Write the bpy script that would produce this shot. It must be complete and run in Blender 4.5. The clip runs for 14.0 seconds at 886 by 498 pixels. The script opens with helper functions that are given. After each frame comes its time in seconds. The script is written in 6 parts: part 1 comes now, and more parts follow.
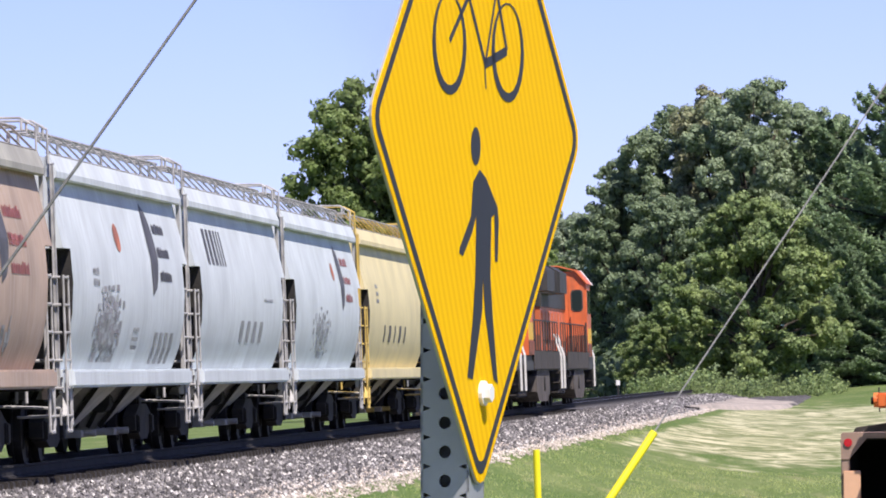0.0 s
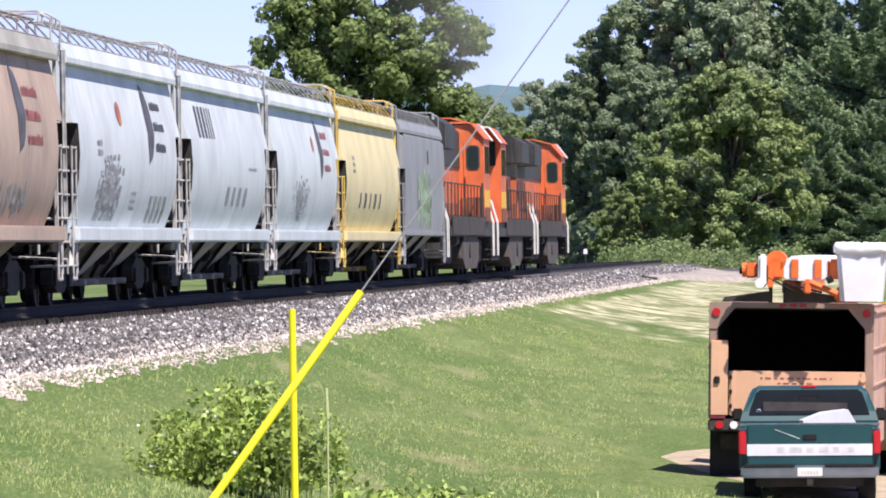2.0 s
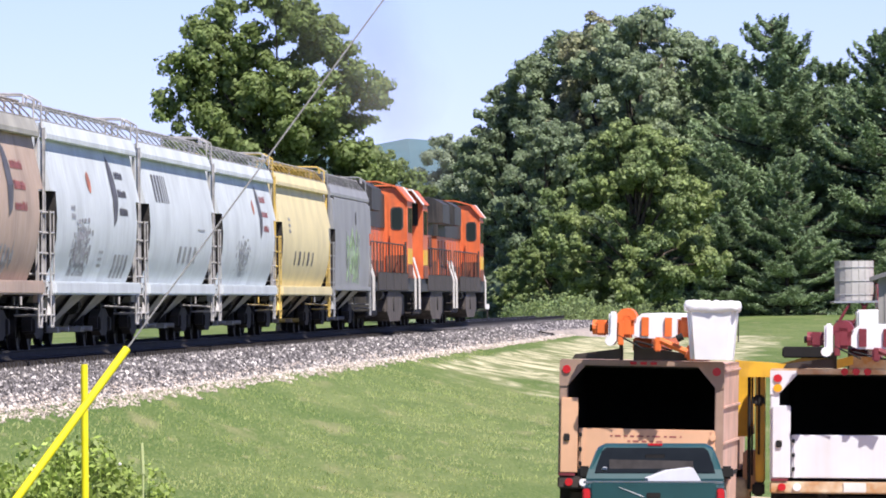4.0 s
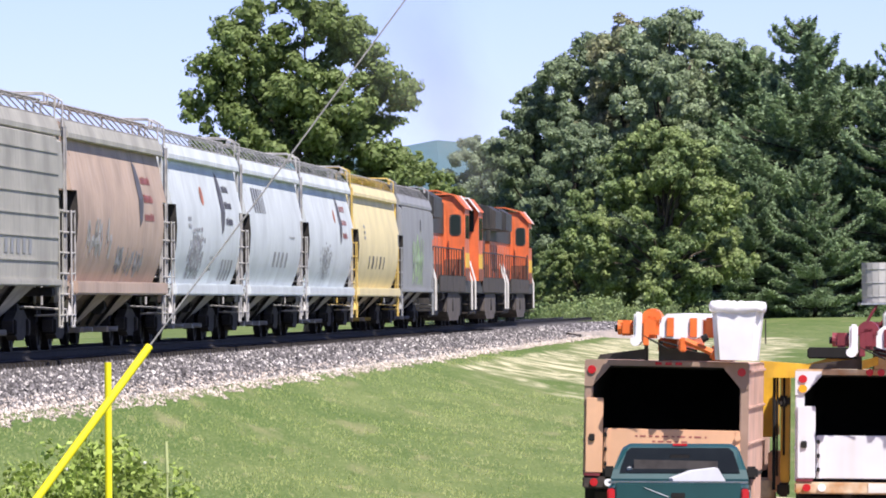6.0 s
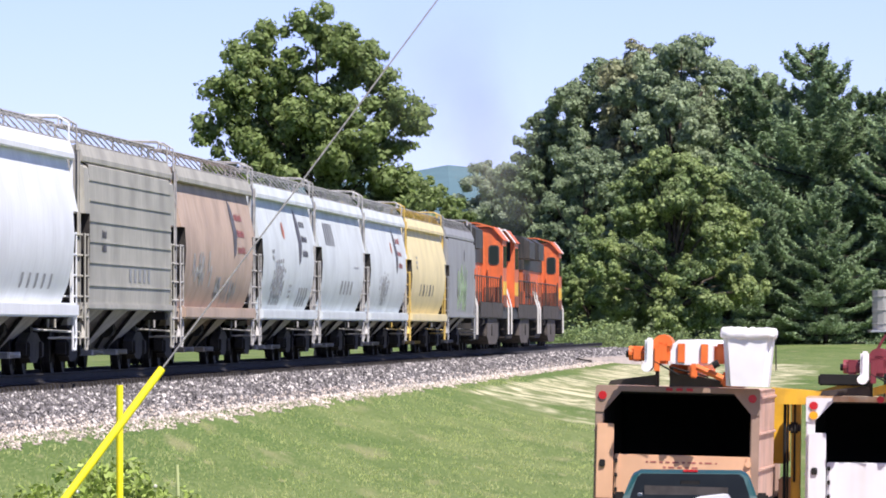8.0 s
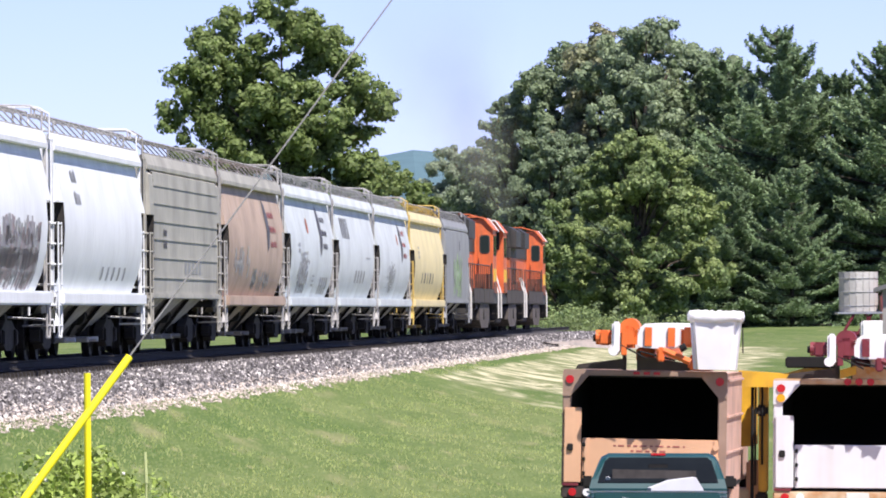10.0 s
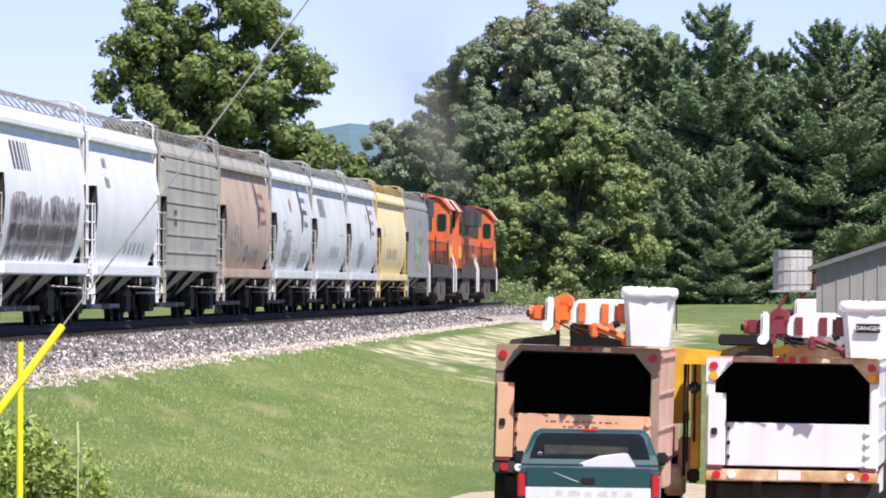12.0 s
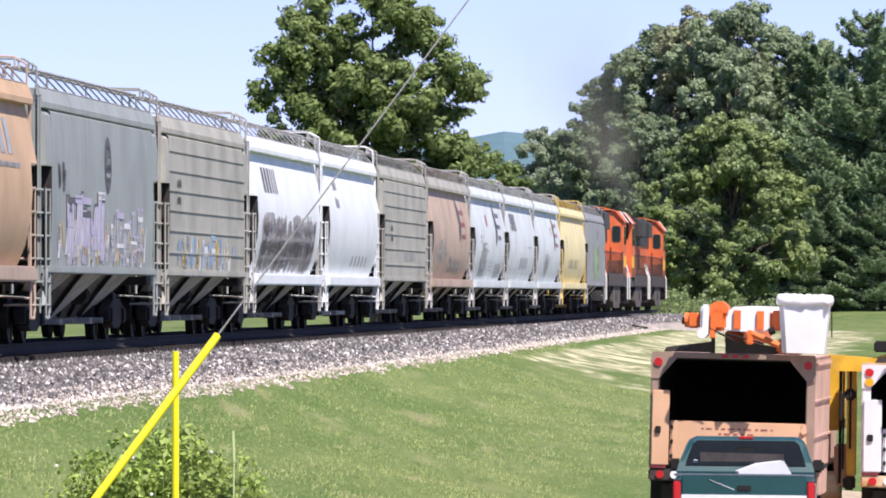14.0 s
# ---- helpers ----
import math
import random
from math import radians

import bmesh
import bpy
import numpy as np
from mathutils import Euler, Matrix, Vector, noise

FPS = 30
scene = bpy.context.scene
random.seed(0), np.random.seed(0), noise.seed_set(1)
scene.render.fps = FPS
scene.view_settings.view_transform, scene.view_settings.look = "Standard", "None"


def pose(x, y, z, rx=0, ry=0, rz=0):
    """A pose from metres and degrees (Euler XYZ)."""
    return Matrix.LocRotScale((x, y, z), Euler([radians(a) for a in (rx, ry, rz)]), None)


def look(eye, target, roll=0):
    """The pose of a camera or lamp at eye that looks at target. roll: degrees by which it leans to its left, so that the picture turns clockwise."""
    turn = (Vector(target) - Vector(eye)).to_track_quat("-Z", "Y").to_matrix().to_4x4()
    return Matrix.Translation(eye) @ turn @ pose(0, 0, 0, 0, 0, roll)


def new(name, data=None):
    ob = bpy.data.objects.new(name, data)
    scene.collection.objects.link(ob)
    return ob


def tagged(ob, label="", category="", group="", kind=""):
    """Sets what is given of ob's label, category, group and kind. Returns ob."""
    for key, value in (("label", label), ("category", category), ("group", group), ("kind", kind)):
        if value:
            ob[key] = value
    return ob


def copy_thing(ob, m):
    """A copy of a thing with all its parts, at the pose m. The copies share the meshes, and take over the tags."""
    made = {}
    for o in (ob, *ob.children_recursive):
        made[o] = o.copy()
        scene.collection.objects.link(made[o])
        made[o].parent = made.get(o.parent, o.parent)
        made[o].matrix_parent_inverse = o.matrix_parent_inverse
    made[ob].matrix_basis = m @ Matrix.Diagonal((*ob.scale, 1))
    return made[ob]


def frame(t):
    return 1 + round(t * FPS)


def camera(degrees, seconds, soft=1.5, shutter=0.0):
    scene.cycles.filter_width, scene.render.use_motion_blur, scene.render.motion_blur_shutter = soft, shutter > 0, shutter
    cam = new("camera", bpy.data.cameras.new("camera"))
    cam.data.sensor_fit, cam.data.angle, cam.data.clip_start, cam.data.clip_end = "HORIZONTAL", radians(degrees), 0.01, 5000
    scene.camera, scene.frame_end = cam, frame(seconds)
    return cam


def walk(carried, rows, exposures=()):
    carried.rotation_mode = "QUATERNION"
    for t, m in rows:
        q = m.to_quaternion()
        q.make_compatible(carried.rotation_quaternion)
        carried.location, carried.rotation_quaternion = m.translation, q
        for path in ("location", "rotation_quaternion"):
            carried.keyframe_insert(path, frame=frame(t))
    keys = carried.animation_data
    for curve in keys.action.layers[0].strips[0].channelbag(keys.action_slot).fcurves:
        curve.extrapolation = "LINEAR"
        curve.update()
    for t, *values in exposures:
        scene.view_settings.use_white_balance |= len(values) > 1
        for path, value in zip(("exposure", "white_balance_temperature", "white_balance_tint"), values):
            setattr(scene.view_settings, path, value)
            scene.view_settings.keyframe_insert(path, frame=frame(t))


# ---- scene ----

# ---- camera and its walk ----
LENS = 12460.0     # focal length in picture widths of 1568
EYE_Z = 0.79       # eye over the rail top at the end of the walk
# seconds, eye x, y, rise, where the +Y direction lies off the picture's centre, roll
PATH = [
    (0, -2.897, -0.167, 0.114, -45.3, 233.3, -1.96),
    (0.1, -2.790, -0.021, 0.119, -74.7, 193.2, -1.30),
    (0.2, -2.690, -0.025, 0.118, -129.3, 155.7, -1.66),
    (0.3, -2.598, 0.099, 0.108, -185.8, 120.6, -1.81),
    (0.5, -2.414, 0.128, 0.082, -295.4, 72.1, -1.84),
    (1, -1.962, 0.043, 0.046, -245.5, 68.1, -1.57),
    (1.5, -1.451, 0.220, 0.036, -121.1, -8.9, -0.79),
    (2, -1.004, 0.089, 0.012, -28.0, -1.8, -0.91),
    (2.5, -0.606, 0.111, 0.005, 69.0, 36.3, -1.15),
    (3, -0.277, 0.062, -0.005, 74.9, 68.5, -1.15),
    (3.5, -0.071, -0.043, 0.003, -120.0, 82.6, -0.71),
    (3.7, -0.047, 0.133, 0.025, -170.2, 90.4, -0.47),
    (6, 0.015, 0.010, 0.002, -117.2, 95.2, -0.37),
    (6.5, 0.007, -0.000, -0.009, -104.5, 100.8, -0.02),
    (7, 0.003, -0.005, -0.003, -94.7, 107.5, 0.06),
    (7.5, -0.001, 0.014, 0.003, -91.4, 131.1, 0.17),
    (7.7, 0.001, 0.004, -0.001, -91.6, 139.6, 0.08),
    (9.8, -0.007, -0.004, 0.003, -144.4, 123.4, -0.45),
    (10, -0.003, -0.000, 0.004, -158.6, 112.4, -0.47),
    (10.5, -0.003, 0.004, 0.000, -206.6, 80.1, -0.41),
    (11, -0.005, -0.002, -0.001, -237.9, 65.2, -0.15),
    (11.5, -0.001, -0.012, 0.003, -259.4, 60.7, 0.02),
    (12, 0.001, -0.002, 0.002, -273.9, 66.0, 0.20),
    (12.5, -0.001, -0.005, 0.003, -260.6, 69.3, 0.23),
    (13, -0.001, -0.003, -0.001, -231.7, 73.7, 0.20),
    (13.5, 0.001, -0.004, 0.001, -39.7, 82.3, 0.22),
    (14, 0.000, 0.000, -0.000, -0.0, 80.0, 0.00),
]
cam = camera(math.degrees(2 * math.atan(784 / LENS)), 14.0, soft=1.85)


def heading(row):
    t, x, y, dz, ox, oy, roll = row
    eye = Vector((x, y, EYE_Z + dz))
    return t, look(eye, eye + 100 * Vector((-ox / LENS, 1, oy / LENS)), roll)


walk(cam, [heading(r) for r in PATH], [(0, 0.80, 6450, 17), (0.4, 0.94, 6450, 17), (14, 0.94, 6450, 17)])

# ---- world and sun ----
SUN_AZ, SUN_EL = -35.0, 58.0      # degrees left of straight behind the camera, height
sun_dir = Vector((-math.sin(radians(SUN_AZ)) * math.cos(radians(SUN_EL)),
                  -math.cos(radians(SUN_AZ)) * math.cos(radians(SUN_EL)),
                  math.sin(radians(SUN_EL))))
world = bpy.data.worlds.new("sky")
scene.world = world
world.use_nodes = True
wn = world.node_tree
sky = wn.nodes.new("ShaderNodeTexSky")
sky.sky_type = "NISHITA"
sky.sun_disc = False
sky.sun_elevation = radians(SUN_EL)
sky.sun_rotation = radians(180 + SUN_AZ)
sky.air_density, sky.dust_density, sky.ozone_density = 0.55, 0.15, 3.0
wn.nodes["Background"].inputs["Strength"].default_value = 0.1
tint = wn.nodes.new("ShaderNodeMix")
tint.data_type, tint.blend_type = "RGBA", "MULTIPLY"
tint.inputs[0].default_value = 1.0
tint.inputs[7].default_value = (0.78, 0.71, 0.99, 1)
wn.links.new(sky.outputs[0], tint.inputs[6])
wn.links.new(tint.outputs[2], wn.nodes["Background"].inputs["Color"])
sun = new("sun", bpy.data.lights.new("sun", "SUN"))
sun.data.energy, sun.data.angle, sun.data.color = 4.4, radians(0.53), (1.0, 0.95, 0.87)
sun.matrix_world = look(sun_dir * 50, (0, 0, 0))


# ---- materials ----
def mat(name, rgb, rough=0.6, metal=0.0, var=0.15, scale=3.0, grain=60.0, bump=0.0, streak=0.0, dirt=(0.12, 0.10, 0.08),
        dirt_amount=0.0, island=0.0, spec=0.5, two=None, stretch=(1, 1, 1), obrand=0.0, translucent=0.0):
    """A painted, weathered or natural surface: base colour varied at two scales, with optional vertical streaks of dirt."""
    m = bpy.data.materials.new(name)
    m.use_nodes = True
    nt = m.node_tree
    n, l = nt.nodes, nt.links
    b = n["Principled BSDF"]
    b.inputs["Roughness"].default_value = rough
    b.inputs["Metallic"].default_value = metal
    b.inputs["Specular IOR Level"].default_value = spec
    tc = n.new("ShaderNodeTexCoord")
    mp = n.new("ShaderNodeMapping")
    mp.inputs["Scale"].default_value = stretch
    l.new(tc.outputs["Object"], mp.inputs["Vector"])
    na = n.new("ShaderNodeTexNoise")
    na.inputs["Scale"].default_value, na.inputs["Detail"].default_value = scale, 5
    nb = n.new("ShaderNodeTexNoise")
    nb.inputs["Scale"].default_value, nb.inputs["Detail"].default_value = grain, 3
    l.new(mp.outputs[0], na.inputs["Vector"])
    l.new(mp.outputs[0], nb.inputs["Vector"])

    def mix(fac, a, bcol, kind="MIX"):
        x = n.new("ShaderNodeMix")
        x.data_type, x.blend_type = "RGBA", kind
        for src, sock in ((fac, x.inputs[0]), (a, x.inputs[6]), (bcol, x.inputs[7])):
            if isinstance(src, (int, float)):
                sock.default_value = src
            elif isinstance(src, tuple):
                sock.default_value = (*src, 1)
            else:
                l.new(src, sock)
        return x.outputs[2]

    def ramp(src, lo, hi):
        r = n.new("ShaderNodeMapRange")
        r.inputs[1].default_value, r.inputs[2].default_value = lo, hi
        l.new(src, r.inputs[0])
        return r.outputs[0]

    other = two or tuple(max(0.0, c * (1 - 2.2 * var)) for c in rgb)
    col = mix(ramp(na.outputs["Fac"], 0.38, 0.66), rgb, other)
    fine = tuple(c * (1 - 1.6 * var) for c in rgb)
    half = n.new("ShaderNodeMath")
    half.operation = "MULTIPLY"
    l.new(ramp(nb.outputs["Fac"], 0.4, 0.7), half.inputs[0])
    half.inputs[1].default_value = 0.45
    col = mix(half.outputs[0], col, fine)
    if streak or dirt_amount:
        ms = n.new("ShaderNodeMapping")
        ms.inputs["Scale"].default_value = (7, 7, 0.35)
        l.new(tc.outputs["Object"], ms.inputs["Vector"])
        ns = n.new("ShaderNodeTexNoise")
        ns.inputs["Scale"].default_value, ns.inputs["Detail"].default_value = 1.0, 6
        l.new(ms.outputs[0], ns.inputs["Vector"])
        k = n.new("ShaderNodeMath")
        k.operation = "MULTIPLY"
        l.new(ramp(ns.outputs["Fac"], 0.46, 0.74), k.inputs[0])
        k.inputs[1].default_value = max(streak, dirt_amount)
        col = mix(k.outputs[0], col, dirt)
    if island or obrand:
        if obrand:
            g = n.new("ShaderNodeObjectInfo")
            out = g.outputs["Random"]
        else:
            g = n.new("ShaderNodeNewGeometry")
            out = g.outputs["Random Per Island"]
        hs = n.new("ShaderNodeHueSaturation")
        amt = island or obrand
        mr = n.new("ShaderNodeMapRange")
        mr.inputs[3].default_value, mr.inputs[4].default_value = 1 - amt, 1 + amt
        l.new(out, mr.inputs[0])
        l.new(mr.outputs[0], hs.inputs["Value"])
        l.new(col, hs.inputs["Color"])
        col = hs.outputs[0]
    l.new(col, b.inputs["Base Color"])
    if bump:
        bp = n.new("ShaderNodeBump")
        bp.inputs["Strength"].default_value, bp.inputs["Distance"].default_value = bump, 0.02
        l.new(nb.outputs["Fac"], bp.inputs["Height"])
        l.new(bp.outputs[0], b.inputs["Normal"])
    if translucent:
        tr = n.new("ShaderNodeBsdfTranslucent")
        l.new(col, tr.inputs["Color"])
        ms = n.new("ShaderNodeMixShader")
        ms.inputs[0].default_value = translucent
        l.new(b.outputs[0], ms.inputs[1])
        l.new(tr.outputs[0], ms.inputs[2])
        l.new(ms.outputs[0], n["Material Output"].inputs["Surface"])
    return m


def glass(name, tint=(0.02, 0.03, 0.03)):
    m = bpy.data.materials.new(name)
    m.use_nodes = True
    b = m.node_tree.nodes["Principled BSDF"]
    b.inputs["Base Color"].default_value = (*tint, 1)
    b.inputs["Roughness"].default_value = 0.06
    b.inputs["Specular IOR Level"].default_value = 0.2
    return m


M = {}


def lawn_material():
    """Mown grass with dry patches, going over into cut hay where the ground's hay attribute says so."""
    m = bpy.data.materials.new("lawn_grass")
    m.use_nodes = True
    n, l = m.node_tree.nodes, m.node_tree.links
    b = n["Principled BSDF"]
    b.inputs["Roughness"].default_value = 0.95
    b.inputs["Specular IOR Level"].default_value = 0.1
    tc = n.new("ShaderNodeTexCoord")

    def tex(scale, stretch=(1, 1, 1), detail=5, distortion=0.0):
        mp = n.new("ShaderNodeMapping")
        mp.inputs["Scale"].default_value = stretch
        l.new(tc.outputs["Object"], mp.inputs["Vector"])
        t = n.new("ShaderNodeTexNoise")
        t.inputs["Scale"].default_value, t.inputs["Detail"].default_value, t.inputs["Distortion"].default_value = scale, detail, distortion
        l.new(mp.outputs[0], t.inputs["Vector"])
        return t.outputs["Fac"]

    def rng(src, lo, hi, a=0.0, z=1.0):
        r = n.new("ShaderNodeMapRange")
        for i, v in ((1, lo), (2, hi), (3, a), (4, z)):
            r.inputs[i].default_value = v
        l.new(src, r.inputs[0])
        return r.outputs[0]

    def mix(fac, a, c):
        x = n.new("ShaderNodeMix")
        x.data_type = "RGBA"
        l.new(fac, x.inputs[0])
        for src, sock in ((a, x.inputs[6]), (c, x.inputs[7])):
            if isinstance(src, tuple):
                sock.default_value = (*src, 1)
            else:
                l.new(src, sock)
        return x.outputs[2]
    col = mix(rng(tex(0.30, (1.0, 0.22, 1), 4), 0.38, 0.62), (0.070, 0.117, 0.030), (0.130, 0.168, 0.058))
    col = mix(rng(tex(1.5, (1, 0.14, 1), 5), 0.45, 0.70, 0, 0.65), col, (0.070, 0.112, 0.03))
    col = mix(rng(tex(7.0, (1, 0.10, 1), 5), 0.45, 0.68, 0, 0.5), col, (0.062, 0.105, 0.028))
    col = mix(rng(tex(26.0, (1, 0.08, 1), 3), 0.46, 0.68, 0, 0.5), col, (0.20, 0.235, 0.095))
    col = mix(rng(tex(0.9, (1, 0.16, 1), 4), 0.60, 0.72, 0, 0.55), col, (0.25, 0.235, 0.125))
    col = mix(rng(tex(3.2, (1, 0.16, 1), 3), 0.64, 0.74, 0, 0.5), col, (0.29, 0.27, 0.15))
    at = n.new("ShaderNodeAttribute")
    at.attribute_name = "hay"
    streaks = mix(rng(tex(0.55, (1.0, 0.42, 1), 5, 2.4), 0.42, 0.62), (0.150, 0.172, 0.078), (0.52, 0.485, 0.325))
    add = n.new("ShaderNodeMath")
    add.operation = "ADD"
    l.new(at.outputs["Fac"], add.inputs[0])
    l.new(rng(tex(0.7, (1, 0.22, 1), 5), 0.3, 0.7, -0.45, 0.38), add.inputs[1])
    col = mix(rng(add.outputs[0], 0.40, 0.85, 0, 0.92), col, streaks)
    l.new(col, b.inputs["Base Color"])
    bp = n.new("ShaderNodeBump")
    bp.inputs["Strength"].default_value, bp.inputs["Distance"].default_value = 0.7, 0.03
    l.new(tex(9.0, (1, 0.05, 1), 4), bp.inputs["Height"])
    l.new(bp.outputs[0], b.inputs["Normal"])
    return m


M["grass"] = lawn_material()
M["blades"] = mat("grass_blades", (0.44, 0.52, 0.19), 0.8, var=0.15, scale=0.4, grain=4.0, island=0.15, spec=0.1, two=(0.52, 0.54, 0.26), translucent=0.4)
M["hay"] = mat("cut_hay", (0.45, 0.42, 0.24), 0.95, var=0.12, scale=1.0, grain=6.0, bump=0.4, spec=0.1, two=(0.24, 0.27, 0.10), stretch=(1.0, 0.16, 1.0))
M["ballast"] = mat("ballast_bed", (0.14, 0.132, 0.132), 0.9, var=0.35, scale=1.2, grain=22.0, bump=1.0, spec=0.2)
M["stone"] = mat("ballast_stone", (0.17, 0.16, 0.16), 0.85, var=0.25, scale=2.0, grain=30.0, island=0.6, spec=0.25)
M["palestone"] = mat("pale_ballast_stone", (0.58, 0.55, 0.52), 0.85, var=0.2, scale=2.0, grain=30.0, island=0.45, spec=0.25)
M["pinkstone"] = mat("pinkish_grit", (0.60, 0.52, 0.45), 0.9, var=0.2, scale=2.0, grain=30.0, island=0.4, spec=0.2)
M["gravel"] = mat("gravel_drive", (0.46, 0.375, 0.265), 0.95, var=0.2, scale=3.0, grain=25.0, bump=0.8, spec=0.2)
M["apron"] = mat("pinkish_gravel", (0.40, 0.345, 0.30), 0.95, var=0.3, scale=0.8, grain=6.0, bump=0.8, spec=0.2, two=(0.24, 0.22, 0.20))
M["asphalt"] = mat("asphalt", (0.07, 0.07, 0.07), 0.9, var=0.2, scale=1.0, grain=40.0, bump=0.4)
M["rail"] = mat("rail_steel", (0.024, 0.020, 0.019), 0.85, 0.0, var=0.25, scale=2.0, grain=20)
M["railtop"] = mat("polished_rail_head", (0.35, 0.34, 0.33), 0.3, 1.0, var=0.1, scale=2.0, grain=20)
M["tie"] = mat("timber_tie", (0.045, 0.037, 0.032), 0.9, var=0.3, scale=4.0, grain=30, bump=0.5)
M["leaf_a"] = mat("broad_leaves", (0.285, 0.37, 0.145), 0.6, var=0.25, scale=0.35, grain=3.0, island=0.35, spec=0.35, two=(0.20, 0.275, 0.085), translucent=0.55)
# greyed and lifted: haze over the wood is put into this leaf colour
M["leaf_b"] = mat("hazed_broad_leaves", (0.33, 0.41, 0.245), 0.6, var=0.25, scale=0.35, grain=3.0, island=0.35, spec=0.35, two=(0.26, 0.34, 0.205), translucent=0.45)
# darker green: shade at the wood's flank and foot put into the colour
M["leaf_d"] = mat("shade_dark_leaves", (0.26, 0.335, 0.195), 0.6, var=0.25, scale=0.35, grain=3.0, island=0.35, spec=0.35, two=(0.20, 0.27, 0.155), translucent=0.45)
# paler and greyer leaves, with the far haze put into their colour
M["leaf_h"] = mat("hazed_far_leaves", (0.36, 0.425, 0.30), 0.7, var=0.15, scale=0.35, grain=3.0, island=0.2, spec=0.2, two=(0.31, 0.375, 0.25), translucent=0.5)
M["leaf_r"] = mat("reddish_green_leaves", (0.32, 0.38, 0.22), 0.6, var=0.25, scale=0.3, grain=3.0, island=0.35, spec=0.3, two=(0.32, 0.29, 0.17), translucent=0.45)
M["leaf_c"] = mat("sunny_broad_leaves", (0.325, 0.405, 0.155), 0.6, var=0.3, scale=0.35, grain=3.0, island=0.45, spec=0.35, two=(0.17, 0.25, 0.105), translucent=0.45)
# needles made paler and bluer to put the same haze into them
M["needle"] = mat("hazed_pine_needles", (0.295, 0.40, 0.215), 0.6, var=0.25, scale=0.35, grain=3.0, island=0.4, spec=0.3, two=(0.23, 0.325, 0.185), translucent=0.4)
M["bark"] = mat("bark", (0.10, 0.08, 0.06), 0.95, var=0.35, scale=3.0, grain=25, bump=0.8)
# woodland green turned blue to hold the haze of distance
M["hill"] = mat("hazed_wooded_hill", (0.10, 0.17, 0.20), 1.0, var=0.12, scale=0.02, grain=0.2, spec=0.0)
M["bluewhite"] = mat("dulled_white_car_paint", (0.61, 0.66, 0.67), 0.6, var=0.10, scale=0.7, grain=5, streak=0.55, dirt=(0.40, 0.42, 0.42))
M["white"] = mat("white_car_paint", (0.74, 0.77, 0.78), 0.55, var=0.06, scale=0.8, grain=5, streak=0.35, dirt=(0.52, 0.52, 0.52))
M["brown"] = mat("faded_brown_paint", (0.455, 0.335, 0.255), 0.7, var=0.14, scale=0.8, grain=6, streak=0.5, dirt=(0.50, 0.42, 0.36))
M["ribgrey"] = mat("weathered_grey_paint", (0.41, 0.40, 0.345), 0.7, var=0.16, scale=0.8, grain=6, streak=0.6, dirt=(0.24, 0.23, 0.21))
M["darkgrey"] = mat("dark_grey_paint", (0.27, 0.28, 0.285), 0.6, var=0.1, scale=0.8, grain=6, streak=0.4, dirt=(0.33, 0.33, 0.32))
M["teal"] = mat("faded_teal_grey_paint", (0.27, 0.30, 0.285), 0.6, var=0.1, scale=0.8, grain=6, streak=0.5, dirt=(0.38, 0.37, 0.34))
M["yellow"] = mat("faded_yellow_paint", (0.72, 0.62, 0.34), 0.65, var=0.08, scale=0.8, grain=6, streak=0.4, dirt=(0.45, 0.40, 0.28))
M["hotyellow"] = mat("strong_yellow_paint", (0.68, 0.48, 0.12), 0.6, var=0.15, scale=1.5, grain=8, streak=0.3)
M["tan"] = mat("tan_orange_paint", (0.55, 0.37, 0.22), 0.65, var=0.1, scale=0.8, grain=6, streak=0.35, dirt=(0.40, 0.28, 0.18))
# grime of the underframes; on the hoppers' end caps it stands for shade
M["under"] = mat("grimy_and_shade_steel", (0.032, 0.028, 0.025), 0.85, var=0.3, scale=3, grain=20, bump=0.3)
M["wheel"] = mat("wheel_steel", (0.028, 0.024, 0.022), 0.7, 0.3, var=0.3, scale=4, grain=20)
M["galv"] = mat("galvanized_steel", (0.50, 0.51, 0.52), 0.5, 0.6, var=0.12, scale=8, grain=60)
M["pipe"] = mat("grey_painted_steel", (0.46, 0.45, 0.43), 0.6, 0.0, var=0.2, scale=5, grain=30)
M["orange"] = mat("locomotive_orange", (0.74, 0.165, 0.05), 0.5, var=0.14, scale=1.0, grain=8, streak=0.5, dirt=(0.30, 0.10, 0.055))
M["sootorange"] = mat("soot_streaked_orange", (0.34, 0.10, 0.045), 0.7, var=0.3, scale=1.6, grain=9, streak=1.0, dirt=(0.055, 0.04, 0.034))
M["black"] = mat("grimy_black_paint", (0.03, 0.03, 0.028), 0.6, var=0.25, scale=1.2, grain=10, streak=0.5, dirt=(0.14, 0.12, 0.10))
M["lstripe"] = mat("locomotive_yellow", (0.85, 0.50, 0.03), 0.5, var=0.1)
M["fuel"] = mat("dusty_tank_paint", (0.10, 0.085, 0.074), 0.85, var=0.3, scale=2.2, grain=12, streak=0.7, dirt=(0.19, 0.16, 0.14))
M["cream"] = mat("cream_handrail_paint", (0.75, 0.73, 0.68), 0.5, var=0.1)
M["glass"] = glass("dark_glass")


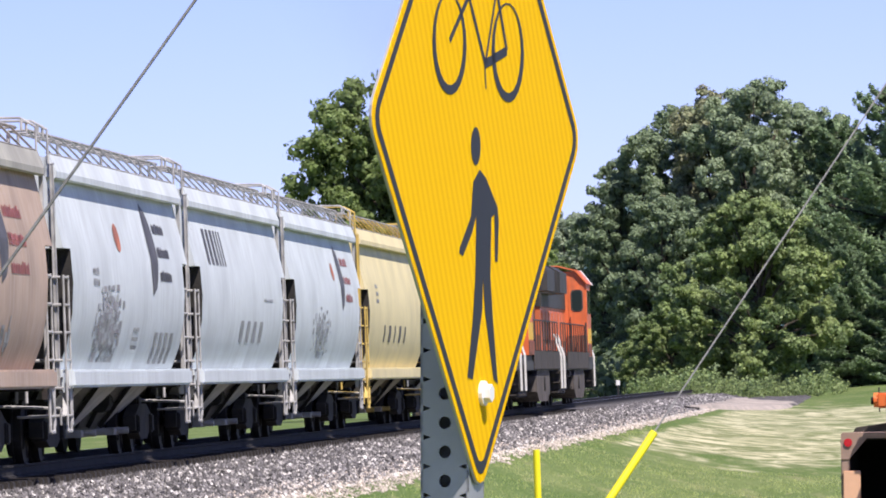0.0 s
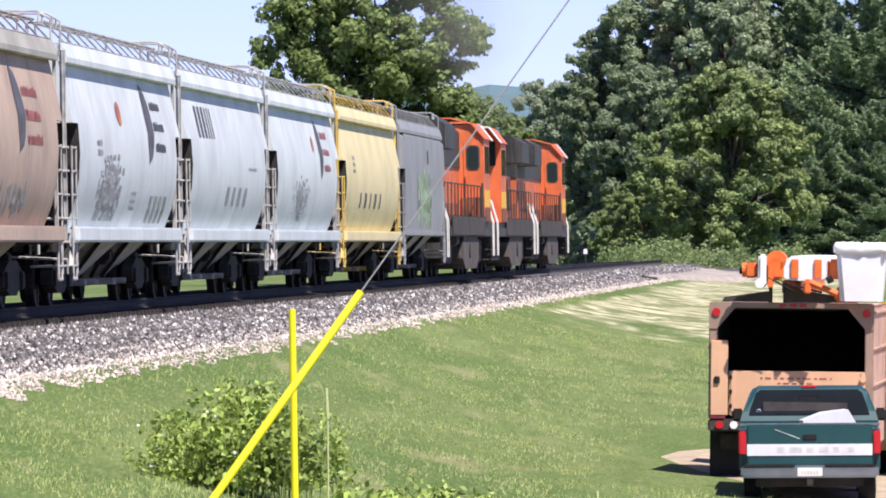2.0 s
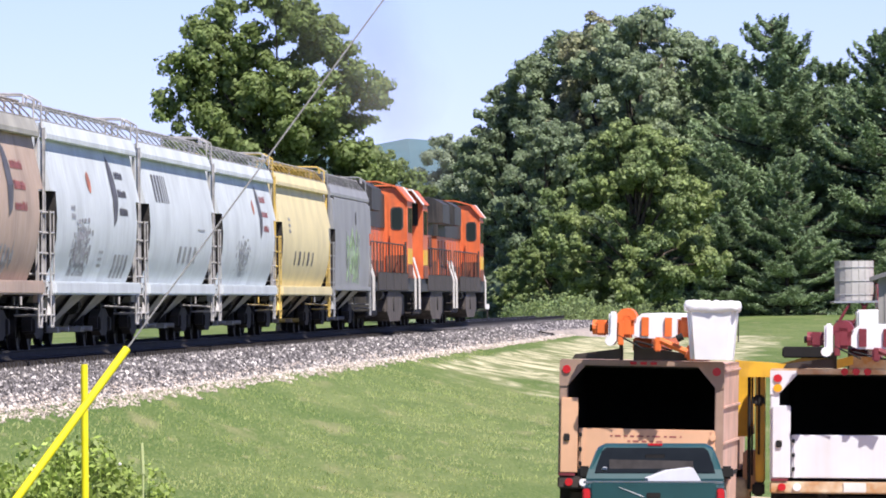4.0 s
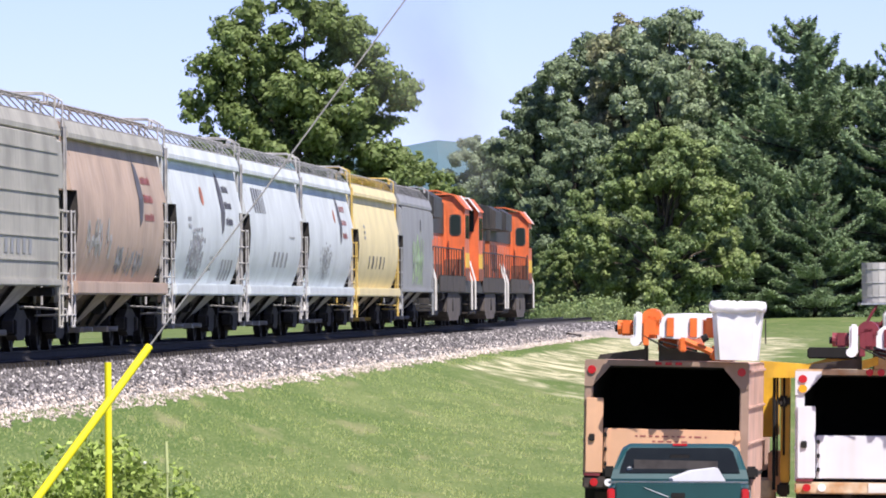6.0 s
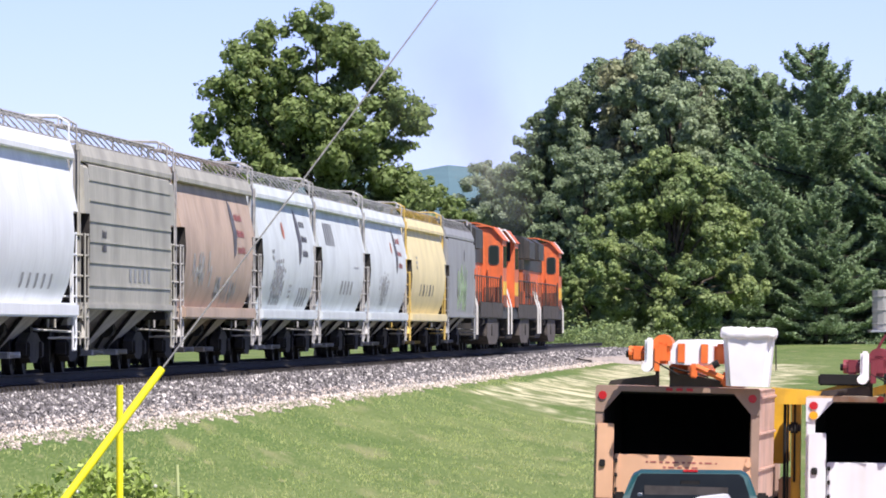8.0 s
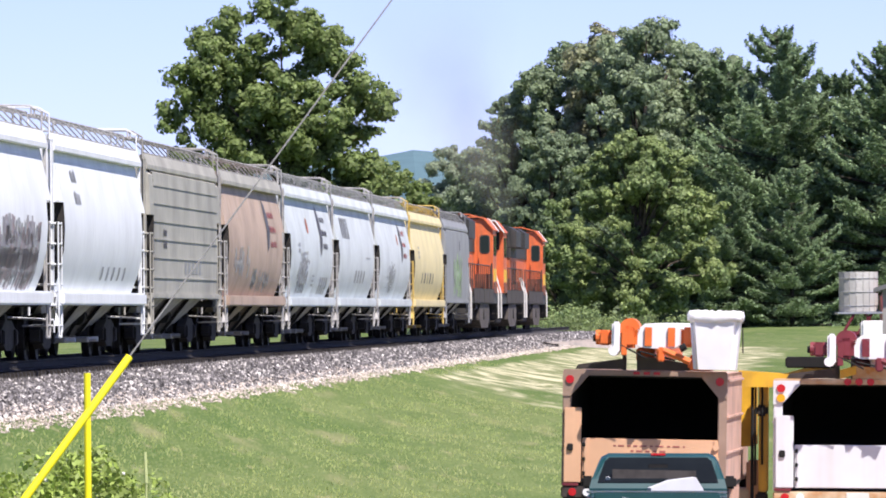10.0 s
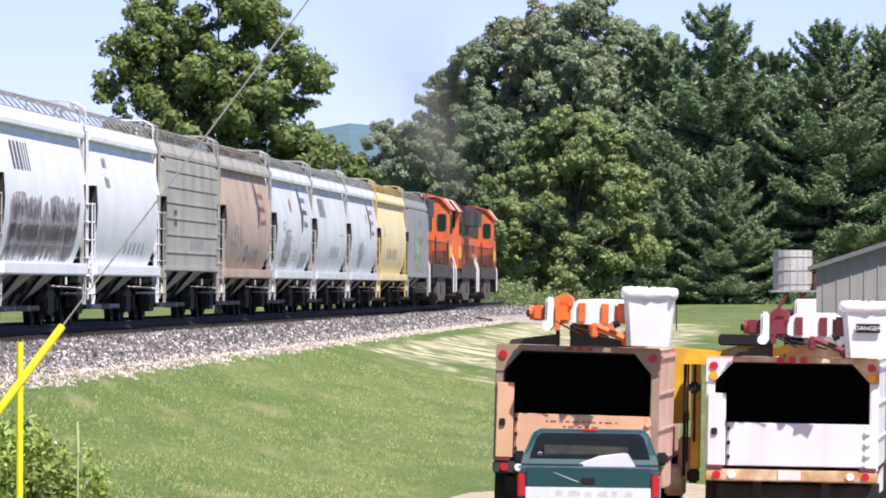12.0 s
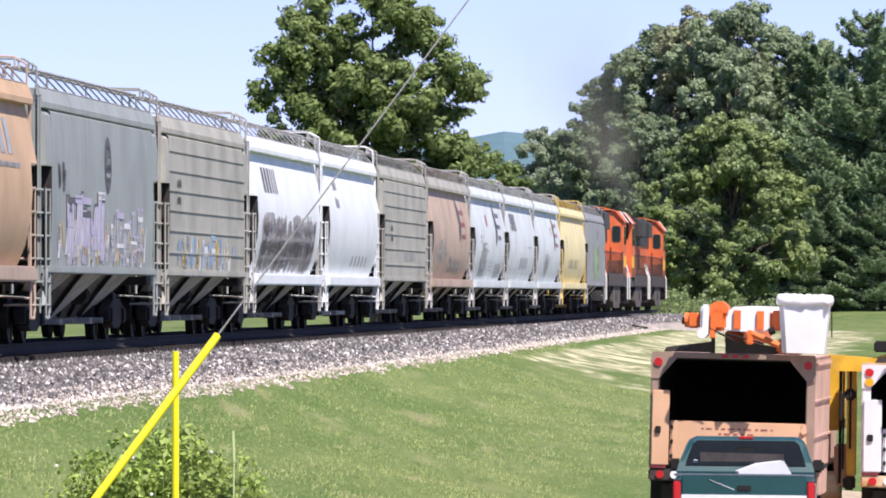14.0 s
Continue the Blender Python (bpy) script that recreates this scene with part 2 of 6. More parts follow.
def sheeting():
    """Prismatic yellow sign sheeting with fine slanting bands."""
    m = mat("fluorescent_yellow_sheeting", (0.85, 0.34, 0.0), 0.6, var=0.03, scale=4, grain=300, spec=0.05)
    n, l = m.node_tree.nodes, m.node_tree.links
    b = n["Principled BSDF"]
    tc = n.new("ShaderNodeTexCoord")
    mp = n.new("ShaderNodeMapping")
    mp.inputs["Rotation"].default_value = (radians(62), 0, 0)
    l.new(tc.outputs["Object"], mp.inputs["Vector"])
    w = n.new("ShaderNodeTexWave")
    w.bands_direction = "Z"
    w.inputs["Scale"].default_value = 26.0
    w.inputs["Distortion"].default_value = 0.3
    l.new(mp.outputs[0], w.inputs["Vector"])
    x = n.new("ShaderNodeMix")
    x.data_type = "RGBA"
    x.inputs[6].default_value, x.inputs[7].default_value = (0.76, 0.42, 0.0, 1), (0.86, 0.52, 0.0, 1)
    l.new(w.outputs["Fac"], x.inputs[0])
    l.new(x.outputs[2], b.inputs["Base Color"])
    return m


M["signyellow"] = sheeting()
M["signblack"] = mat("sign_black_ink", (0.018, 0.018, 0.025), 0.5, var=0.1)
M["guard"] = mat("yellow_plastic", (0.85, 0.74, 0.01), 0.4, var=0.06, scale=3, grain=20)
M["boardgrey"] = mat("weathered_walkway_steel", (0.38, 0.37, 0.355), 0.7, 0.2, var=0.25, scale=4, grain=20)
M["bay"] = mat("grimy_bay_steel", (0.46, 0.44, 0.41), 0.8, var=0.2, scale=2, grain=12, streak=0.4)
M["baytan"] = mat("grimy_tan_bay_steel", (0.44, 0.36, 0.27), 0.8, var=0.2, scale=2, grain=12, streak=0.4)
M["grime"] = mat("dusty_frame_paint", (0.055, 0.046, 0.04), 0.8, var=0.25, scale=1.5, grain=10, streak=0.6, dirt=(0.10, 0.083, 0.072))
M["roofdark"] = mat("dark_brown_steel", (0.055, 0.042, 0.035), 0.7, var=0.2, scale=4)
M["cable"] = mat("galvanized_strand", (0.26, 0.26, 0.25), 0.7, 0.2, var=0.2, scale=60, grain=200)
M["peach"] = mat("peach_truck_paint", (0.71, 0.42, 0.25), 0.55, var=0.08, scale=1.2, grain=8, streak=0.3, dirt=(0.56, 0.34, 0.22))
# the truck's faded peach again, with the side's pinkish skylight put in
M["peachside"] = mat("faded_peach_in_skylight", (0.62, 0.395, 0.305), 0.6, var=0.14, scale=1.6, grain=9, streak=0.4, dirt=(0.66, 0.52, 0.44))
M["peachdark"] = mat("brown_painted_frame", (0.36, 0.245, 0.18), 0.6, var=0.12, scale=2, grain=12, streak=0.3)
M["truckwhite"] = mat("white_truck_paint", (0.68, 0.70, 0.73), 0.45, var=0.05, scale=1.5, grain=8, streak=0.25, dirt=(0.5, 0.45, 0.38))
M["rust"] = mat("rusty_cream_paint", (0.66, 0.56, 0.40), 0.75, var=0.22, scale=3.2, grain=18, two=(0.42, 0.19, 0.05))
M["boomorange"] = mat("boom_orange", (0.80, 0.17, 0.03), 0.5, var=0.08, scale=3)
M["boomwhite"] = mat("fibreglass_white", (0.80, 0.80, 0.80), 0.4, var=0.04, scale=3)
M["boomyellow"] = mat("boom_yellow", (0.78, 0.44, 0.03), 0.5, var=0.12, scale=3, streak=0.2)
M["maroon"] = mat("maroon_machinery", (0.20, 0.03, 0.04), 0.5, var=0.15, scale=4)
M["red"] = mat("red_lens", (0.50, 0.015, 0.02), 0.25, var=0.05)
M["amber"] = mat("amber_lens", (0.80, 0.36, 0.01), 0.25, var=0.05)
M["pickup"] = mat("dark_teal_car_paint", (0.012, 0.062, 0.066), 0.32, var=0.08, scale=2, grain=20)
M["seatgrey"] = mat("grey_seat_cloth", (0.07, 0.062, 0.058), 0.9, var=0.2, scale=6)
M["fadedgrey"] = mat("faded_grey_letters", (0.62, 0.63, 0.63), 0.7, var=0.15, scale=8)
M["cabglass"] = mat("tinted_cab_glass", (0.010, 0.013, 0.014), 0.12, var=0.1, scale=4, spec=0.3)
M["chrome"] = mat("bumper_chrome", (0.35, 0.37, 0.38), 0.25, 0.9, var=0.1, scale=6)
M["tyre"] = mat("tyre_rubber", (0.018, 0.018, 0.018), 0.9, var=0.2, scale=8)
# black fittings; inside the chip boxes it puts the shade into the colour
M["dark"] = mat("black_and_box_shade", (0.012, 0.012, 0.012), 0.95, var=0.2, scale=4)
M["concrete"] = mat("concrete_staves", (0.50, 0.49, 0.46), 0.9, var=0.12, scale=0.8, grain=8, streak=0.35, dirt=(0.36, 0.35, 0.33), obrand=0.08)
M["shed"] = mat("grey_sheet_steel", (0.30, 0.285, 0.27), 0.55, var=0.07, scale=1.0, grain=8, streak=0.2)
M["shedroof"] = mat("dark_roof_steel", (0.16, 0.16, 0.16), 0.6, var=0.1)
M["redcar"] = mat("red_car_paint", (0.45, 0.015, 0.03), 0.3, var=0.05)
M["weed"] = mat("weed_leaves", (0.35, 0.47, 0.10), 0.6, var=0.25, scale=1, grain=6, island=0.4, translucent=0.25)
M["stalk"] = mat("pale_seed_stalk", (0.52, 0.58, 0.26), 0.7, var=0.1)
M["flower"] = mat("white_blossom", (0.75, 0.75, 0.68), 0.7, var=0.1)


# ---- mesh helpers ----
def part(name, bm, material, parent=None, label="", smooth=False):
    me = bpy.data.meshes.new(name)
    bm.normal_update()
    bm.to_mesh(me)
    bm.free()
    for m in (material if isinstance(material, (list, tuple)) else [material]):
        me.materials.append(M[m] if isinstance(m, str) else m)
    if smooth:
        for p in me.polygons:
            p.use_smooth = True
    ob = new(name, me)
    if parent:
        ob.parent = parent
    if label:
        tagged(ob, label)
    return ob


def thing(name, label, category, group="", at=None, kind=""):
    ob = new(name)
    ob.empty_display_size = 0.3
    if at is not None:
        ob.matrix_basis = at
    return tagged(ob, label, category, group, kind)


def box(bm, x0, x1, y0, y1, z0, z1, bevel=0.0, mi=0, m=None):
    r = bmesh.ops.create_cube(bm, size=1.0)
    vs = r["verts"]
    for v in vs:
        v.co = Vector(((x0 + x1) / 2 + v.co.x * (x1 - x0), (y0 + y1) / 2 + v.co.y * (y1 - y0), (z0 + z1) / 2 + v.co.z * (z1 - z0)))
    fs = {f for v in vs for f in v.link_faces}
    if bevel:
        es = {e for v in vs for e in v.link_edges}
        g = bmesh.ops.bevel(bm, geom=list(es), offset=bevel, segments=2, affect="EDGES", clamp_overlap=True)
        fs = set(g["faces"]) | {f for f in fs if f.is_valid}
        vs = list({v for f in fs for v in f.verts})
    for f in fs:
        f.material_index = mi
    if m is not None:
        bmesh.ops.transform(bm, matrix=m, verts=[v for v in vs if v.is_valid])
    return vs


def rod(bm, a, b, r, seg=8, r2=None, mi=0, caps=True):
    a, b = Vector(a), Vector(b)
    d = b - a
    q = d.to_track_quat("Z", "Y").to_matrix().to_4x4()
    g = bmesh.ops.create_cone(bm, cap_ends=caps, segments=seg, radius1=r, radius2=r if r2 is None else r2, depth=d.length)
    bmesh.ops.transform(bm, matrix=Matrix.Translation((a + b) / 2) @ q, verts=g["verts"])
    for f in {f for v in g["verts"] for f in v.link_faces}:
        f.material_index = mi
    return g["verts"]


def prism(bm, pts, axis, a, b, mi=0):
    """A plate: a polygon of 2D points in the plane across axis, from a to b along it."""
    def co(p, w):
        return {"x": (w, p[0], p[1]), "y": (p[0], w, p[1]), "z": (p[0], p[1], w)}[axis]
    lo = [bm.verts.new(co(p, a)) for p in pts]
    hi = [bm.verts.new(co(p, b)) for p in pts]
    fs = [bm.faces.new(lo), bm.faces.new(hi[::-1])]
    for i in range(len(pts)):
        j = (i + 1) % len(pts)
        fs.append(bm.faces.new((lo[j], lo[i], hi[i], hi[j])))
    for f in fs:
        f.material_index = mi
    bmesh.ops.recalc_face_normals(bm, faces=fs)
    return lo + hi


def B():
    return bmesh.new()


# ---- ground ----
RAIL_X0, RAIL_T = -15.50, 0.0704       # centre line of the track: x = RAIL_X0 + RAIL_T * y
HEAD = math.degrees(math.atan(RAIL_T))


def smooth(a, b, x):
    k = min(1.0, max(0.0, (x - a) / (b - a)))
    return k * k * (3 - 2 * k)


def interp(x, table):
    for (x0, y0), (x1, y1) in zip(table, table[1:]):
        if x <= x1:
            k = max(0.0, (x - x0) / (x1 - x0))
            return y0 + (y1 - y0) * k
    return table[-1][1]


DROP = [(-400, 0.1), (0, 0.25), (20, 0.8), (50, 1.6), (75, 2.05), (105, 2.15), (140, 1.75), (200, 1.1), (320, 0.45), (420, 0.0), (6000, 0.0)]


def track_x(y):
    if y > 365:
        return RAIL_X0 + RAIL_T * y - (y - 365) ** 2 / 2600.0
    return RAIL_X0 + RAIL_T * y


def ground_z(x, y):
    q = x - track_x(y)
    if q < 0:
        return -0.42 - 0.35 * smooth(1.9, 4.2, -q)
    base = -0.42 - 0.23 * smooth(1.9, 4.0, q)
    if q > 4:
        base -= interp(y, DROP) * (1 - math.exp(-(q - 4) / 4.0))
        base += 0.05 * noise.noise(Vector((x * 0.25, y * 0.12, 0))) * smooth(4, 7, q)
    if q > 4 and y > 240:
        base += 0.45 * smooth(260, 420, y) * smooth(4, 12, q)
    return base


def make_ground():
    ys = [-400, -200, -100, -50] + list(range(-30, 60, 6)) + list(range(60, 200, 3)) + list(range(200, 440, 6)) + [440, 470, 520, 600, 800, 1200, 2000, 3000, 4500]
    qs = [-3000, -1200, -400, -150, -70, -40, -25, -15, -10, -7, -5, -4.2, -3.4, -2.6, -1.9, -1, 0, 1, 1.9, 2.3, 2.7, 3.1, 3.5, 4.0, 4.5, 5.0]
    qs += [5.5 + 0.5 * i for i in range(30)] + [21, 23, 26, 30, 36, 45, 60, 90, 150, 400, 1200, 3000]
    vs, fs = [], []
    for y in ys:
        cx = track_x(min(y, 520))
        for q in qs:
            x = cx + q
            vs.append((x, y, ground_z(x, min(y, 520)) if y < 520 else -0.5))
    w = len(qs)
    mi = []
    for i in range(len(ys) - 1):
        for j in range(w - 1):
            fs.append((i * w + j, i * w + j + 1, (i + 1) * w + j + 1, (i + 1) * w + j))
    me = bpy.data.meshes.new("ground")
    me.from_pydata(vs, [], fs)
    for p in me.polygons:
        p.use_smooth = True
    me.materials.append(M["grass"])
    hay = me.attributes.new("hay", "FLOAT", "POINT")
    for i, (x, y, z) in enumerate(vs):
        q = x - track_x(min(y, 520))
        k = smooth(155, 200, y) * (1 - smooth(300, 345, y)) * smooth(4.2, 5.2, q + 0.10 * (y - 185 if y < 185 else 0)) * (1 - smooth(10.0, 12.5, q - 0.012 * max(0, y - 185)))
        hay.data[i].value = k
    return tagged(new("ground", me), "mown green lawn sloping down from the railway", "ground", kind="structure")


def sheet(name, label, category, ys, edge_lo, edge_hi, n, lift, material, wave=0.0, parent=None):
    """A strip that lies on the ground between two edges given as distances from the track's centre line."""
    vs, fs = [], []
    for y in ys:
        a, b = edge_lo(y), edge_hi(y)
        for j in range(n + 1):
            q = a + (b - a) * j / n
            x = track_x(y) + q
            edge = j in (0, n)
            vs.append((x, y, ground_z(x, y) + (-0.08 if edge else lift + wave * noise.noise(Vector((x * 1.3, y * 0.22, 3))))))
    for i in range(len(ys) - 1):
        for j in range(n):
            fs.append((i * (n + 1) + j, i * (n + 1) + j + 1, (i + 1) * (n + 1) + j + 1, (i + 1) * (n + 1) + j))
    me = bpy.data.meshes.new(name)
    me.from_pydata(vs, [], fs)
    for p in me.polygons:
        p.use_smooth = True
    me.materials.append(M[material])
    return tagged(new(name, me), label, category, kind="structure")


def make_track():
    ys = [40 + 3 * i for i in range(118)]
    wob = lambda y: 0.25 * noise.noise(Vector((y * 0.3, 7, 0)))
    bed = sheet("ballast_bed", "grey crushed stone railway ballast", "ballast", ys, lambda y: -3.9 + wob(y + 50), lambda y: 3.9 + wob(y) + 3.2 * smooth(285, 330, y), 26, 0.10, "ballast", 0.05)
    # level crown of the ballast under the ties
    for v in bed.data.vertices:
        if v.index % 27 in (0, 26):
            continue
        q = abs(v.co.x - track_x(v.co.y))
        if q < 1.75:
            v.co.z = -0.29 + 0.02 * noise.noise(v.co * 3)
        elif q < 3.9:
            v.co.z = -0.29 - 0.31 * smooth(1.75, 3.9, q) + 0.05 * noise.noise(v.co * 2)
    rng = np.random.default_rng(3)
    # loose stones: dark ones on the bank, paler ones spread along its foot
    octa = np.array([(1, 0, 0), (-1, 0, 0), (0, 1, 0), (0, -1, 0), (0, 0, 1), (0, 0, -1)], float)
    tri = np.array([(0, 2, 4), (2, 1, 4), (1, 3, 4), (3, 0, 4), (2, 0, 5), (1, 2, 5), (3, 1, 5), (0, 3, 5)])
    for name, label, n, q0, q1, power, material in (("ballast_stones", "loose angular grey ballast stones", 70000, 0.9, 3.8, 1.0, "stone"),
                                                   ("pink_gravel", "fine pinkish grit along the ballast's foot", 30000, 3.25, 4.25, 0.9, "pinkstone"),
                                                   ("pale_ballast_stones", "loose pale and pinkish stones along the ballast's foot", 15000, 1.3, 4.0, 0.75, "palestone")):
        yy = 78 + (rng.random(n) ** 1.6) * 290
        qq = q0 + rng.random(n) ** power * (q1 - q0) + 0.3 * np.array([noise.noise(Vector((y * 0.5, 9, 0))) for y in yy])
        size = (0.7 if material == "pinkstone" else 1.0) * (0.014 + rng.random(n) ** 2.5 * 0.034) * (1 + 0.5 * (yy - 78) / 290)
        vs = octa[None] * (0.6 + 0.7 * rng.random((n, 6, 1))) + 0.25 * rng.standard_normal((n, 6, 3))
        vs *= size[:, None, None]
        vs[:, :, 1] *= 1.4
        zz = np.array([-0.29 - (0.31 * smooth(1.75, 3.9, q) if q > 1.75 else 0) if q < 3.55 else ground_z(track_x(y) + q, y) + 0.05 * (1 - smooth(3.55, 3.9, q)) for q, y in zip(np.abs(qq), yy)])
        vs += np.stack([RAIL_X0 + RAIL_T * yy + qq, yy, zz + 0.008], 1)[:, None, :]
        fs = (tri[None] + 6 * np.arange(n)[:, None, None]).reshape(-1, 3)
        me = bpy.data.meshes.new(name)
        me.from_pydata(vs.reshape(-1, 3).tolist(), [], fs.tolist())
        me.materials.append(M[material])
        tagged(new(name, me), label, "stones", kind="stuff")
    # rails and ties
    for side in (-1, 1):
        bm = B()
        prof = [(-0.07, -0.17), (0.07, -0.17), (0.07, -0.155), (0.012, -0.13), (0.012, -0.04), (0.036, -0.03), (0.036, 0.0), (-0.036, 0.0), (-0.036, -0.03), (-0.012, -0.04), (-0.012, -0.13), (-0.07, -0.155)]
        prev = None
        for y in range(40, 380, 10):
            ring = [bm.verts.new((track_x(y) + side * 0.7535 + p[0], y, p[1])) for p in prof]
            if prev:
                for i in range(len(prof)):
                    j = (i + 1) % len(prof)
                    f = bm.faces.new((prev[i], prev[j], ring[j], ring[i]))
                    f.material_index = 1 if i in (6,) else 0
            prev = ring
        bmesh.ops.recalc_face_normals(bm, faces=bm.faces[:])
        tagged(part("rail", bm, ["rail", "railtop"]), "dark steel running rail with a polished head", "rail", "rails of the track", kind="structure")
    bm = B()
    box(bm, -1.3, 1.3, -0.11, 0.11, -0.35, -0.175, 0.015)
    ties = thing("crossties", "weathered dark timber crossties under the rails", "crossties", kind="structure")
    first = part("tie", bm, "tie", ties)
    for i in range(299):
        y = 60 + 0.58 * i
        if i:
            o = new("tie", first.data)
            o.parent = ties
        else:
            o = first
        o.matrix_basis = pose(track_x(y), y, random.uniform(-0.01, 0.01), 0, 0, -HEAD + random.uniform(-1, 1))


def make_lawn():
    sheet("gravel_drive", "pale dusty gravel driveway beside the trucks", "driveway", [82 + 2 * i for i in range(18)],
          lambda y: 11.7 - 2.0 * math.exp(-((y - 105) / 7.0) ** 2) + 0.3 * noise.noise(Vector((y * 0.2, 5, 0))), lambda y: 34, 20, 0.03, "gravel", 0.02)
    sheet("gravel_apron", "pale pinkish gravel spread beside the far end of the track", "gravel", [282 + 3 * i for i in range(26)],
          lambda y: 3.3 + 0.3 * noise.noise(Vector((y * 0.3, 2, 0))), lambda y: 3.9 + 3.0 * smooth(288, 315, y) * (1 - smooth(332, 356, y)) + 0.4 * noise.noise(Vector((y * 0.25, 8, 0))), 10, 0.16, "apron", 0.06)
    # upright blades that the mower left
    rng = np.random.default_rng(12)
    n = 90000
    yy = 66 + rng.random(n) ** 1.35 * 150
    qq = 4.3 + rng.random(n) * 8.2
    clump = np.array([noise.noise(Vector((q * 1.1, y * 0.30, 4))) for q, y in zip(qq, yy)])
    keep = clump + 0.25 * rng.standard_normal(n) > 0.02
    keep &= ~((qq > 10.0) & (yy > 92) & (yy < 118)) & ~((qq > 4.8) & (yy > 172))
    yy, qq = yy[keep], qq[keep]
    n = len(yy)
    xx = RAIL_X0 + RAIL_T * yy + qq
    zz = np.array([ground_z(x, y) for x, y in zip(xx, yy)])
    h = 0.02 + 0.05 * rng.random(n) ** 1.7
    w = 0.005 + 0.007 * rng.random(n)
    lean = 0.02 * rng.standard_normal((n, 2))
    base = np.stack([xx, yy, zz - 0.01], 1)
    side = np.stack([w, 0 * w, 0 * w], 1)
    tip = base + np.stack([lean[:, 0], lean[:, 1], h + 0.01], 1)
    me = bpy.data.meshes.new("grass_blades")
    me.from_pydata(np.stack([base - side, base + side, tip], 1).reshape(-1, 3).tolist(), [], np.arange(3 * n).reshape(-1, 3).tolist())
    me.materials.append(M["blades"])
    tagged(new("grass_blades", me), "short green and straw-coloured grass blades in the lawn", "grass", kind="stuff")


# ---- train ----
S0, SPEED, ACC = 198.05, 8.525, 0.0941     # front of the third hopper car at 7 s, m/s, m/s2
# the front coupling of each hopper car, in metres ahead of S0, from the first behind the locomotives
COUPLINGS = {-2: 34.76, -1: 18.32, 0: 0.0, 1: -16.80, 2: -33.27, 3: -49.94, 4: -67.47, 5: -84.19, 6: -100.51, 7: -117.46, 8: -133.73, 9: -150.68, 10: -167.18}
CURVED = [(1.36, 1.20), (1.50, 1.55), (1.585, 1.95), (1.61, 2.35), (1.585, 2.8), (1.50, 3.2), (1.41, 3.62)]
FLAT = [(1.54, 1.20), (1.56, 1.6), (1.57, 2.2), (1.57, 2.8), (1.56, 3.3), (1.54, 3.66)]


def side_x(z, prof):
    for (x0, z0), (x1, z1) in zip(prof, prof[1:]):
        if z <= z1:
            return x0 + (x1 - x0) * (z - z0) / (z1 - z0)
    return prof[-1][0]


def shell(bm, prof, y0, y1, n=2, cap=0):
    prev = None
    first = None
    for i in range(n + 1):
        y = y0 + (y1 - y0) * i / n
        ring = [bm.verts.new((p[0], y, p[1])) for p in prof] + [bm.verts.new((-p[0], y, p[1])) for p in prof[::-1]]
        first = first or ring
        if prev:
            for k in range(len(ring)):
                j = (k + 1) % len(ring)
                bm.faces.new((prev[k], prev[j], ring[j], ring[k]))
        prev = ring
    bm.faces.new(first).material_index = cap
    bm.faces.new(prev[::-1]).material_index = cap


def decal(bm, prof, y0, y1, z0, z1, mi=0, n=6, slant=0.0, off=0.008):
    """A painted mark that follows the car's side, a few millimetres proud of it."""
    rows = []
    for i in range(n + 1):
        z = z0 + (z1 - z0) * i / n
        x = side_x(z, prof) + off
        d = slant * (z - z0)
        rows.append((bm.verts.new((x, y0 + d, z)), bm.verts.new((x, y1 + d, z))))
    for (a, b), (c, d) in zip(rows, rows[1:]):
        f = bm.faces.new((a, b, d, c))
        f.material_index = mi


def wheelset(parent, y, r=0.42):
    bm = B()
    rod(bm, (-0.95, 0, 0), (0.95, 0, 0), 0.075, 8)
    for s in (-1, 1):
        rod(bm, (s * 0.70, 0, 0), (s * 0.82, 0, 0), r, 24)
        rod(bm, (s * 0.68, 0, 0), (s * 0.71, 0, 0), r + 0.03, 24)
        for k in range(5):
            a = k * 2 * math.pi / 5
            rod(bm, (s * 0.82, 0, 0), (s * 0.825, math.cos(a) * r * 0.85, math.sin(a) * r * 0.85), 0.02, 4)
    o = part("wheelset", bm, "wheel", parent)
    o.matrix_basis = pose(0, y, r)
    SPINNERS.append((o, y, r))
    return o


SPINNERS = []
REVERSED = []
MOVERS = []


def bogie(parent, y, wheels, r=0.42):
    half = max(abs(w) for w in wheels)
    bm = B()
    for s in (-1, 1):
        x = s * 1.0
        pts = [(y - half - 0.25, r + 0.12), (y - half - 0.25, r - 0.08), (y - half + 0.2, r - 0.14), (y - 0.4, r - 0.22), (y + 0.4, r - 0.22), (y + half - 0.2, r - 0.14), (y + half + 0.25, r - 0.08),
               (y + half + 0.25, r + 0.12), (y + half * 0.5, r + 0.30), (y - half * 0.5, r + 0.30)]
        prism(bm, pts, "x", x - 0.09, x + 0.09)
        for w in wheels:
            box(bm, x + s * 0.02 - 0.12, x + s * 0.02 + 0.12, y + w - 0.13, y + w + 0.13, r - 0.13, r + 0.14, 0.02)
        for k in range(3):
            rod(bm, (x, y - 0.22 + 0.22 * k, r - 0.18), (x, y - 0.22 + 0.22 * k, r + 0.22), 0.07, 8)
    box(bm, -1.05, 1.05, y - 0.22, y + 0.22, r + 0.05, r + 0.42, 0.03)
    for w in wheels:
        box(bm, -0.7, 0.7, y + w - (0.52 if w > 0 else -0.46), y + w - (0.46 if w > 0 else -0.52), r - 0.15, r - 0.02)
    part("bogie", bm, "under", parent, "grimy dark steel truck frame")
    for w in wheels:
        wheelset(parent, y + w, r)


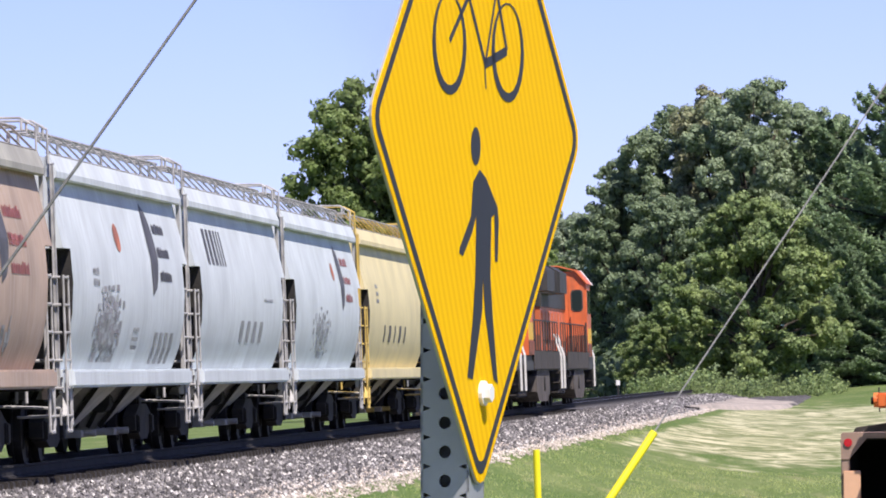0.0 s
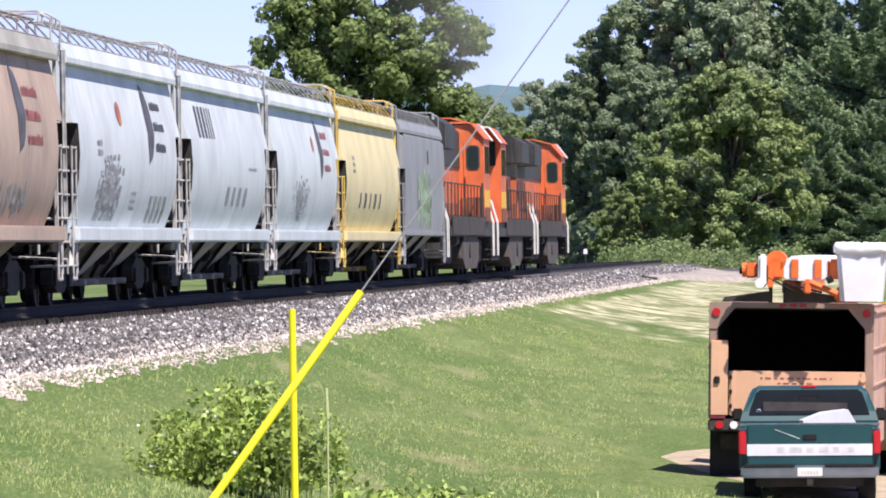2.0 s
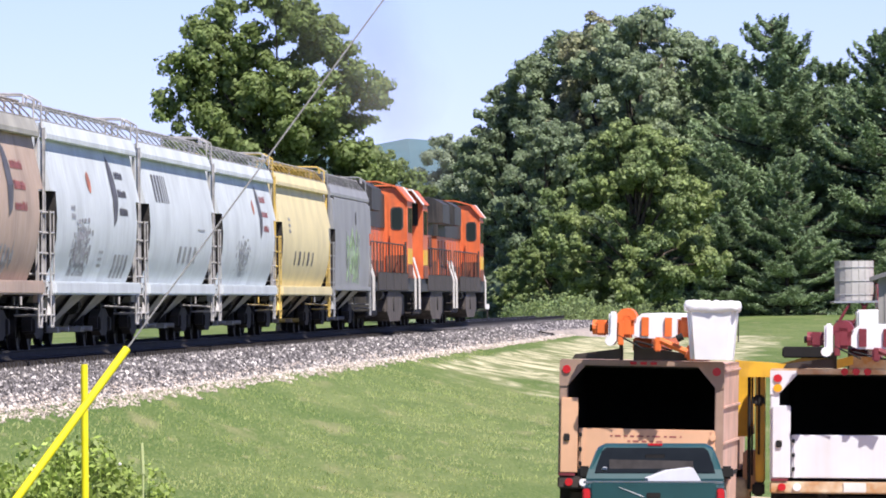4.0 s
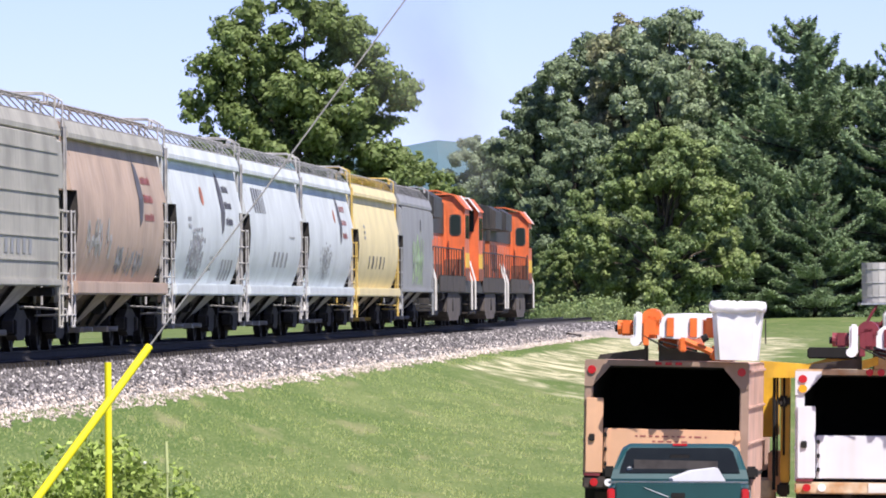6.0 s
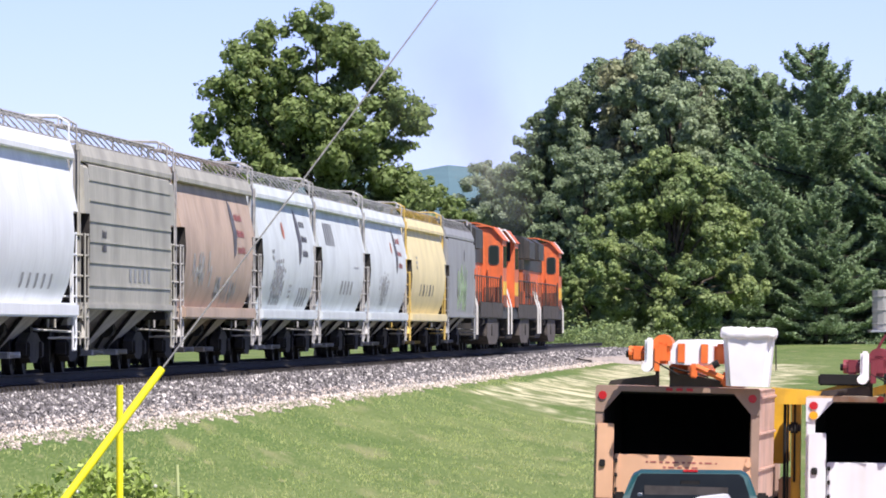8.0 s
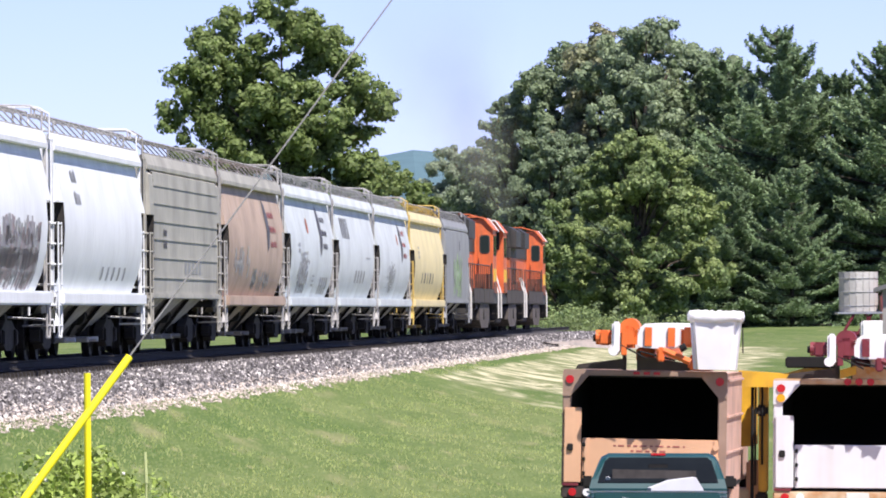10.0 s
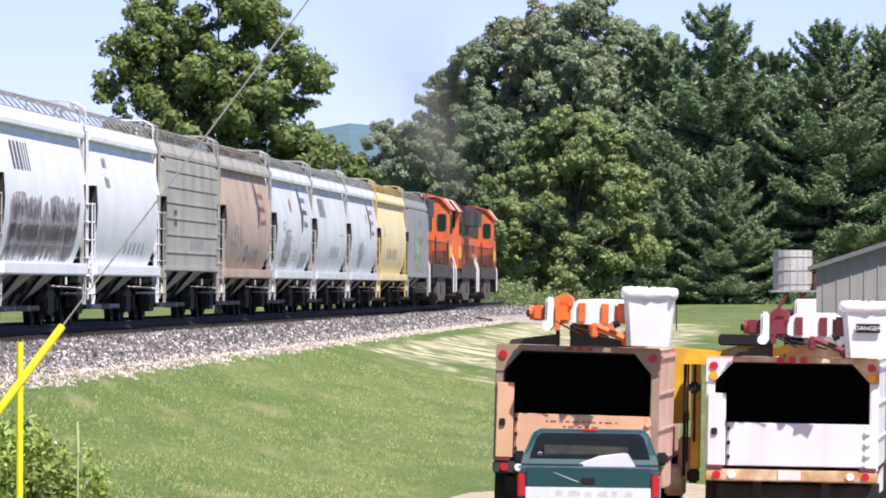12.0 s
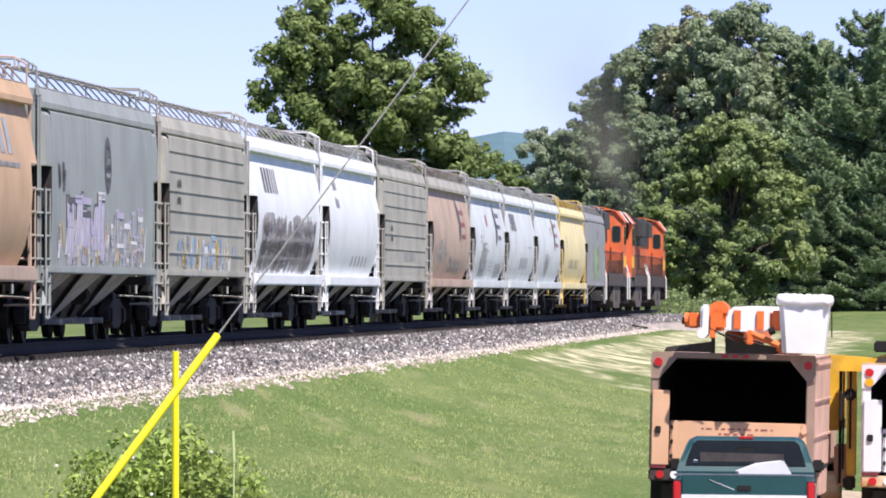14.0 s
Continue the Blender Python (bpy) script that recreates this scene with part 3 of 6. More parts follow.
def hopper(k, label, body, trim="pipe", prof=CURVED, ribs=False, sill=None, walk_mat="pipe", marks=None, roof=None, bay="bay"):
    car = thing("hopper_car", label, "railway car", "cars of the train")
    pitch = COUPLINGS[k] - COUPLINGS[k + 1]
    hl = pitch / 2 - 0.567
    grow = hl / 7.62
    cut = 0.75
    top = [(prof[-1][0] - 0.02, 3.6), (1.38, 3.74), (1.42, 3.98), (0.75, 4.12), (0.35, 4.14)]
    bm = B()
    # end caps near-black instead of body paint: the end recess's shade in colour
    shell(bm, prof + top[1:], -hl + cut, hl - cut, 10, 1)
    bmesh.ops.recalc_face_normals(bm, faces=bm.faces[:])
    part("body", bm, [body, "under"], car, smooth=True).data.set_sharp_from_angle(angle=radians(32))
    upper = [(side_x(2.8, prof), 2.8), (side_x(3.3, prof), 3.3), (prof[-1][0], 3.6)] + top[1:]
    for s in (-1, 1):
        bm = B()
        shell(bm, upper, s * (hl - cut), s * hl, 1)
        bmesh.ops.recalc_face_normals(bm, faces=bm.faces[:])
        part("end_panel", bm, body, car)
    # roof fascia
    for s in (-1, 1):
        bm = B()
        prism(bm, [(s * 1.36, 3.745), (s * 1.48, 3.70), (s * 1.52, 3.72), (s * 1.52, 3.80), (s * 1.44, 4.02), (s * 1.38, 4.0)], "y", -hl, hl)
        part("roof_eave", bm, roof or body, car)
    # side sill ledge
    for s in (-1, 1):
        bm = B()
        if prof is FLAT:
            box(bm, s * 1.30, s * 1.585, -hl + 0.35, hl - 0.35, 1.12, 1.24, 0.02)
        else:
            box(bm, s * 1.30, s * 1.64, -hl + 0.35, hl - 0.35, 0.98, 1.22, 0.03)
        part("side_sill", bm, sill or body, car)
    # end slope sheets and bays
    for s in (-1, 1):
        bm = B()
        prism(bm, [(s * (hl - 0.20), 2.8), (s * (hl - 0.13), 2.8), (s * (hl - cut + 0.1), 1.3), (s * (hl - cut + 0.02), 1.3)], "x", -1.36, 1.36)
        part("slope_sheet", bm, "under", car)
    for k in (-1, 0, 1):
        c = k * 4.0 * grow
        bm = B()
        lo, hi = 0.38, 1.14
        a = [(-1.38, c - 1.25, hi), (1.38, c - 1.25, hi), (1.38, c + 1.25, hi), (-1.38, c + 1.25, hi)]
        b = [(-0.6, c - 0.45, lo), (0.6, c - 0.45, lo), (0.6, c + 0.45, lo), (-0.6, c + 0.45, lo)]
        va, vb = [bm.verts.new(p) for p in a], [bm.verts.new(p) for p in b]
        bm.faces.new(va), bm.faces.new(vb[::-1])
        for i in range(4):
            j = (i + 1) % 4
            bm.faces.new((va[j], va[i], vb[i], vb[j]))
        box(bm, -0.85, 0.85, c - 0.4, c + 0.4, 0.28, 0.38, 0.01)
        bmesh.ops.recalc_face_normals(bm, faces=bm.faces[:])
        ob = part("discharge_bay", bm, bay, car)
        for x in (1.32, 0.98, 0.62, 0.2):
            bm = B()
            rod(bm, (x, c - 1.27, hi), (x * 0.5, c - 0.50, lo + 0.04), 0.045, 4)
            part("rib", bm, "under", ob)
    bm = B()
    box(bm, -0.3, 0.3, -hl + 1.0, hl - 1.0, 0.80, 1.10, 0.02)
    part("centre_sill", bm, "under", car)
    for y in (-3.1 * grow, 3.1 * grow):
        bm = B()
        rod(bm, (0.75, y - 0.45, 0.78), (0.75, y + 0.45, 0.78), 0.17, 10)
        part("air_tank", bm, "under", car)
    for s in (-1, 1):
        for c in (-4.0 * grow, 0.0, 4.0 * grow):
            bm = B()
            rod(bm, (s * 0.62, c, 0.34), (s * 1.02, c, 0.34), 0.05, 8)
            part("gate_shaft", bm, trim, car)
    # ends: corner posts, ladders, platform
    for e in (-1, 1):
        y = e * hl
        bm = B()
        box(bm, -1.5, 1.5, y - e * 1.2, y, 0.95, 1.1, 0.02)
        box(bm, -0.25, 0.25, y - e * 0.6, y + e * 0.35, 0.78, 1.02, 0.03)
        part("end_platform", bm, "under", car)
        bm = B()
        rod(bm, (0, y + e * 0.3, 0.85), (0, y + e * 0.6, 0.85), 0.13, 8)
        part("coupler", bm, "under", car)
        for s in (-1, 1):
            bm = B()
            box(bm, s * 1.44, s * 1.49, y - e * 0.04, y + e * 0.04, 1.0, 3.9, 0.008)
            prism(bm, [(y, 0.62), (y - e * 0.1, 0.62), (y - e * 0.45, 1.2), (y - e * 0.3, 1.2)], "x", s * 1.5, s * 1.56)
            part("corner_post", bm, trim, car)
            lad = B()
            for i in range(6):
                z = 0.62 + 0.36 * i
                rod(lad, (s * 1.56, y - e * 0.08, z), (s * 1.56, y - e * 0.60, z), 0.018, 6)
                rod(lad, (s * 1.54, y + e * 0.07, z), (s * 1.05, y + e * 0.07, z), 0.018, 6)
            rod(lad, (s * 1.56, y - e * 0.08, 0.5), (s * 1.56, y - e * 0.08, 2.45), 0.016, 6)
            rod(lad, (s * 1.56, y - e * 0.60, 0.5), (s * 1.56, y - e * 0.60, 2.45), 0.016, 6)
            rod(lad, (s * 1.05, y + e * 0.07, 0.8), (s * 1.05, y + e * 0.07, 4.3), 0.022, 6)
            part("ladder", lad, trim, car)
        for s in (-1, 1):
            bm = B()
            for dy in (0.12, 0.52):
                rod(bm, (s * 1.55, y - e * dy, 1.05), (s * 1.55, y - e * dy, 0.42), 0.022, 6)
            rod(bm, (s * 1.55, y - e * 0.12, 0.42), (s * 1.55, y - e * 0.52, 0.42), 0.026, 6)
            part("stirrup_step", bm, trim, car)
            bm = B()
            prism(bm, [(y - e * 0.05, 1.18), (y - e * 0.05, 0.92), (y - e * 0.55, 0.84), (y - e * 0.75, 1.18)], "x", s * 1.46, s * 1.53)
            part("corner_casting", bm, sill or body, car)
        bm = B()
        rod(bm, (1.5, y + e * 0.16, 0.72), (0.2, y + e * 0.30, 0.80), 0.016, 6)
        rod(bm, (1.5, y + e * 0.16, 0.72), (1.5, y + e * 0.16, 0.50), 0.016, 6)
        part("uncoupling_lever", bm, trim, car)
        bm = B()
        box(bm, 0.5, 0.9, y - e * 0.1, y + e * 0.05, 1.2, 1.55, 0.02)
        rod(bm, (0.9, y + e * 0.06, 1.9), (0.9, y + e * 0.10, 1.9), 0.25, 12)
        part("brake_gear", bm, "under", car)
        bogie(car, e * (hl - 2.27), (-0.86, 0.86))
    # open running boards leaning out over the roof
    for s in (-1, 1):
        zi, zo = 4.34, 4.04
        xi, xm, xo = s * 0.92, s * 1.16, s * 1.40
        n = 13
        for i in range(n + 1):
            y = -hl + 0.1 + (2 * hl - 0.7) * i / n
            bm = B()
            rod(bm, (xm, y, zi), (xo, y + 0.45, zo), 0.02, 4)
            part("strut", bm, walk_mat, car)
        bm = B()
        rod(bm, (xi, -hl, zi), (xi, hl, zi), 0.02, 4)
        rod(bm, (xm, -hl, zi), (xm, hl, zi), 0.025, 4)
        rod(bm, (xo, -hl, zo), (xo, hl, zo), 0.014, 4)
        for i in range(19):
            y = -hl + 2 * hl * i / 18
            rod(bm, (xi, y, zi), (xm, y, zi), 0.015, 4)
            if i % 6 == 0:
                rod(bm, (xi, y, 4.08), (xi, y, zi), 0.02, 4)
        part("running_board", bm, "boardgrey", car)
        for e in (-1, 1):
            bm = B()
            y = e * hl
            rod(bm, (s * 1.3, y, 4.28), (s * 1.3, y, 4.40), 0.02, 6)
            rod(bm, (s * 1.3, y - e * 0.5, 4.28), (s * 1.3, y - e * 0.5, 4.40), 0.02, 6)
            rod(bm, (s * 1.3, y, 4.40), (s * 1.3, y - e * 0.5, 4.40), 0.02, 6)
            part("grab_rail", bm, walk_mat, car)
            bm = B()
            rod(bm, (s * 1.42, y, 3.90), (s * 1.42, y, 4.34), 0.017, 6)
            rod(bm, (s * 1.42, y, 4.34), (s * 1.22, y, 4.46), 0.017, 6)
            rod(bm, (s * 1.22, y, 4.46), (s * 0.40, y, 4.48), 0.017, 6)
            part("roof_arch", bm, trim, car)
    bm = B()
    box(bm, -0.28, 0.28, -hl + 0.8, hl - 0.8, 4.10, 4.17, 0.02)
    for i in range(10):
        y = (-6.2 + 12.4 * i / 9) * grow
        box(bm, -0.32, 0.32, y - 0.05, y + 0.05, 4.12, 4.20, 0.01)
    part("hatch", bm, walk_mat, car)
    if ribs:
        for z in (1.55, 1.95, 2.32, 2.68, 3.04, 3.40):
            for s in (-1, 1):
                bm = B()
                x = s * side_x(z, prof)
                box(bm, min(x - s * 0.02, x + s * 0.018), max(x - s * 0.02, x + s * 0.018), -hl + cut, hl - cut, z - 0.018, z + 0.018, 0.005)
                part("rib", bm, body, car)
    for name, mats, fn in (marks or []):
        bm = B()
        fn(bm, prof)
        for v in bm.verts:
            v.co.y *= grow
        tagged(part(name, bm, mats, car), kind="stuff" if name != "emblem" else "")
    return car


def rounded(x0, x1, z0, z1, r):
    pts = []
    for cx, cz, a0 in ((x1 - r, z1 - r, 0), (x0 + r, z1 - r, 90), (x0 + r, z0 + r, 180), (x1 - r, z0 + r, 270)):
        for k in range(4):
            a = radians(a0 + 30 * k)
            pts.append((cx + r * math.cos(a), cz + r * math.sin(a)))
    return pts


def loco(label, reversed_run=False):
    lc = thing("locomotive", label, "locomotive", "locomotives of the train")
    if reversed_run:
        REVERSED.append(lc)
    hl = 10.6
    bm = B()
    box(bm, -1.5, 1.5, -hl, hl, 1.28, 1.56, 0.03)
    box(bm, -1.55, 1.55, -hl + 1.2, hl - 1.2, 1.12, 1.40, 0.02)
    for e in (-1, 1):
        box(bm, -1.5, 1.5, e * hl - 0.1, e * hl + 0.1, 0.5, 1.5, 0.03)
    part("frame", bm, "black", lc)
    bm = B()
    prism(bm, [(-3.6, 0.5), (-2.4, 0.2), (2.4, 0.2), (3.6, 0.5), (3.6, 0.95), (2.9, 1.16), (-2.9, 1.16), (-3.6, 0.95)], "x", -1.5, 1.5)
    tank = part("fuel_tank", bm, "fuel", lc, "dusty grey-brown fuel tank")
    for e in (-1, 1):
        bm = B()
        prism(bm, [(0.75, 0.42), (1.2, 0.42), (1.2, 0.86), (0.75, 0.86)], "y", e * 3.6 - 0.02, e * 3.6 + 0.02)
        part("sump_cover", bm, "under", tank)
        for x, z in ((0.55, 0.56), (0.55, 0.86), (1.38, 0.56), (1.38, 0.86), (0.96, 0.97)):
            bm = B()
            rod(bm, (x, e * 3.56, z), (x, e * 3.64, z), 0.045, 8)
            part("bolt", bm, "under", tank)
    for s in (-1, 1):
        bm = B()
        rod(bm, (s * 1.49, -0.6, 0.72), (s * 1.53, -0.6, 0.72), 0.22, 12)
        part("gauge", bm, "under", tank)
        bm = B()
        rod(bm, (s * 1.28, -5.0, 1.02), (s * 1.28, -3.8, 1.02), 0.16, 10)
        part("air_reservoir", bm, "fuel", lc)
        for k in range(4):
            bm = B()
            box(bm, min(s * 1.54, s * 1.58), max(s * 1.54, s * 1.58), -8.6 + 3.6 * k, -5.04 + 3.6 * k, 1.14, 1.70, 0.02)
            part("side_skirt", bm, "grime", lc, "dusty dark walkway skirt")
    bm = B()
    prism(bm, [(-0.80, 1.56), (0.80, 1.56), (0.80, 3.15), (-0.80, 3.15)], "y", -9.6, 5.7)
    part("hood", bm, "orange", lc)
    bm = B()
    prism(bm, [(-0.84, 3.15), (0.84, 3.15), (0.84, 4.20), (0.6, 4.42), (-0.6, 4.42), (-0.84, 4.20)], "y", -9.65, 5.7)
    prism(bm, [(-1.45, 3.55), (1.45, 3.55), (1.45, 4.20), (1.1, 4.42), (-1.1, 4.42), (-1.45, 4.20)], "y", -9.5, -5.2)
    for i in range(6):
        box(bm, -0.5, 0.5, -8.8 + 2.0 * i, -7.8 + 2.0 * i, 4.40, 4.58, 0.03)
    part("hood_top", bm, "black", lc, "black upper hood with radiators")
    for s in (-1, 1):
        for i in range(7):
            bm = B()
            box(bm, s * 0.80, s * 0.83, -8.9 + 2.0 * i, -7.3 + 2.0 * i, 1.75, 3.0, 0.01)
            part("hood_door", bm, "orange", lc)
    bm = B()
    prism(bm, [(-1.56, 1.56), (1.56, 1.56), (1.56, 4.0), (1.2, 4.45), (0.6, 4.40), (-0.6, 4.40), (-1.2, 4.45), (-1.56, 4.0)], "y", 5.7, 8.3)
    cab = part("cab", bm, "orange", lc)
    bm = B()
    prism(bm, [(-1.62, 4.0), (-1.25, 4.48), (-0.62, 4.65), (0.62, 4.65), (1.25, 4.48), (1.62, 4.0), (1.58, 4.0), (1.2, 4.44), (0.6, 4.61), (-0.6, 4.61), (-1.2, 4.44), (-1.58, 4.0)], "y", 5.6, 8.9)
    part("roof", bm, "orange", cab)
    bm = B()
    prism(bm, [(-1.62, 4.02), (-1.25, 4.50), (1.25, 4.50), (1.62, 4.02), (1.62, 3.98), (1.25, 4.45), (-1.25, 4.45), (-1.62, 3.98)], "y", 8.5, 9.3)
    part("visor", bm, "cream", cab)
    for s in (-1, 1):
        bm = B()
        prism(bm, rounded(min(s * 1.07, s * 1.40), max(s * 1.07, s * 1.40), 3.12, 3.78, 0.10), "y", 5.665, 5.71)
        part("window", bm, "glass", cab)
        bm = B()
        box(bm, min(s * 0.95, s * 1.5), max(s * 0.95, s * 1.5), 5.68, 5.70, 1.6, 3.98, 0.01)
        part("door", bm, "orange", cab)
        for k in (0, 1):
            bm = B()
            box(bm, min(s * 1.55, s * 1.575), max(s * 1.55, s * 1.575), 6.05 + 1.1 * k, 6.9 + 1.1 * k, 3.0, 3.8, 0.02)
            part("window", bm, "glass", cab)
        bm = B()
        box(bm, min(s * 1.555, s * 1.572), max(s * 1.555, s * 1.572), 5.9, 8.2, 2.0, 2.5)
        part("stripe", bm, "lstripe", cab)
    bm = B()
    prism(bm, [(8.3, 1.56), (10.0, 1.56), (9.8, 2.7), (9.3, 3.1), (8.3, 3.25)], "x", -1.1, 1.1)
    part("nose", bm, "orange", lc)
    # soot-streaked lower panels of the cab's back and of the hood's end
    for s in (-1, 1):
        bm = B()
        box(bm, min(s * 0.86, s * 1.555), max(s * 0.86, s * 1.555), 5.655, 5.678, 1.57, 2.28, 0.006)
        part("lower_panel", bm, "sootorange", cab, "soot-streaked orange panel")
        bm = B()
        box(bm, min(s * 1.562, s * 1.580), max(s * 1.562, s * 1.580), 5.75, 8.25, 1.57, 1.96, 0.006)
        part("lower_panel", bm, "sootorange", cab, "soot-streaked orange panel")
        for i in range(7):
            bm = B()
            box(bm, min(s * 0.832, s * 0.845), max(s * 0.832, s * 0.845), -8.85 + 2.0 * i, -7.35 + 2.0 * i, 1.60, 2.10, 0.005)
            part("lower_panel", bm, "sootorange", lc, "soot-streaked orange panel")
        bm = B()
        rod(bm, (s * 1.0, 5.64, 1.7), (s * 1.0, 5.64, 2.9), 0.014, 6)
        part("grab_iron", bm, "black", cab)
        bm = B()
        prism(bm, rounded(min(s * 1.03, s * 1.44), max(s * 1.03, s * 1.44), 3.08, 3.82, 0.12), "y", 5.668, 5.676)
        part("window_gasket", bm, "black", cab)
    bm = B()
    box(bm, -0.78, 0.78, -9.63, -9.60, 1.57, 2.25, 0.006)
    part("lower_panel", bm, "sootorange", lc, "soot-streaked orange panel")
    for x0 in (-1.40, 0.12):
        bm = B()
        box(bm, x0, x0 + 1.28, 8.28, 8.33, 3.30, 4.05, 0.02)
        part("windscreen", bm, "glass", cab)
    bm = B()
    box(bm, -0.7, 0.7, 9.90, 9.98, 1.7, 2.0, 0.01)
    part("stripe", bm, "lstripe", lc)
    for s in (-1, 1):
        bm = B()
        n = 11
        for i in range(n + 1):
            y = -hl + 0.5 + (hl + 5.0) * i / n
            rod(bm, (s * 1.45, y, 1.56), (s * 1.45, y, 2.6), 0.02, 6)
        rod(bm, (s * 1.45, -hl + 0.5, 2.6), (s * 1.45, 5.4, 2.6), 0.022, 6)
        part("handrail", bm, "black", lc)
        bm = B()
        for y in (5.2, 5.6):
            rod(bm, (s * 1.52, y, 1.5), (s * 1.52, y, 2.7), 0.025, 6)
        box(bm, min(s * 1.46, s * 1.50), max(s * 1.46, s * 1.50), -9.2, 5.2, 1.42, 1.55)
        part("walkway_edge", bm, "black", lc)
        for y in (-hl + 0.15, hl - 0.15):
            bm = B()
            for dy in (-0.12, 0.5 if y < 0 else -0.6):
                bm = B()
                rod(bm, (s * 1.54, y + dy, 0.55), (s * 1.54, y + dy, 1.55), 0.02, 6)
                rod(bm, (s * 1.54, y + dy, 1.55), (s * 1.34, y + dy, 2.25), 0.02, 6)
                part("step_rail", bm, "cream", lc, "cream painted step handrail")
            for k in range(4):
                bm = B()
                box(bm, min(s * 1.2, s * 1.52), max(s * 1.2, s * 1.52), y - 0.05, y + (0.45 if y < 0 else -0.45), 0.42 + 0.3 * k, 0.46 + 0.3 * k)
                part("step", bm, "grime", lc)
    for e in (-1, 1):
        bogie(lc, e * 6.6, (-1.9, 0.0, 1.9), 0.53)
        bm = B()
        for s in (-1, 1):
            box(bm, min(s * 1.16, s * 1.24), max(s * 1.16, s * 1.24), e * 6.6 - 2.3, e * 6.6 + 2.3, 0.35, 1.05, 0.05)
        part("bogie_cover", bm, "grime", lc)
    return lc


def bars(y0, z0, z1, widths, gap=0.10, mi=0, slant=0.0):
    """Upright bars that stand in for lettering."""
    def fn(bm, prof):
        y = y0
        for w in widths:
            decal(bm, prof, y, y + w, z0, z1, mi, 4, slant)
            y += w + gap
    return fn


def rows_of(y0, y1, zs, h, mi=0):
    """Rows of small bars that stand in for lines of lettering."""
    def fn(bm, prof):
        r = random.Random(int(y0 * 10) + int(zs[0] * 100))
        for z in zs:
            y = y0
            while y < y1 - 0.03:
                w = min(r.uniform(0.06, 0.16), y1 - y)
                decal(bm, prof, y, y + w, z, z + h * r.uniform(0.7, 1.0), mi, 2)
                y += w + r.uniform(0.03, 0.06)
    return fn


def disc_mark(yc, zc, ry, rz, mi=0, half=0):
    """A round or half-round painted mark."""
    def fn(bm, prof):
        n = 14
        prev = None
        for i in range(n + 1):
            t = -0.995 + 1.99 * i / n
            w = ry * math.sqrt(max(0, 1 - t * t))
            z = zc + rz * t
            x = side_x(z, prof) + 0.009
            row = (bm.verts.new((x, yc - (0 if half > 0 else w), z)), bm.verts.new((x, yc + (0 if half < 0 else w), z)))
            if prev:
                bm.faces.new((prev[0], prev[1], row[1], row[0])).material_index = mi
            prev = row
    return fn


def scrawl(y0, y1, z0, z1, n, seed, mats=1):
    """Spray-painted strokes."""
    def fn(bm, prof):
        r = random.Random(seed)
        for i in range(n):
            y = r.uniform(y0, y1)
            w = r.uniform(0.06, 0.30)
            a = r.uniform(z0, z0 + (z1 - z0) * 0.45)
            b = r.uniform(a + 0.2, z1)
            decal(bm, prof, y, y + w, a, b, r.randrange(mats), 4, r.uniform(-0.5, 0.5))
    return fn


def mottle(y0, y1, z0, z1, n, seed, mats=1):
    """A worn patch: many small flecks, thickest at its middle."""
    def fn(bm, prof):
        r = random.Random(seed)
        for i in range(n):
            y = min(y1, max(y0, r.gauss((y0 + y1) / 2, (y1 - y0) * 0.21)))
            z = min(z1, max(z0, r.gauss(z0 + (z1 - z0) * 0.42, (z1 - z0) * 0.24)))
            decal(bm, prof, y, y + r.uniform(0.08, 0.34), z, z + r.uniform(0.02, 0.12), r.randrange(mats), 1, 0.0, 0.006 + 0.004 * r.random())
    return fn


def block_letters(y0, widths, z0, z1, seed):
    """Big sprayed shapes with dark edges, pale glints and runs; nothing that can be read."""
    def fn(bm, prof):
        r = random.Random(seed)
        y = y0
        for w in widths:
            a, b = z0 + r.uniform(0, 0.10), z1 - r.uniform(0, 0.35)
            sl = r.uniform(-0.45, 0.45)
            n = r.randrange(2, 4)
            for k in range(n):
                lo, hi = a + r.uniform(0, 0.25), b - r.uniform(0, 0.3)
                yy = y + w * k / n
                decal(bm, prof, yy - 0.05, yy + w / n + 0.07, lo - 0.05, hi + 0.05, 2, 5, sl, 0.006)
                decal(bm, prof, yy, yy + w / n * 0.95, lo, hi, 0, 5, sl, 0.010)
                decal(bm, prof, yy + 0.04, yy + 0.10, lo + 0.1, hi - 0.05, 1, 4, sl, 0.013)
            for k in range(2):
                zc = a + (b - a) * r.uniform(0.2, 0.9)
                decal(bm, prof, y - 0.05, y + w, zc, zc + r.uniform(0.06, 0.14), r.choice((0, 1, 2)), 1, 0.0, 0.015)
            for k in range(3):
                yy = y + r.uniform(0, w)
                decal(bm, prof, yy, yy + 0.05, z0 - 0.05, z0 + r.uniform(0.1, 0.5), 1, 3, 0.0, 0.017)
            y += w + r.uniform(0.05, 0.2)
    return fn


M["inkdark"] = mat("dark_lettering", (0.10, 0.095, 0.10), 0.6, var=0.2)
M["inkred"] = mat("faded_red_lettering", (0.38, 0.12, 0.10), 0.6, var=0.2)
M["inkorange"] = mat("faded_orange_mark", (0.60, 0.20, 0.10), 0.6, var=0.25)
M["inkgrey"] = mat("grey_lettering", (0.36, 0.37, 0.38), 0.6, var=0.2)
M["spray_a"] = mat("lilac_spray_paint", (0.46, 0.42, 0.55), 0.5, var=0.1)
M["spray_b"] = mat("white_spray_paint", (0.75, 0.75, 0.76), 0.5, var=0.1)
M["spray_c"] = mat("blue_spray_paint", (0.28, 0.40, 0.56), 0.5, var=0.1)
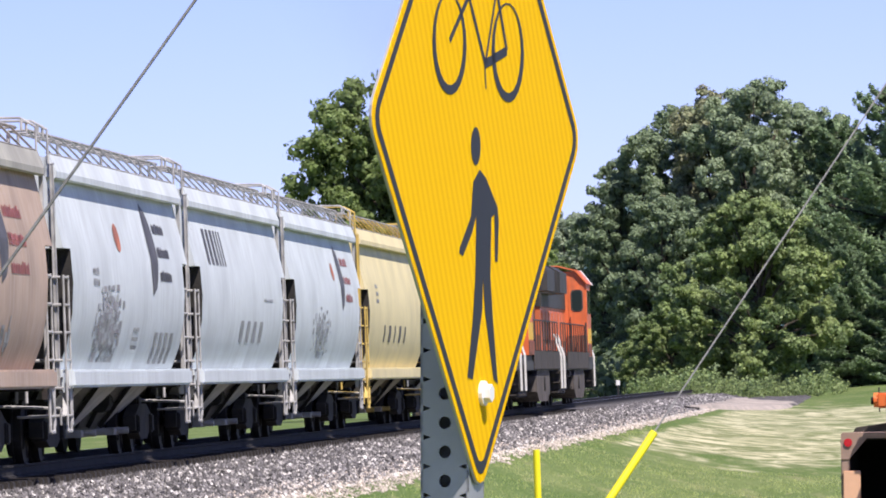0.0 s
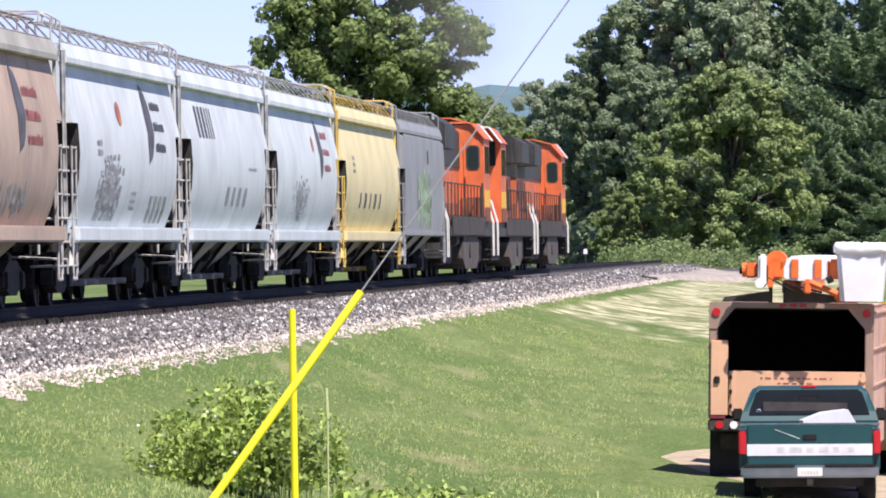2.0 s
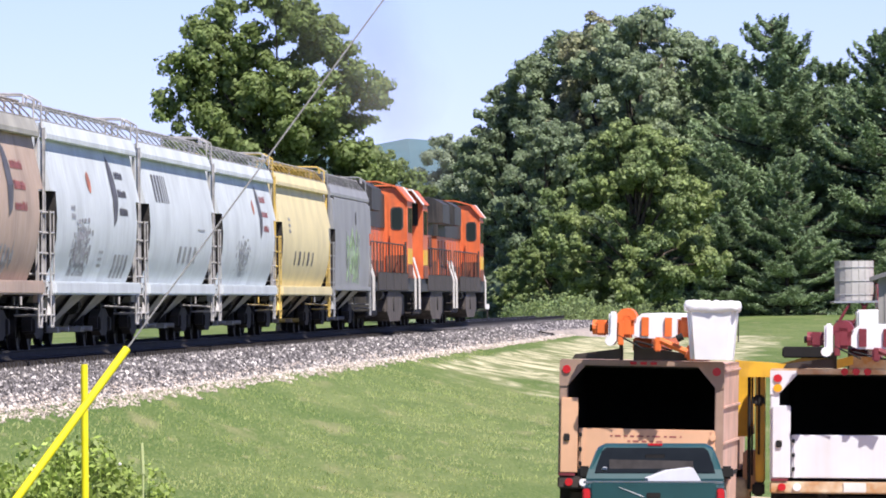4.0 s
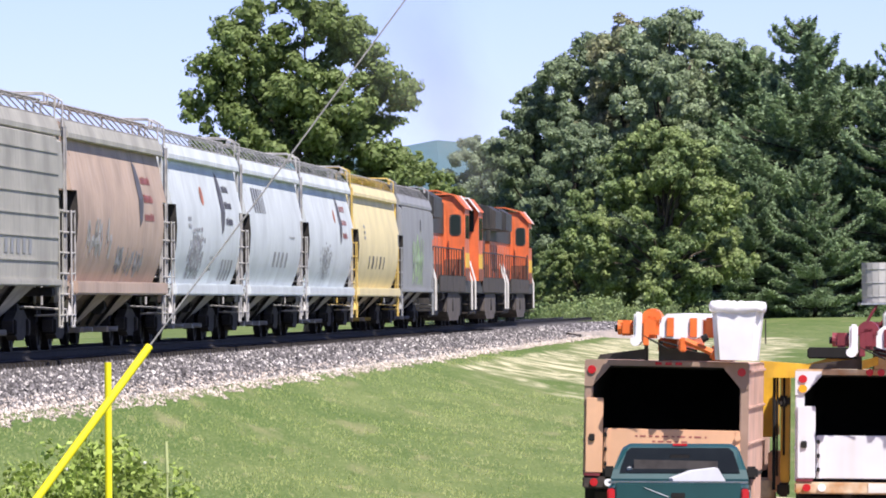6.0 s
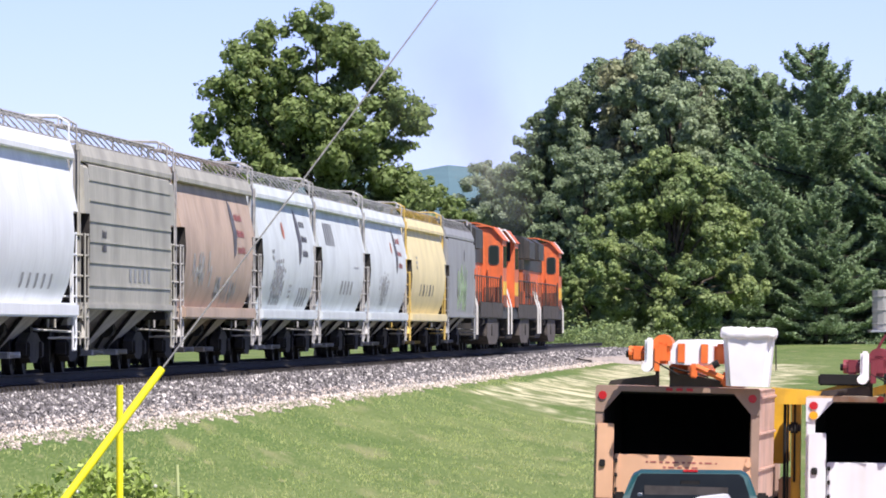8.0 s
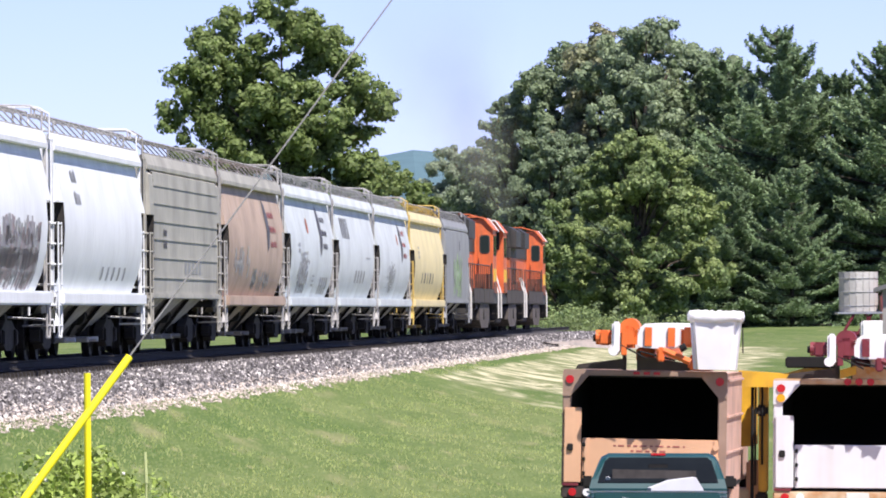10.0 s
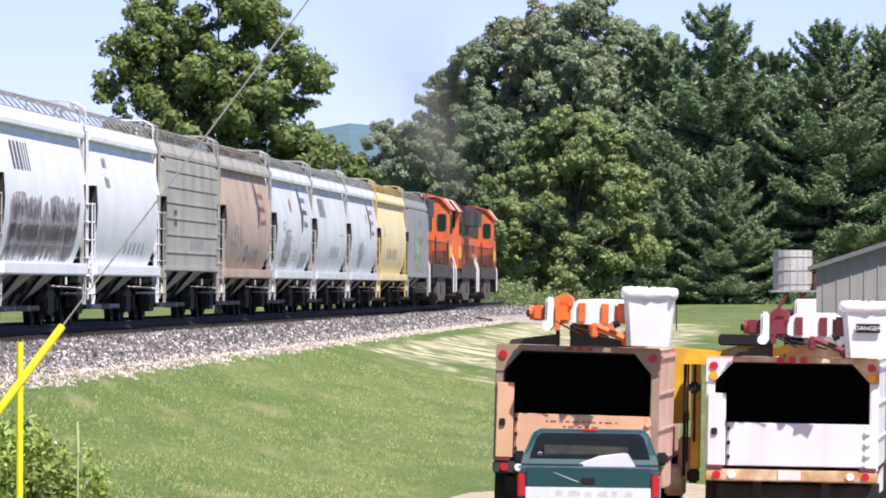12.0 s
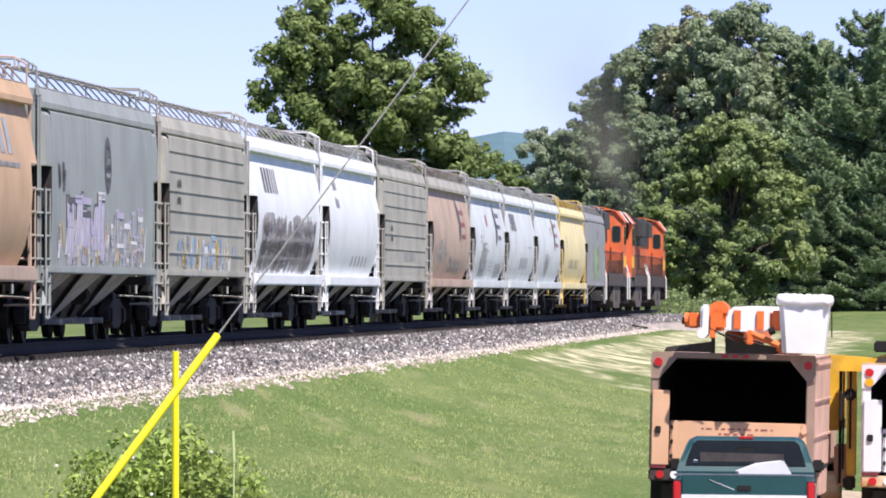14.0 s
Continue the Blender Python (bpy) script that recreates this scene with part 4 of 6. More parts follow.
M["spray_d"] = mat("green_spray_paint", (0.36, 0.54, 0.24), 0.5, var=0.1)
M["spray_e"] = mat("soot_spray_paint", (0.37, 0.35, 0.37), 0.6, var=0.2)
M["spray_g"] = mat("pale_worn_grey", (0.47, 0.50, 0.51), 0.7, var=0.15)
M["spray_f"] = mat("brown_spray_paint", (0.40, 0.32, 0.32), 0.6, var=0.2)


def make_train():
    hp = [
        (-2, hopper(-2, "dark grey covered hopper car with green graffiti", "darkgrey", "darkgrey", FLAT, marks=[
            ("graffiti", ["spray_d", "spray_d", "inkgrey"], scrawl(-2.6, 2.4, 1.3, 2.9, 60, 4, 3)), ("lettering", ["inkdark"], rows_of(1.0, 1.6, [3.0], 0.4))])),
        (-1, hopper(-1, "faded yellow covered hopper car with bright yellow ends", "yellow", "hotyellow", CURVED, walk_mat="hotyellow", bay="baytan", marks=[
            ("lettering", ["inkdark"], bars(-3.5, 1.75, 2.1, [0.3, 0.5, 0.25, 0.5, 0.3], 0.9)), ("lettering", ["inkgrey"], rows_of(-5.2, -4.6, [2.55, 2.7, 2.85], 0.09))])),
        (0, hopper(0, "weathered white covered hopper car with dark half-round mark", "bluewhite", "pipe", CURVED, marks=[
            ("emblem", ["inkdark"], disc_mark(2.9, 2.95, 0.85, 0.62, 0, 1)), ("lettering", ["inkred"], rows_of(3.9, 5.4, [2.5, 2.85, 3.2], 0.16)),
            ("emblem", ["inkorange"], disc_mark(1.6, 3.05, 0.25, 0.17)), ("graffiti", ["inkgrey", "spray_g"], mottle(-3.4, 0.2, 1.4, 2.3, 150, 9, 2))])),
        (1, hopper(1, "white covered hopper car with dark lettering near its top", "bluewhite", "pipe", CURVED, marks=[
            ("lettering", ["inkdark", "inkred"], bars(-5.4, 2.86, 3.42, [0.34, 0.34, 0.34, 0.18, 0.14, 0.14], 0.26)), ("lettering", ["inkgrey"], bars(-0.6, 1.65, 2.0, [0.5, 0.5, 0.5, 0.5], 0.6)),
            ("lettering", ["inkgrey"], rows_of(3.4, 5.0, [2.35], 0.05))])),
        (2, hopper(2, "weathered white covered hopper car with soot graffiti patch", "bluewhite", "pipe", CURVED, marks=[
            ("emblem", ["inkdark"], disc_mark(2.6, 2.95, 0.95, 0.66, 0, 1)), ("lettering", ["inkdark"], rows_of(3.7, 5.2, [2.5, 2.85, 3.2], 0.16)),
            ("emblem", ["inkorange"], disc_mark(-1.2, 3.05, 0.32, 0.20)), ("graffiti", ["inkgrey", "spray_e", "spray_g"], mottle(-4.4, -1.2, 1.32, 2.3, 330, 11, 3)),
            ("lettering", ["inkgrey"], bars(3.2, 1.3, 1.75, [0.4, 0.4, 0.4, 0.4], 0.3)), ("lettering", ["inkgrey"], rows_of(0.4, 1.1, [1.5, 1.62, 1.75], 0.06)), ("lettering", ["inkgrey"], rows_of(-4.6, -3.9, [2.35, 2.5], 0.1))])),
        (3, hopper(3, "faded brown covered hopper car with dull red lettering", "brown", "pipe", CURVED, bay="baytan", roof="ribgrey", sill="brown", marks=[
            ("emblem", ["inkdark"], disc_mark(2.7, 2.9, 0.8, 0.62, 0, 1)), ("lettering", ["inkred"], rows_of(3.6, 5.2, [2.4, 2.75, 3.1], 0.16)),
            ("graffiti", ["pipe"], scrawl(-5.6, -2.0, 1.6, 2.4, 20, 12)), ("graffiti", ["inkgrey"], scrawl(-1.5, 4.5, 1.3, 1.9, 26, 13))])),
        (4, hopper(4, "weathered grey covered hopper car with ribbed sides", "ribgrey", "ribgrey", FLAT, True, marks=[
            ("lettering", ["inkdark"], rows_of(-5.0, -4.3, [2.15, 2.4], 0.14)), ("lettering", ["darkgrey"], bars(-0.5, 1.65, 1.9, [0.4] * 5, 0.4))])),
        (5, hopper(5, "plain white covered hopper car with small grey marks", "white", "white", CURVED, marks=[
            ("lettering", ["inkgrey"], rows_of(-4.9, -4.0, [3.2, 2.8], 0.25)), ("lettering", ["inkgrey"], bars(0.0, 1.45, 1.7, [0.3, 0.3, 0.3, 0.3, 0.3], 0.7))])),
        (6, hopper(6, "white covered hopper car with dark sprayed lower side", "white", "pipe", CURVED, marks=[
            ("lettering", ["inkdark"], bars(-5.2, 2.9, 3.42, [0.34, 0.34, 0.34, 0.18, 0.14, 0.14], 0.26)),
            ("graffiti", ["spray_e", "spray_f", "inkgrey"], scrawl(-5.9, 5.6, 1.22, 2.5, 420, 15, 3))])),
        (7, hopper(7, "weathered grey ribbed hopper car with coloured graffiti", "ribgrey", "ribgrey", FLAT, True, marks=[
            ("lettering", ["inkdark"], rows_of(-5.6, -4.9, [2.75, 2.45], 0.16)), ("graffiti", ["spray_c", "spray_b", "inkgrey"], block_letters(-0.8, [0.6, 0.5, 0.7], 1.25, 2.1, 8)), ("graffiti", ["spray_c", "hotyellow", "spray_b"], scrawl(-5.5, 4.6, 1.22, 1.9, 60, 16, 3))])),
        (8, hopper(8, "faded teal-grey hopper car with large lilac graffiti", "teal", "teal", FLAT, walk_mat="teal", marks=[
            ("emblem", ["inkdark"], disc_mark(0.3, 2.95, 0.45, 0.48)), ("emblem", ["teal"], disc_mark(0.3, 2.95, 0.30, 0.36)),
            ("graffiti", ["spray_a", "spray_b", "inkdark"], block_letters(-5.0, [0.9, 0.8, 1.0, 0.8, 0.9], 1.28, 2.55, 3)), ("graffiti", ["inkgrey", "spray_b", "spray_a"], block_letters(0.7, [0.7, 0.9, 0.8, 0.9, 0.7], 1.28, 2.4, 5)), ("graffiti", ["spray_b", "spray_a", "hotyellow"], scrawl(-6.2, 5.6, 1.25, 2.0, 110, 17, 3)), ("graffiti", ["inkdark"], scrawl(-6.3, -5.2, 2.4, 2.9, 8, 18))])),
        (9, hopper(9, "tan orange covered hopper car with grey lettering", "tan", "brown", CURVED, bay="baytan", sill="brown", marks=[
            ("lettering", ["inkgrey"], bars(1.2, 2.9, 3.45, [0.5] * 5, 0.3)), ("lettering", ["inkgrey"], rows_of(1.0, 5.6, [2.7], 0.1))])),
    ]
    for k, car in hp:
        MOVERS.append((car, (COUPLINGS[k] + COUPLINGS[k + 1]) / 2))
    front = COUPLINGS[-2]
    MOVERS.append((loco("orange and black diesel locomotive, dusty, behind the lead"), front + 11.15))
    MOVERS.append((loco("orange and black diesel locomotive coupled back to front mid-consist", True), front + 33.45))
    MOVERS.append((loco("orange and black diesel locomotive leading the train"), front + 55.75))


# ---- exhaust ----
def smoke_material():
    """Thin smoke: mostly clear, greyer towards the middle of each puff."""
    m = bpy.data.materials.new("thin_exhaust")
    m.use_nodes = True
    n, l = m.node_tree.nodes, m.node_tree.links
    n.remove(n["Principled BSDF"])
    clear, grey, mix = n.new("ShaderNodeBsdfTransparent"), n.new("ShaderNodeBsdfDiffuse"), n.new("ShaderNodeMixShader")
    grey.inputs["Color"].default_value = (0.24, 0.25, 0.22, 1)
    at = n.new("ShaderNodeAttribute")
    at.attribute_name = "thickness"
    l.new(at.outputs["Fac"], mix.inputs[0])
    l.new(clear.outputs[0], mix.inputs[1])
    l.new(grey.outputs[0], mix.inputs[2])
    l.new(mix.outputs[0], n["Material Output"].inputs["Surface"])
    return m


def make_exhaust():
    """Diesel smoke that trails over the train behind the locomotives, in soft puffs that travel with it."""
    M["smoke"] = smoke_material()
    plume = thing("exhaust_plume", "thin grey diesel exhaust drifting above the locomotives", "smoke")
    r = random.Random(6)
    for k in range(7):
        f = k / 6
        size = 1.2 + 1.9 * f
        bm = B()
        rings = [[bm.verts.new((0, 0, 0))]]
        for q in (0.35, 0.65, 1.0):
            rings.append([bm.verts.new((q * size * math.cos(a) * (1 + 0.2 * math.sin(3 * a + k)), 0.10 * size * math.sin(2 * a + k) * q, q * size * 1.2 * math.sin(a) * (1 + 0.2 * math.cos(2 * a + k)))) for a in [i * math.pi / 10 for i in range(20)]])
        for i in range(20):
            j = (i + 1) % 20
            bm.faces.new((rings[0][0], rings[1][i], rings[1][j]))
            for a, b in zip(rings[1:], rings[2:]):
                bm.faces.new((a[i], b[i], b[j], a[j]))
        ob = part("puff", bm, "smoke", plume, smooth=True)
        thick = ob.data.attributes.new("thickness", "FLOAT", "POINT")
        for i, v in enumerate(thick.data):
            v.value = (0.17 - 0.09 * f) * (1.0 if i == 0 else 0.82 if i < 21 else 0.36 if i < 41 else 0.0)
        ob.matrix_basis = pose(r.uniform(-0.7, 0.7) * (0.3 + f), -44 * f, 5.6 + 5.0 * f ** 0.7 + r.uniform(-0.8, 0.8) * f, r.uniform(-12, 12), 0, r.uniform(-15, 15))
    MOVERS.append((plume, COUPLINGS[-2] + 50.0))


# ---- trees ----
def leaf_mesh(name, centres, radii, per, size, rng, material, flat=1.0, droop=0.0):
    """Leaves as small four-cornered blades scattered through clumps, thicker towards each clump's skin."""
    out = []
    for c, r in zip(centres, radii):
        n = int(per * (r / 1.2) ** 2)
        d = rng.standard_normal((n, 3))
        d /= np.linalg.norm(d, axis=1)[:, None]
        rad = r * (0.45 + 0.55 * rng.random(n) ** 0.5) * (1 + 0.16 * rng.standard_normal(n))
        p = d * rad[:, None]
        p[:, 2] *= flat
        p += c
        nrm = d * 1.3 + rng.standard_normal((n, 3)) * 0.5
        nrm[:, 2] += 0.35
        nrm /= np.linalg.norm(nrm, axis=1)[:, None]
        a = np.cross(nrm, rng.standard_normal((n, 3)))
        a /= np.linalg.norm(a, axis=1)[:, None]
        b = np.cross(nrm, a)
        s = size * (0.6 + 0.8 * rng.random(n))[:, None]
        a, b = a * s, b * s * 0.6
        out.append(np.stack([p - a, p - b * 0.9, p + a, p + b], 1))
    v = np.concatenate(out).reshape(-1, 3)
    me = bpy.data.meshes.new(name)
    me.from_pydata(v.tolist(), [], np.arange(len(v)).reshape(-1, 4).tolist())
    me.materials.append(M[material])
    return me


def trunk_mesh(h, r, limbs, rng):
    bm = B()
    prev = Vector((0, 0, -0.3))
    for i in range(1, 6):
        p = Vector((rng.normal() * 0.12 * i, rng.normal() * 0.12 * i, h * i / 5))
        rod(bm, prev, p, r * (1 - 0.16 * (i - 1)), 8, r * (1 - 0.16 * i), caps=False)
        prev = p
    for c in limbs:
        c = Vector(c)
        a = Vector((0, 0, max(0.25 * h, c.z * 0.55)))
        mid = a.lerp(c, 0.5) + Vector((0, 0, 0.4))
        rod(bm, a, mid, r * 0.38, 5, r * 0.22, caps=False)
        rod(bm, mid, c, r * 0.22, 5, r * 0.06, caps=False)
    return bm


def broad_tree(label, h, w, base, seed, material, lobes=22, per=420, size=0.17, taper=0.75, spots=None, lobe=0.16, fill=9):
    """A deciduous tree: h high, w wide, its crown starting at base, made of lobes of leaf clumps."""
    rng = np.random.default_rng(seed)
    centres, radii, tips = [], [], []
    if spots:
        lobes = 0
    for x, y, z, big in (spots or ()):
        x, z, big = x * 1.06, z * 1.05, big * 1.06
        c = np.array([x, y, z])
        tips.append((x, y, z))
        for j in range(24):
            d = rng.standard_normal(3)
            d /= np.linalg.norm(d)
            centres.append(c + d * big * (0.30 + 0.80 * rng.random()) * np.array([1, 1, 0.9]))
            radii.append(big * (0.19 + 0.23 * rng.random()))
    for i in range(lobes):
        k = (i + 0.5) / lobes
        z = base + (h - base) * (0.08 + 0.84 * k)
        env = (w / 2) * (math.sin(math.pi * min(1, (k * taper + 0.18))) ** 0.7)
        a = i * 2.399 + rng.normal() * 0.4
        rr = env * ((0.45 + 0.5 * rng.random() ** 0.6) if i % 4 else 0.25 * rng.random())
        c = np.array([math.cos(a) * rr, math.sin(a) * rr, z])
        big = w * lobe * (0.8 + 0.45 * rng.random())
        tips.append(tuple(c))
        for j in range(fill):
            d = rng.standard_normal(3)
            d /= np.linalg.norm(d)
            centres.append(c + d * big * np.array([1, 1, 0.75]) * (0.6 + 0.5 * rng.random()))
            radii.append(big * (0.26 + 0.28 * rng.random()))
    t = thing("tree", label, "tree", "trees of the wood")
    part("trunk", trunk_mesh(h * 0.8, 0.022 * h, tips[::2], rng), "bark", t)
    o = new("crown", leaf_mesh("crown", centres, radii, per, size, rng, material, 0.76 if spots else 0.8))
    o.parent = t
    return t


def pine_tree(label, h, w, seed):
    """A white pine: whorls of branches that bear flat, upturned pads of needles with dark gaps between."""
    rng = np.random.default_rng(seed)
    t = thing("pine_tree", label, "tree", "trees of the wood")
    bm = B()
    rod(bm, (0, 0, -0.3), (0, 0, h * 0.97), 0.016 * h, 8, 0.02, caps=False)
    out = []
    z = 0.05 * h
    while z < 0.985 * h:
        k = z / h
        reach = (w / 2) * min(1.0, 1.4 * (1 - k)) ** 0.62 * (0.72 + 0.4 * rng.random()) + 0.45
        for j in range(6):
            a = rng.random() * 6.283
            ln = reach * (0.55 + 0.5 * rng.random())
            d = np.array([math.cos(a), math.sin(a), 0.0])
            sd = np.array([-math.sin(a), math.cos(a), 0.0])
            lift = (0.05 + 0.55 * k) * ln
            n = int(150 * ln)
            f = 0.22 + 0.80 * rng.random(n) ** 0.75
            tuft = np.round(f * ln / 0.45 + 0.3 * rng.standard_normal(n)) * 0.45 / ln
            f = 0.5 * f + 0.5 * np.clip(tuft, 0.2, 1.05)
            p = d[None] * (f * ln)[:, None] + sd[None] * (rng.standard_normal(n) * 0.15 * ln * (1.15 - 0.7 * f))[:, None]
            p[:, 2] += z - 0.12 * ln * np.sin(f * 2.6) + lift * f ** 2 + 0.11 * rng.standard_normal(n)
            ax = d[None] * 0.7 + 0.9 * rng.standard_normal((n, 3)) * np.array([1, 1, 0.45])
            ax[:, 2] += 0.35
            ax /= np.linalg.norm(ax, axis=1)[:, None]
            nb = np.cross(ax, np.array([0, 0, 1.0])[None] + 0.45 * rng.standard_normal((n, 3)))
            nb /= np.linalg.norm(nb, axis=1)[:, None]
            s = (0.11 + 0.12 * rng.random(n))[:, None]
            out.append(np.stack([p - ax * s, p - nb * s * 0.38, p + ax * s, p + nb * s * 0.38], 1))
            e = d * ln * 0.9
            rod(bm, (0, 0, z), (e[0], e[1], z - 0.06 * ln + lift * 0.8), 0.03 + 0.003 * h * (1 - k), 4, 0.012, caps=False)
        z += (0.55 + 0.45 * rng.random()) * (1.0 - 0.4 * k)
    part("trunk", bm, "bark", t)
    v = np.concatenate(out).reshape(-1, 3)
    me = bpy.data.meshes.new("crown")
    me.from_pydata(v.tolist(), [], np.arange(len(v)).reshape(-1, 4).tolist())
    me.materials.append(M["needle"])
    new("crown", me).parent = t
    return t


def place(px, y, z=None):
    """World place from the offset in picture units of the last view and the distance."""
    x = (px - 784) * y / LENS
    return x, y, (ground_z(x, min(y, 515)) if z is None else z)


def make_trees():
    # the lone tree behind the train: lobes as x, y, z, radius
    spots = [(-3.4, 0, 12.0, 1.5), (-2.6, 0.6, 13.6, 1.3), (-3.9, 0.3, 10.0, 1.3), (-4.3, 0, 8.2, 0.9), (-0.1, 0, 14.0, 1.5), (0.9, 0.4, 12.6, 1.6), (2.6, 0, 11.6, 1.5), (3.6, 0.3, 10.4, 1.2),
             (0.4, -0.6, 10.6, 1.6), (-1.6, 0.4, 10.6, 1.5), (2.4, 0.4, 8.6, 1.6), (3.4, 0, 7.4, 1.2), (-2.4, -0.4, 8.4, 1.5), (0.2, 0, 8.0, 1.7), (-3.2, 0, 6.0, 1.5), (1.6, 0.3, 5.8, 1.8), (-0.9, 0.5, 5.4, 1.8),
             (3.4, 0, 4.4, 1.7), (-3.4, 0.2, 3.4, 1.8), (0.8, -0.3, 3.0, 2.0), (-1.5, 0, 12.2, 1.1), (1.7, 0.2, 13.4, 1.0), (-2.2, 0.8, 11.2, 1.5), (1.4, -0.8, 9.4, 1.6), (-0.8, 0.9, 9.2, 1.7), (-3.0, 0.6, 7.4, 1.4), (2.6, 0.8, 6.6, 1.5)]
    lone = broad_tree("tall leafy green tree standing alone beyond the railway", 14.0, 10.4, 2.5, 21, "leaf_a", per=800, size=0.135, spots=spots)
    lone.matrix_basis = pose(*place(662, 322, -0.7))
    low = broad_tree("low rounded green tree beside the tall one", 8.8, 5.2, 1.0, 22, "leaf_a", 26, 900, 0.13, lobe=0.13)
    low.matrix_basis = pose(*place(852, 330, -0.7))
    kinds = [broad_tree("tall dark green deciduous tree in the wood", 19.5, 11, 2.0, 31, "leaf_b", 64, 1100, 0.125, lobe=0.10),
             broad_tree("broad yellow-green deciduous tree before the wood", 12, 11.4, 0.4, 32, "leaf_c", 120, 1250, 0.115, 0.80, lobe=0.066),
             broad_tree("mid-green deciduous tree in the wood", 16, 9, 1.0, 33, "leaf_b", 52, 1100, 0.125, lobe=0.10),
             broad_tree("greyish green tree far off beyond the railway, haze put into its leaf colour", 15, 9, 1.0, 34, "leaf_h", 44, 1000, 0.13, lobe=0.12),
             broad_tree("reddish green open-crowned tree behind the wood", 19.5, 9.5, 3.0, 35, "leaf_r", 60, 1100, 0.125, lobe=0.10),
             broad_tree("deep green tree at the wood's flank, shade put into its leaf colour", 16, 8.0, 0.8, 36, "leaf_d", 56, 1000, 0.12, lobe=0.10)]
    pines = [pine_tree("tall dark green white pine at the wood's edge", 19, 12.5, 41), pine_tree("dense dark green pine with shelving branches", 17, 11.5, 42)]
    used = set()

    def put(src, px, y, height, turn, z=-0.6):
        src_name = src.name
        scale = height / max(v.co.z for c in src.children for v in c.data.vertices)
        m = pose(*place(px, y, z), 0, 0, turn) @ Matrix.Diagonal((scale, scale, scale, 1))
        if src_name in used:
            copy_thing(src, m)
        else:
            used.add(src_name)
            src.matrix_basis = m
    put(kinds[1], 1292, 408, 12.0, 0)
    put(kinds[0], 1300, 440, 19.9, 40)
    put(kinds[4], 1255, 447, 19.8, 30)
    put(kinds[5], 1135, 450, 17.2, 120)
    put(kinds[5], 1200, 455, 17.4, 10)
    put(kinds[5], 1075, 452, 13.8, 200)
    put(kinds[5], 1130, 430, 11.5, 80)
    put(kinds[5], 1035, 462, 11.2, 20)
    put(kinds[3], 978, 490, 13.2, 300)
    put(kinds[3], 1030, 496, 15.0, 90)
    put(kinds[0], 1400, 450, 18.2, 220)
    put(kinds[2], 1440, 458, 17.2, 160)
    put(kinds[1], 1140, 415, 6.0, 290)
    put(kinds[1], 1105, 425, 5.0, 190)
    put(pines[0], 1540, 430, 18.9, 0)
    put(pines[1], 1450, 440, 17.4, 50)
    put(pines[1], 1640, 436, 16.4, 150)
    put(pines[0], 1742, 425, 18.4, 100)
    put(pines[0], 1690, 430, 15.0, 240)
    put(pines[0], 1836, 428, 18.2, 200)
    put(pines[1], 1900, 430, 17.6, 300)
    put(pines[0], 1980, 425, 18.0, 20)
    put(pines[1], 2060, 430, 18.0, 70)
    put(pines[1], 1455, 420, 9.0, 70)
    put(pines[1], 1560, 418, 10.0, 170)
    put(kinds[2], 1590, 470, 14.0, 20)
    put(kinds[2], 1700, 470, 14.5, 120)
    put(kinds[0], 1850, 470, 15.5, 60)
    # undergrowth along the wood's edge; under the trees, shade is put into darker leaves
    rng = np.random.default_rng(8)
    made = {}
    for i in range(66):
        shade = i >= 36
        px = (975 + 33 * (i - 36) if shade else 1085 + 9.5 * i) + rng.normal() * 12
        y = 436 + rng.random() * 12 if shade else 380 + rng.random() * 22
        h = 1.7 + rng.random() * 1.3 if shade else 0.3 + rng.random() ** 2 * 0.9
        if shade not in made:
            cs = [rng.normal(size=3) * np.array([0.8, 0.8, 0.3]) + np.array([0, 0, 0.6]) for _ in range(14)]
            shrub = thing("shrub", "shrub under the wood's trees, shade put into its darker leaves" if shade else "low pale green shrub at the wood's edge", "shrub", "shrubs along the wood")
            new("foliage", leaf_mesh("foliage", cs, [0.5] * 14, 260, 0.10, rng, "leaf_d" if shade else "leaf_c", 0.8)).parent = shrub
            made[shade] = shrub
            shrub.matrix_basis = pose(*place(px, y)) @ Matrix.Diagonal((h, h, h, 1))
        else:
            at = pose(*place(px, y), 0, 0, rng.random() * 360)
            ratio = h / made[shade].matrix_basis.to_scale()[0]
            copy_thing(made[shade], at @ Matrix.Diagonal((ratio, ratio, ratio, 1)))
    # far hill, its distance haze put into the colour
    vs, fs = [], []
    n = 90
    for i in range(n):
        x = -400 + 900 * i / (n - 1)
        top = 33 + 10 * math.sin(x * 0.011 + 0.6) + 2.0 * noise.noise(Vector((x * 0.05, 0, 0))) + 1.5 * noise.noise(Vector((x * 0.3, 3, 0)))
        for j in range(8):
            k = j / 7
            vs.append((x, 1500 + 200 * k, -1 + top * (k ** 0.6)))
    for i in range(n - 1):
        for j in range(7):
            fs.append((i * 8 + j, (i + 1) * 8 + j, (i + 1) * 8 + j + 1, i * 8 + j + 1))
    me = bpy.data.meshes.new("far_hill")
    me.from_pydata(vs, [], fs)
    me.materials.append(M["hill"])
    tagged(new("far_hill", me), "wooded hill far away, blue-green from haze put into its colour", "hill", kind="structure")


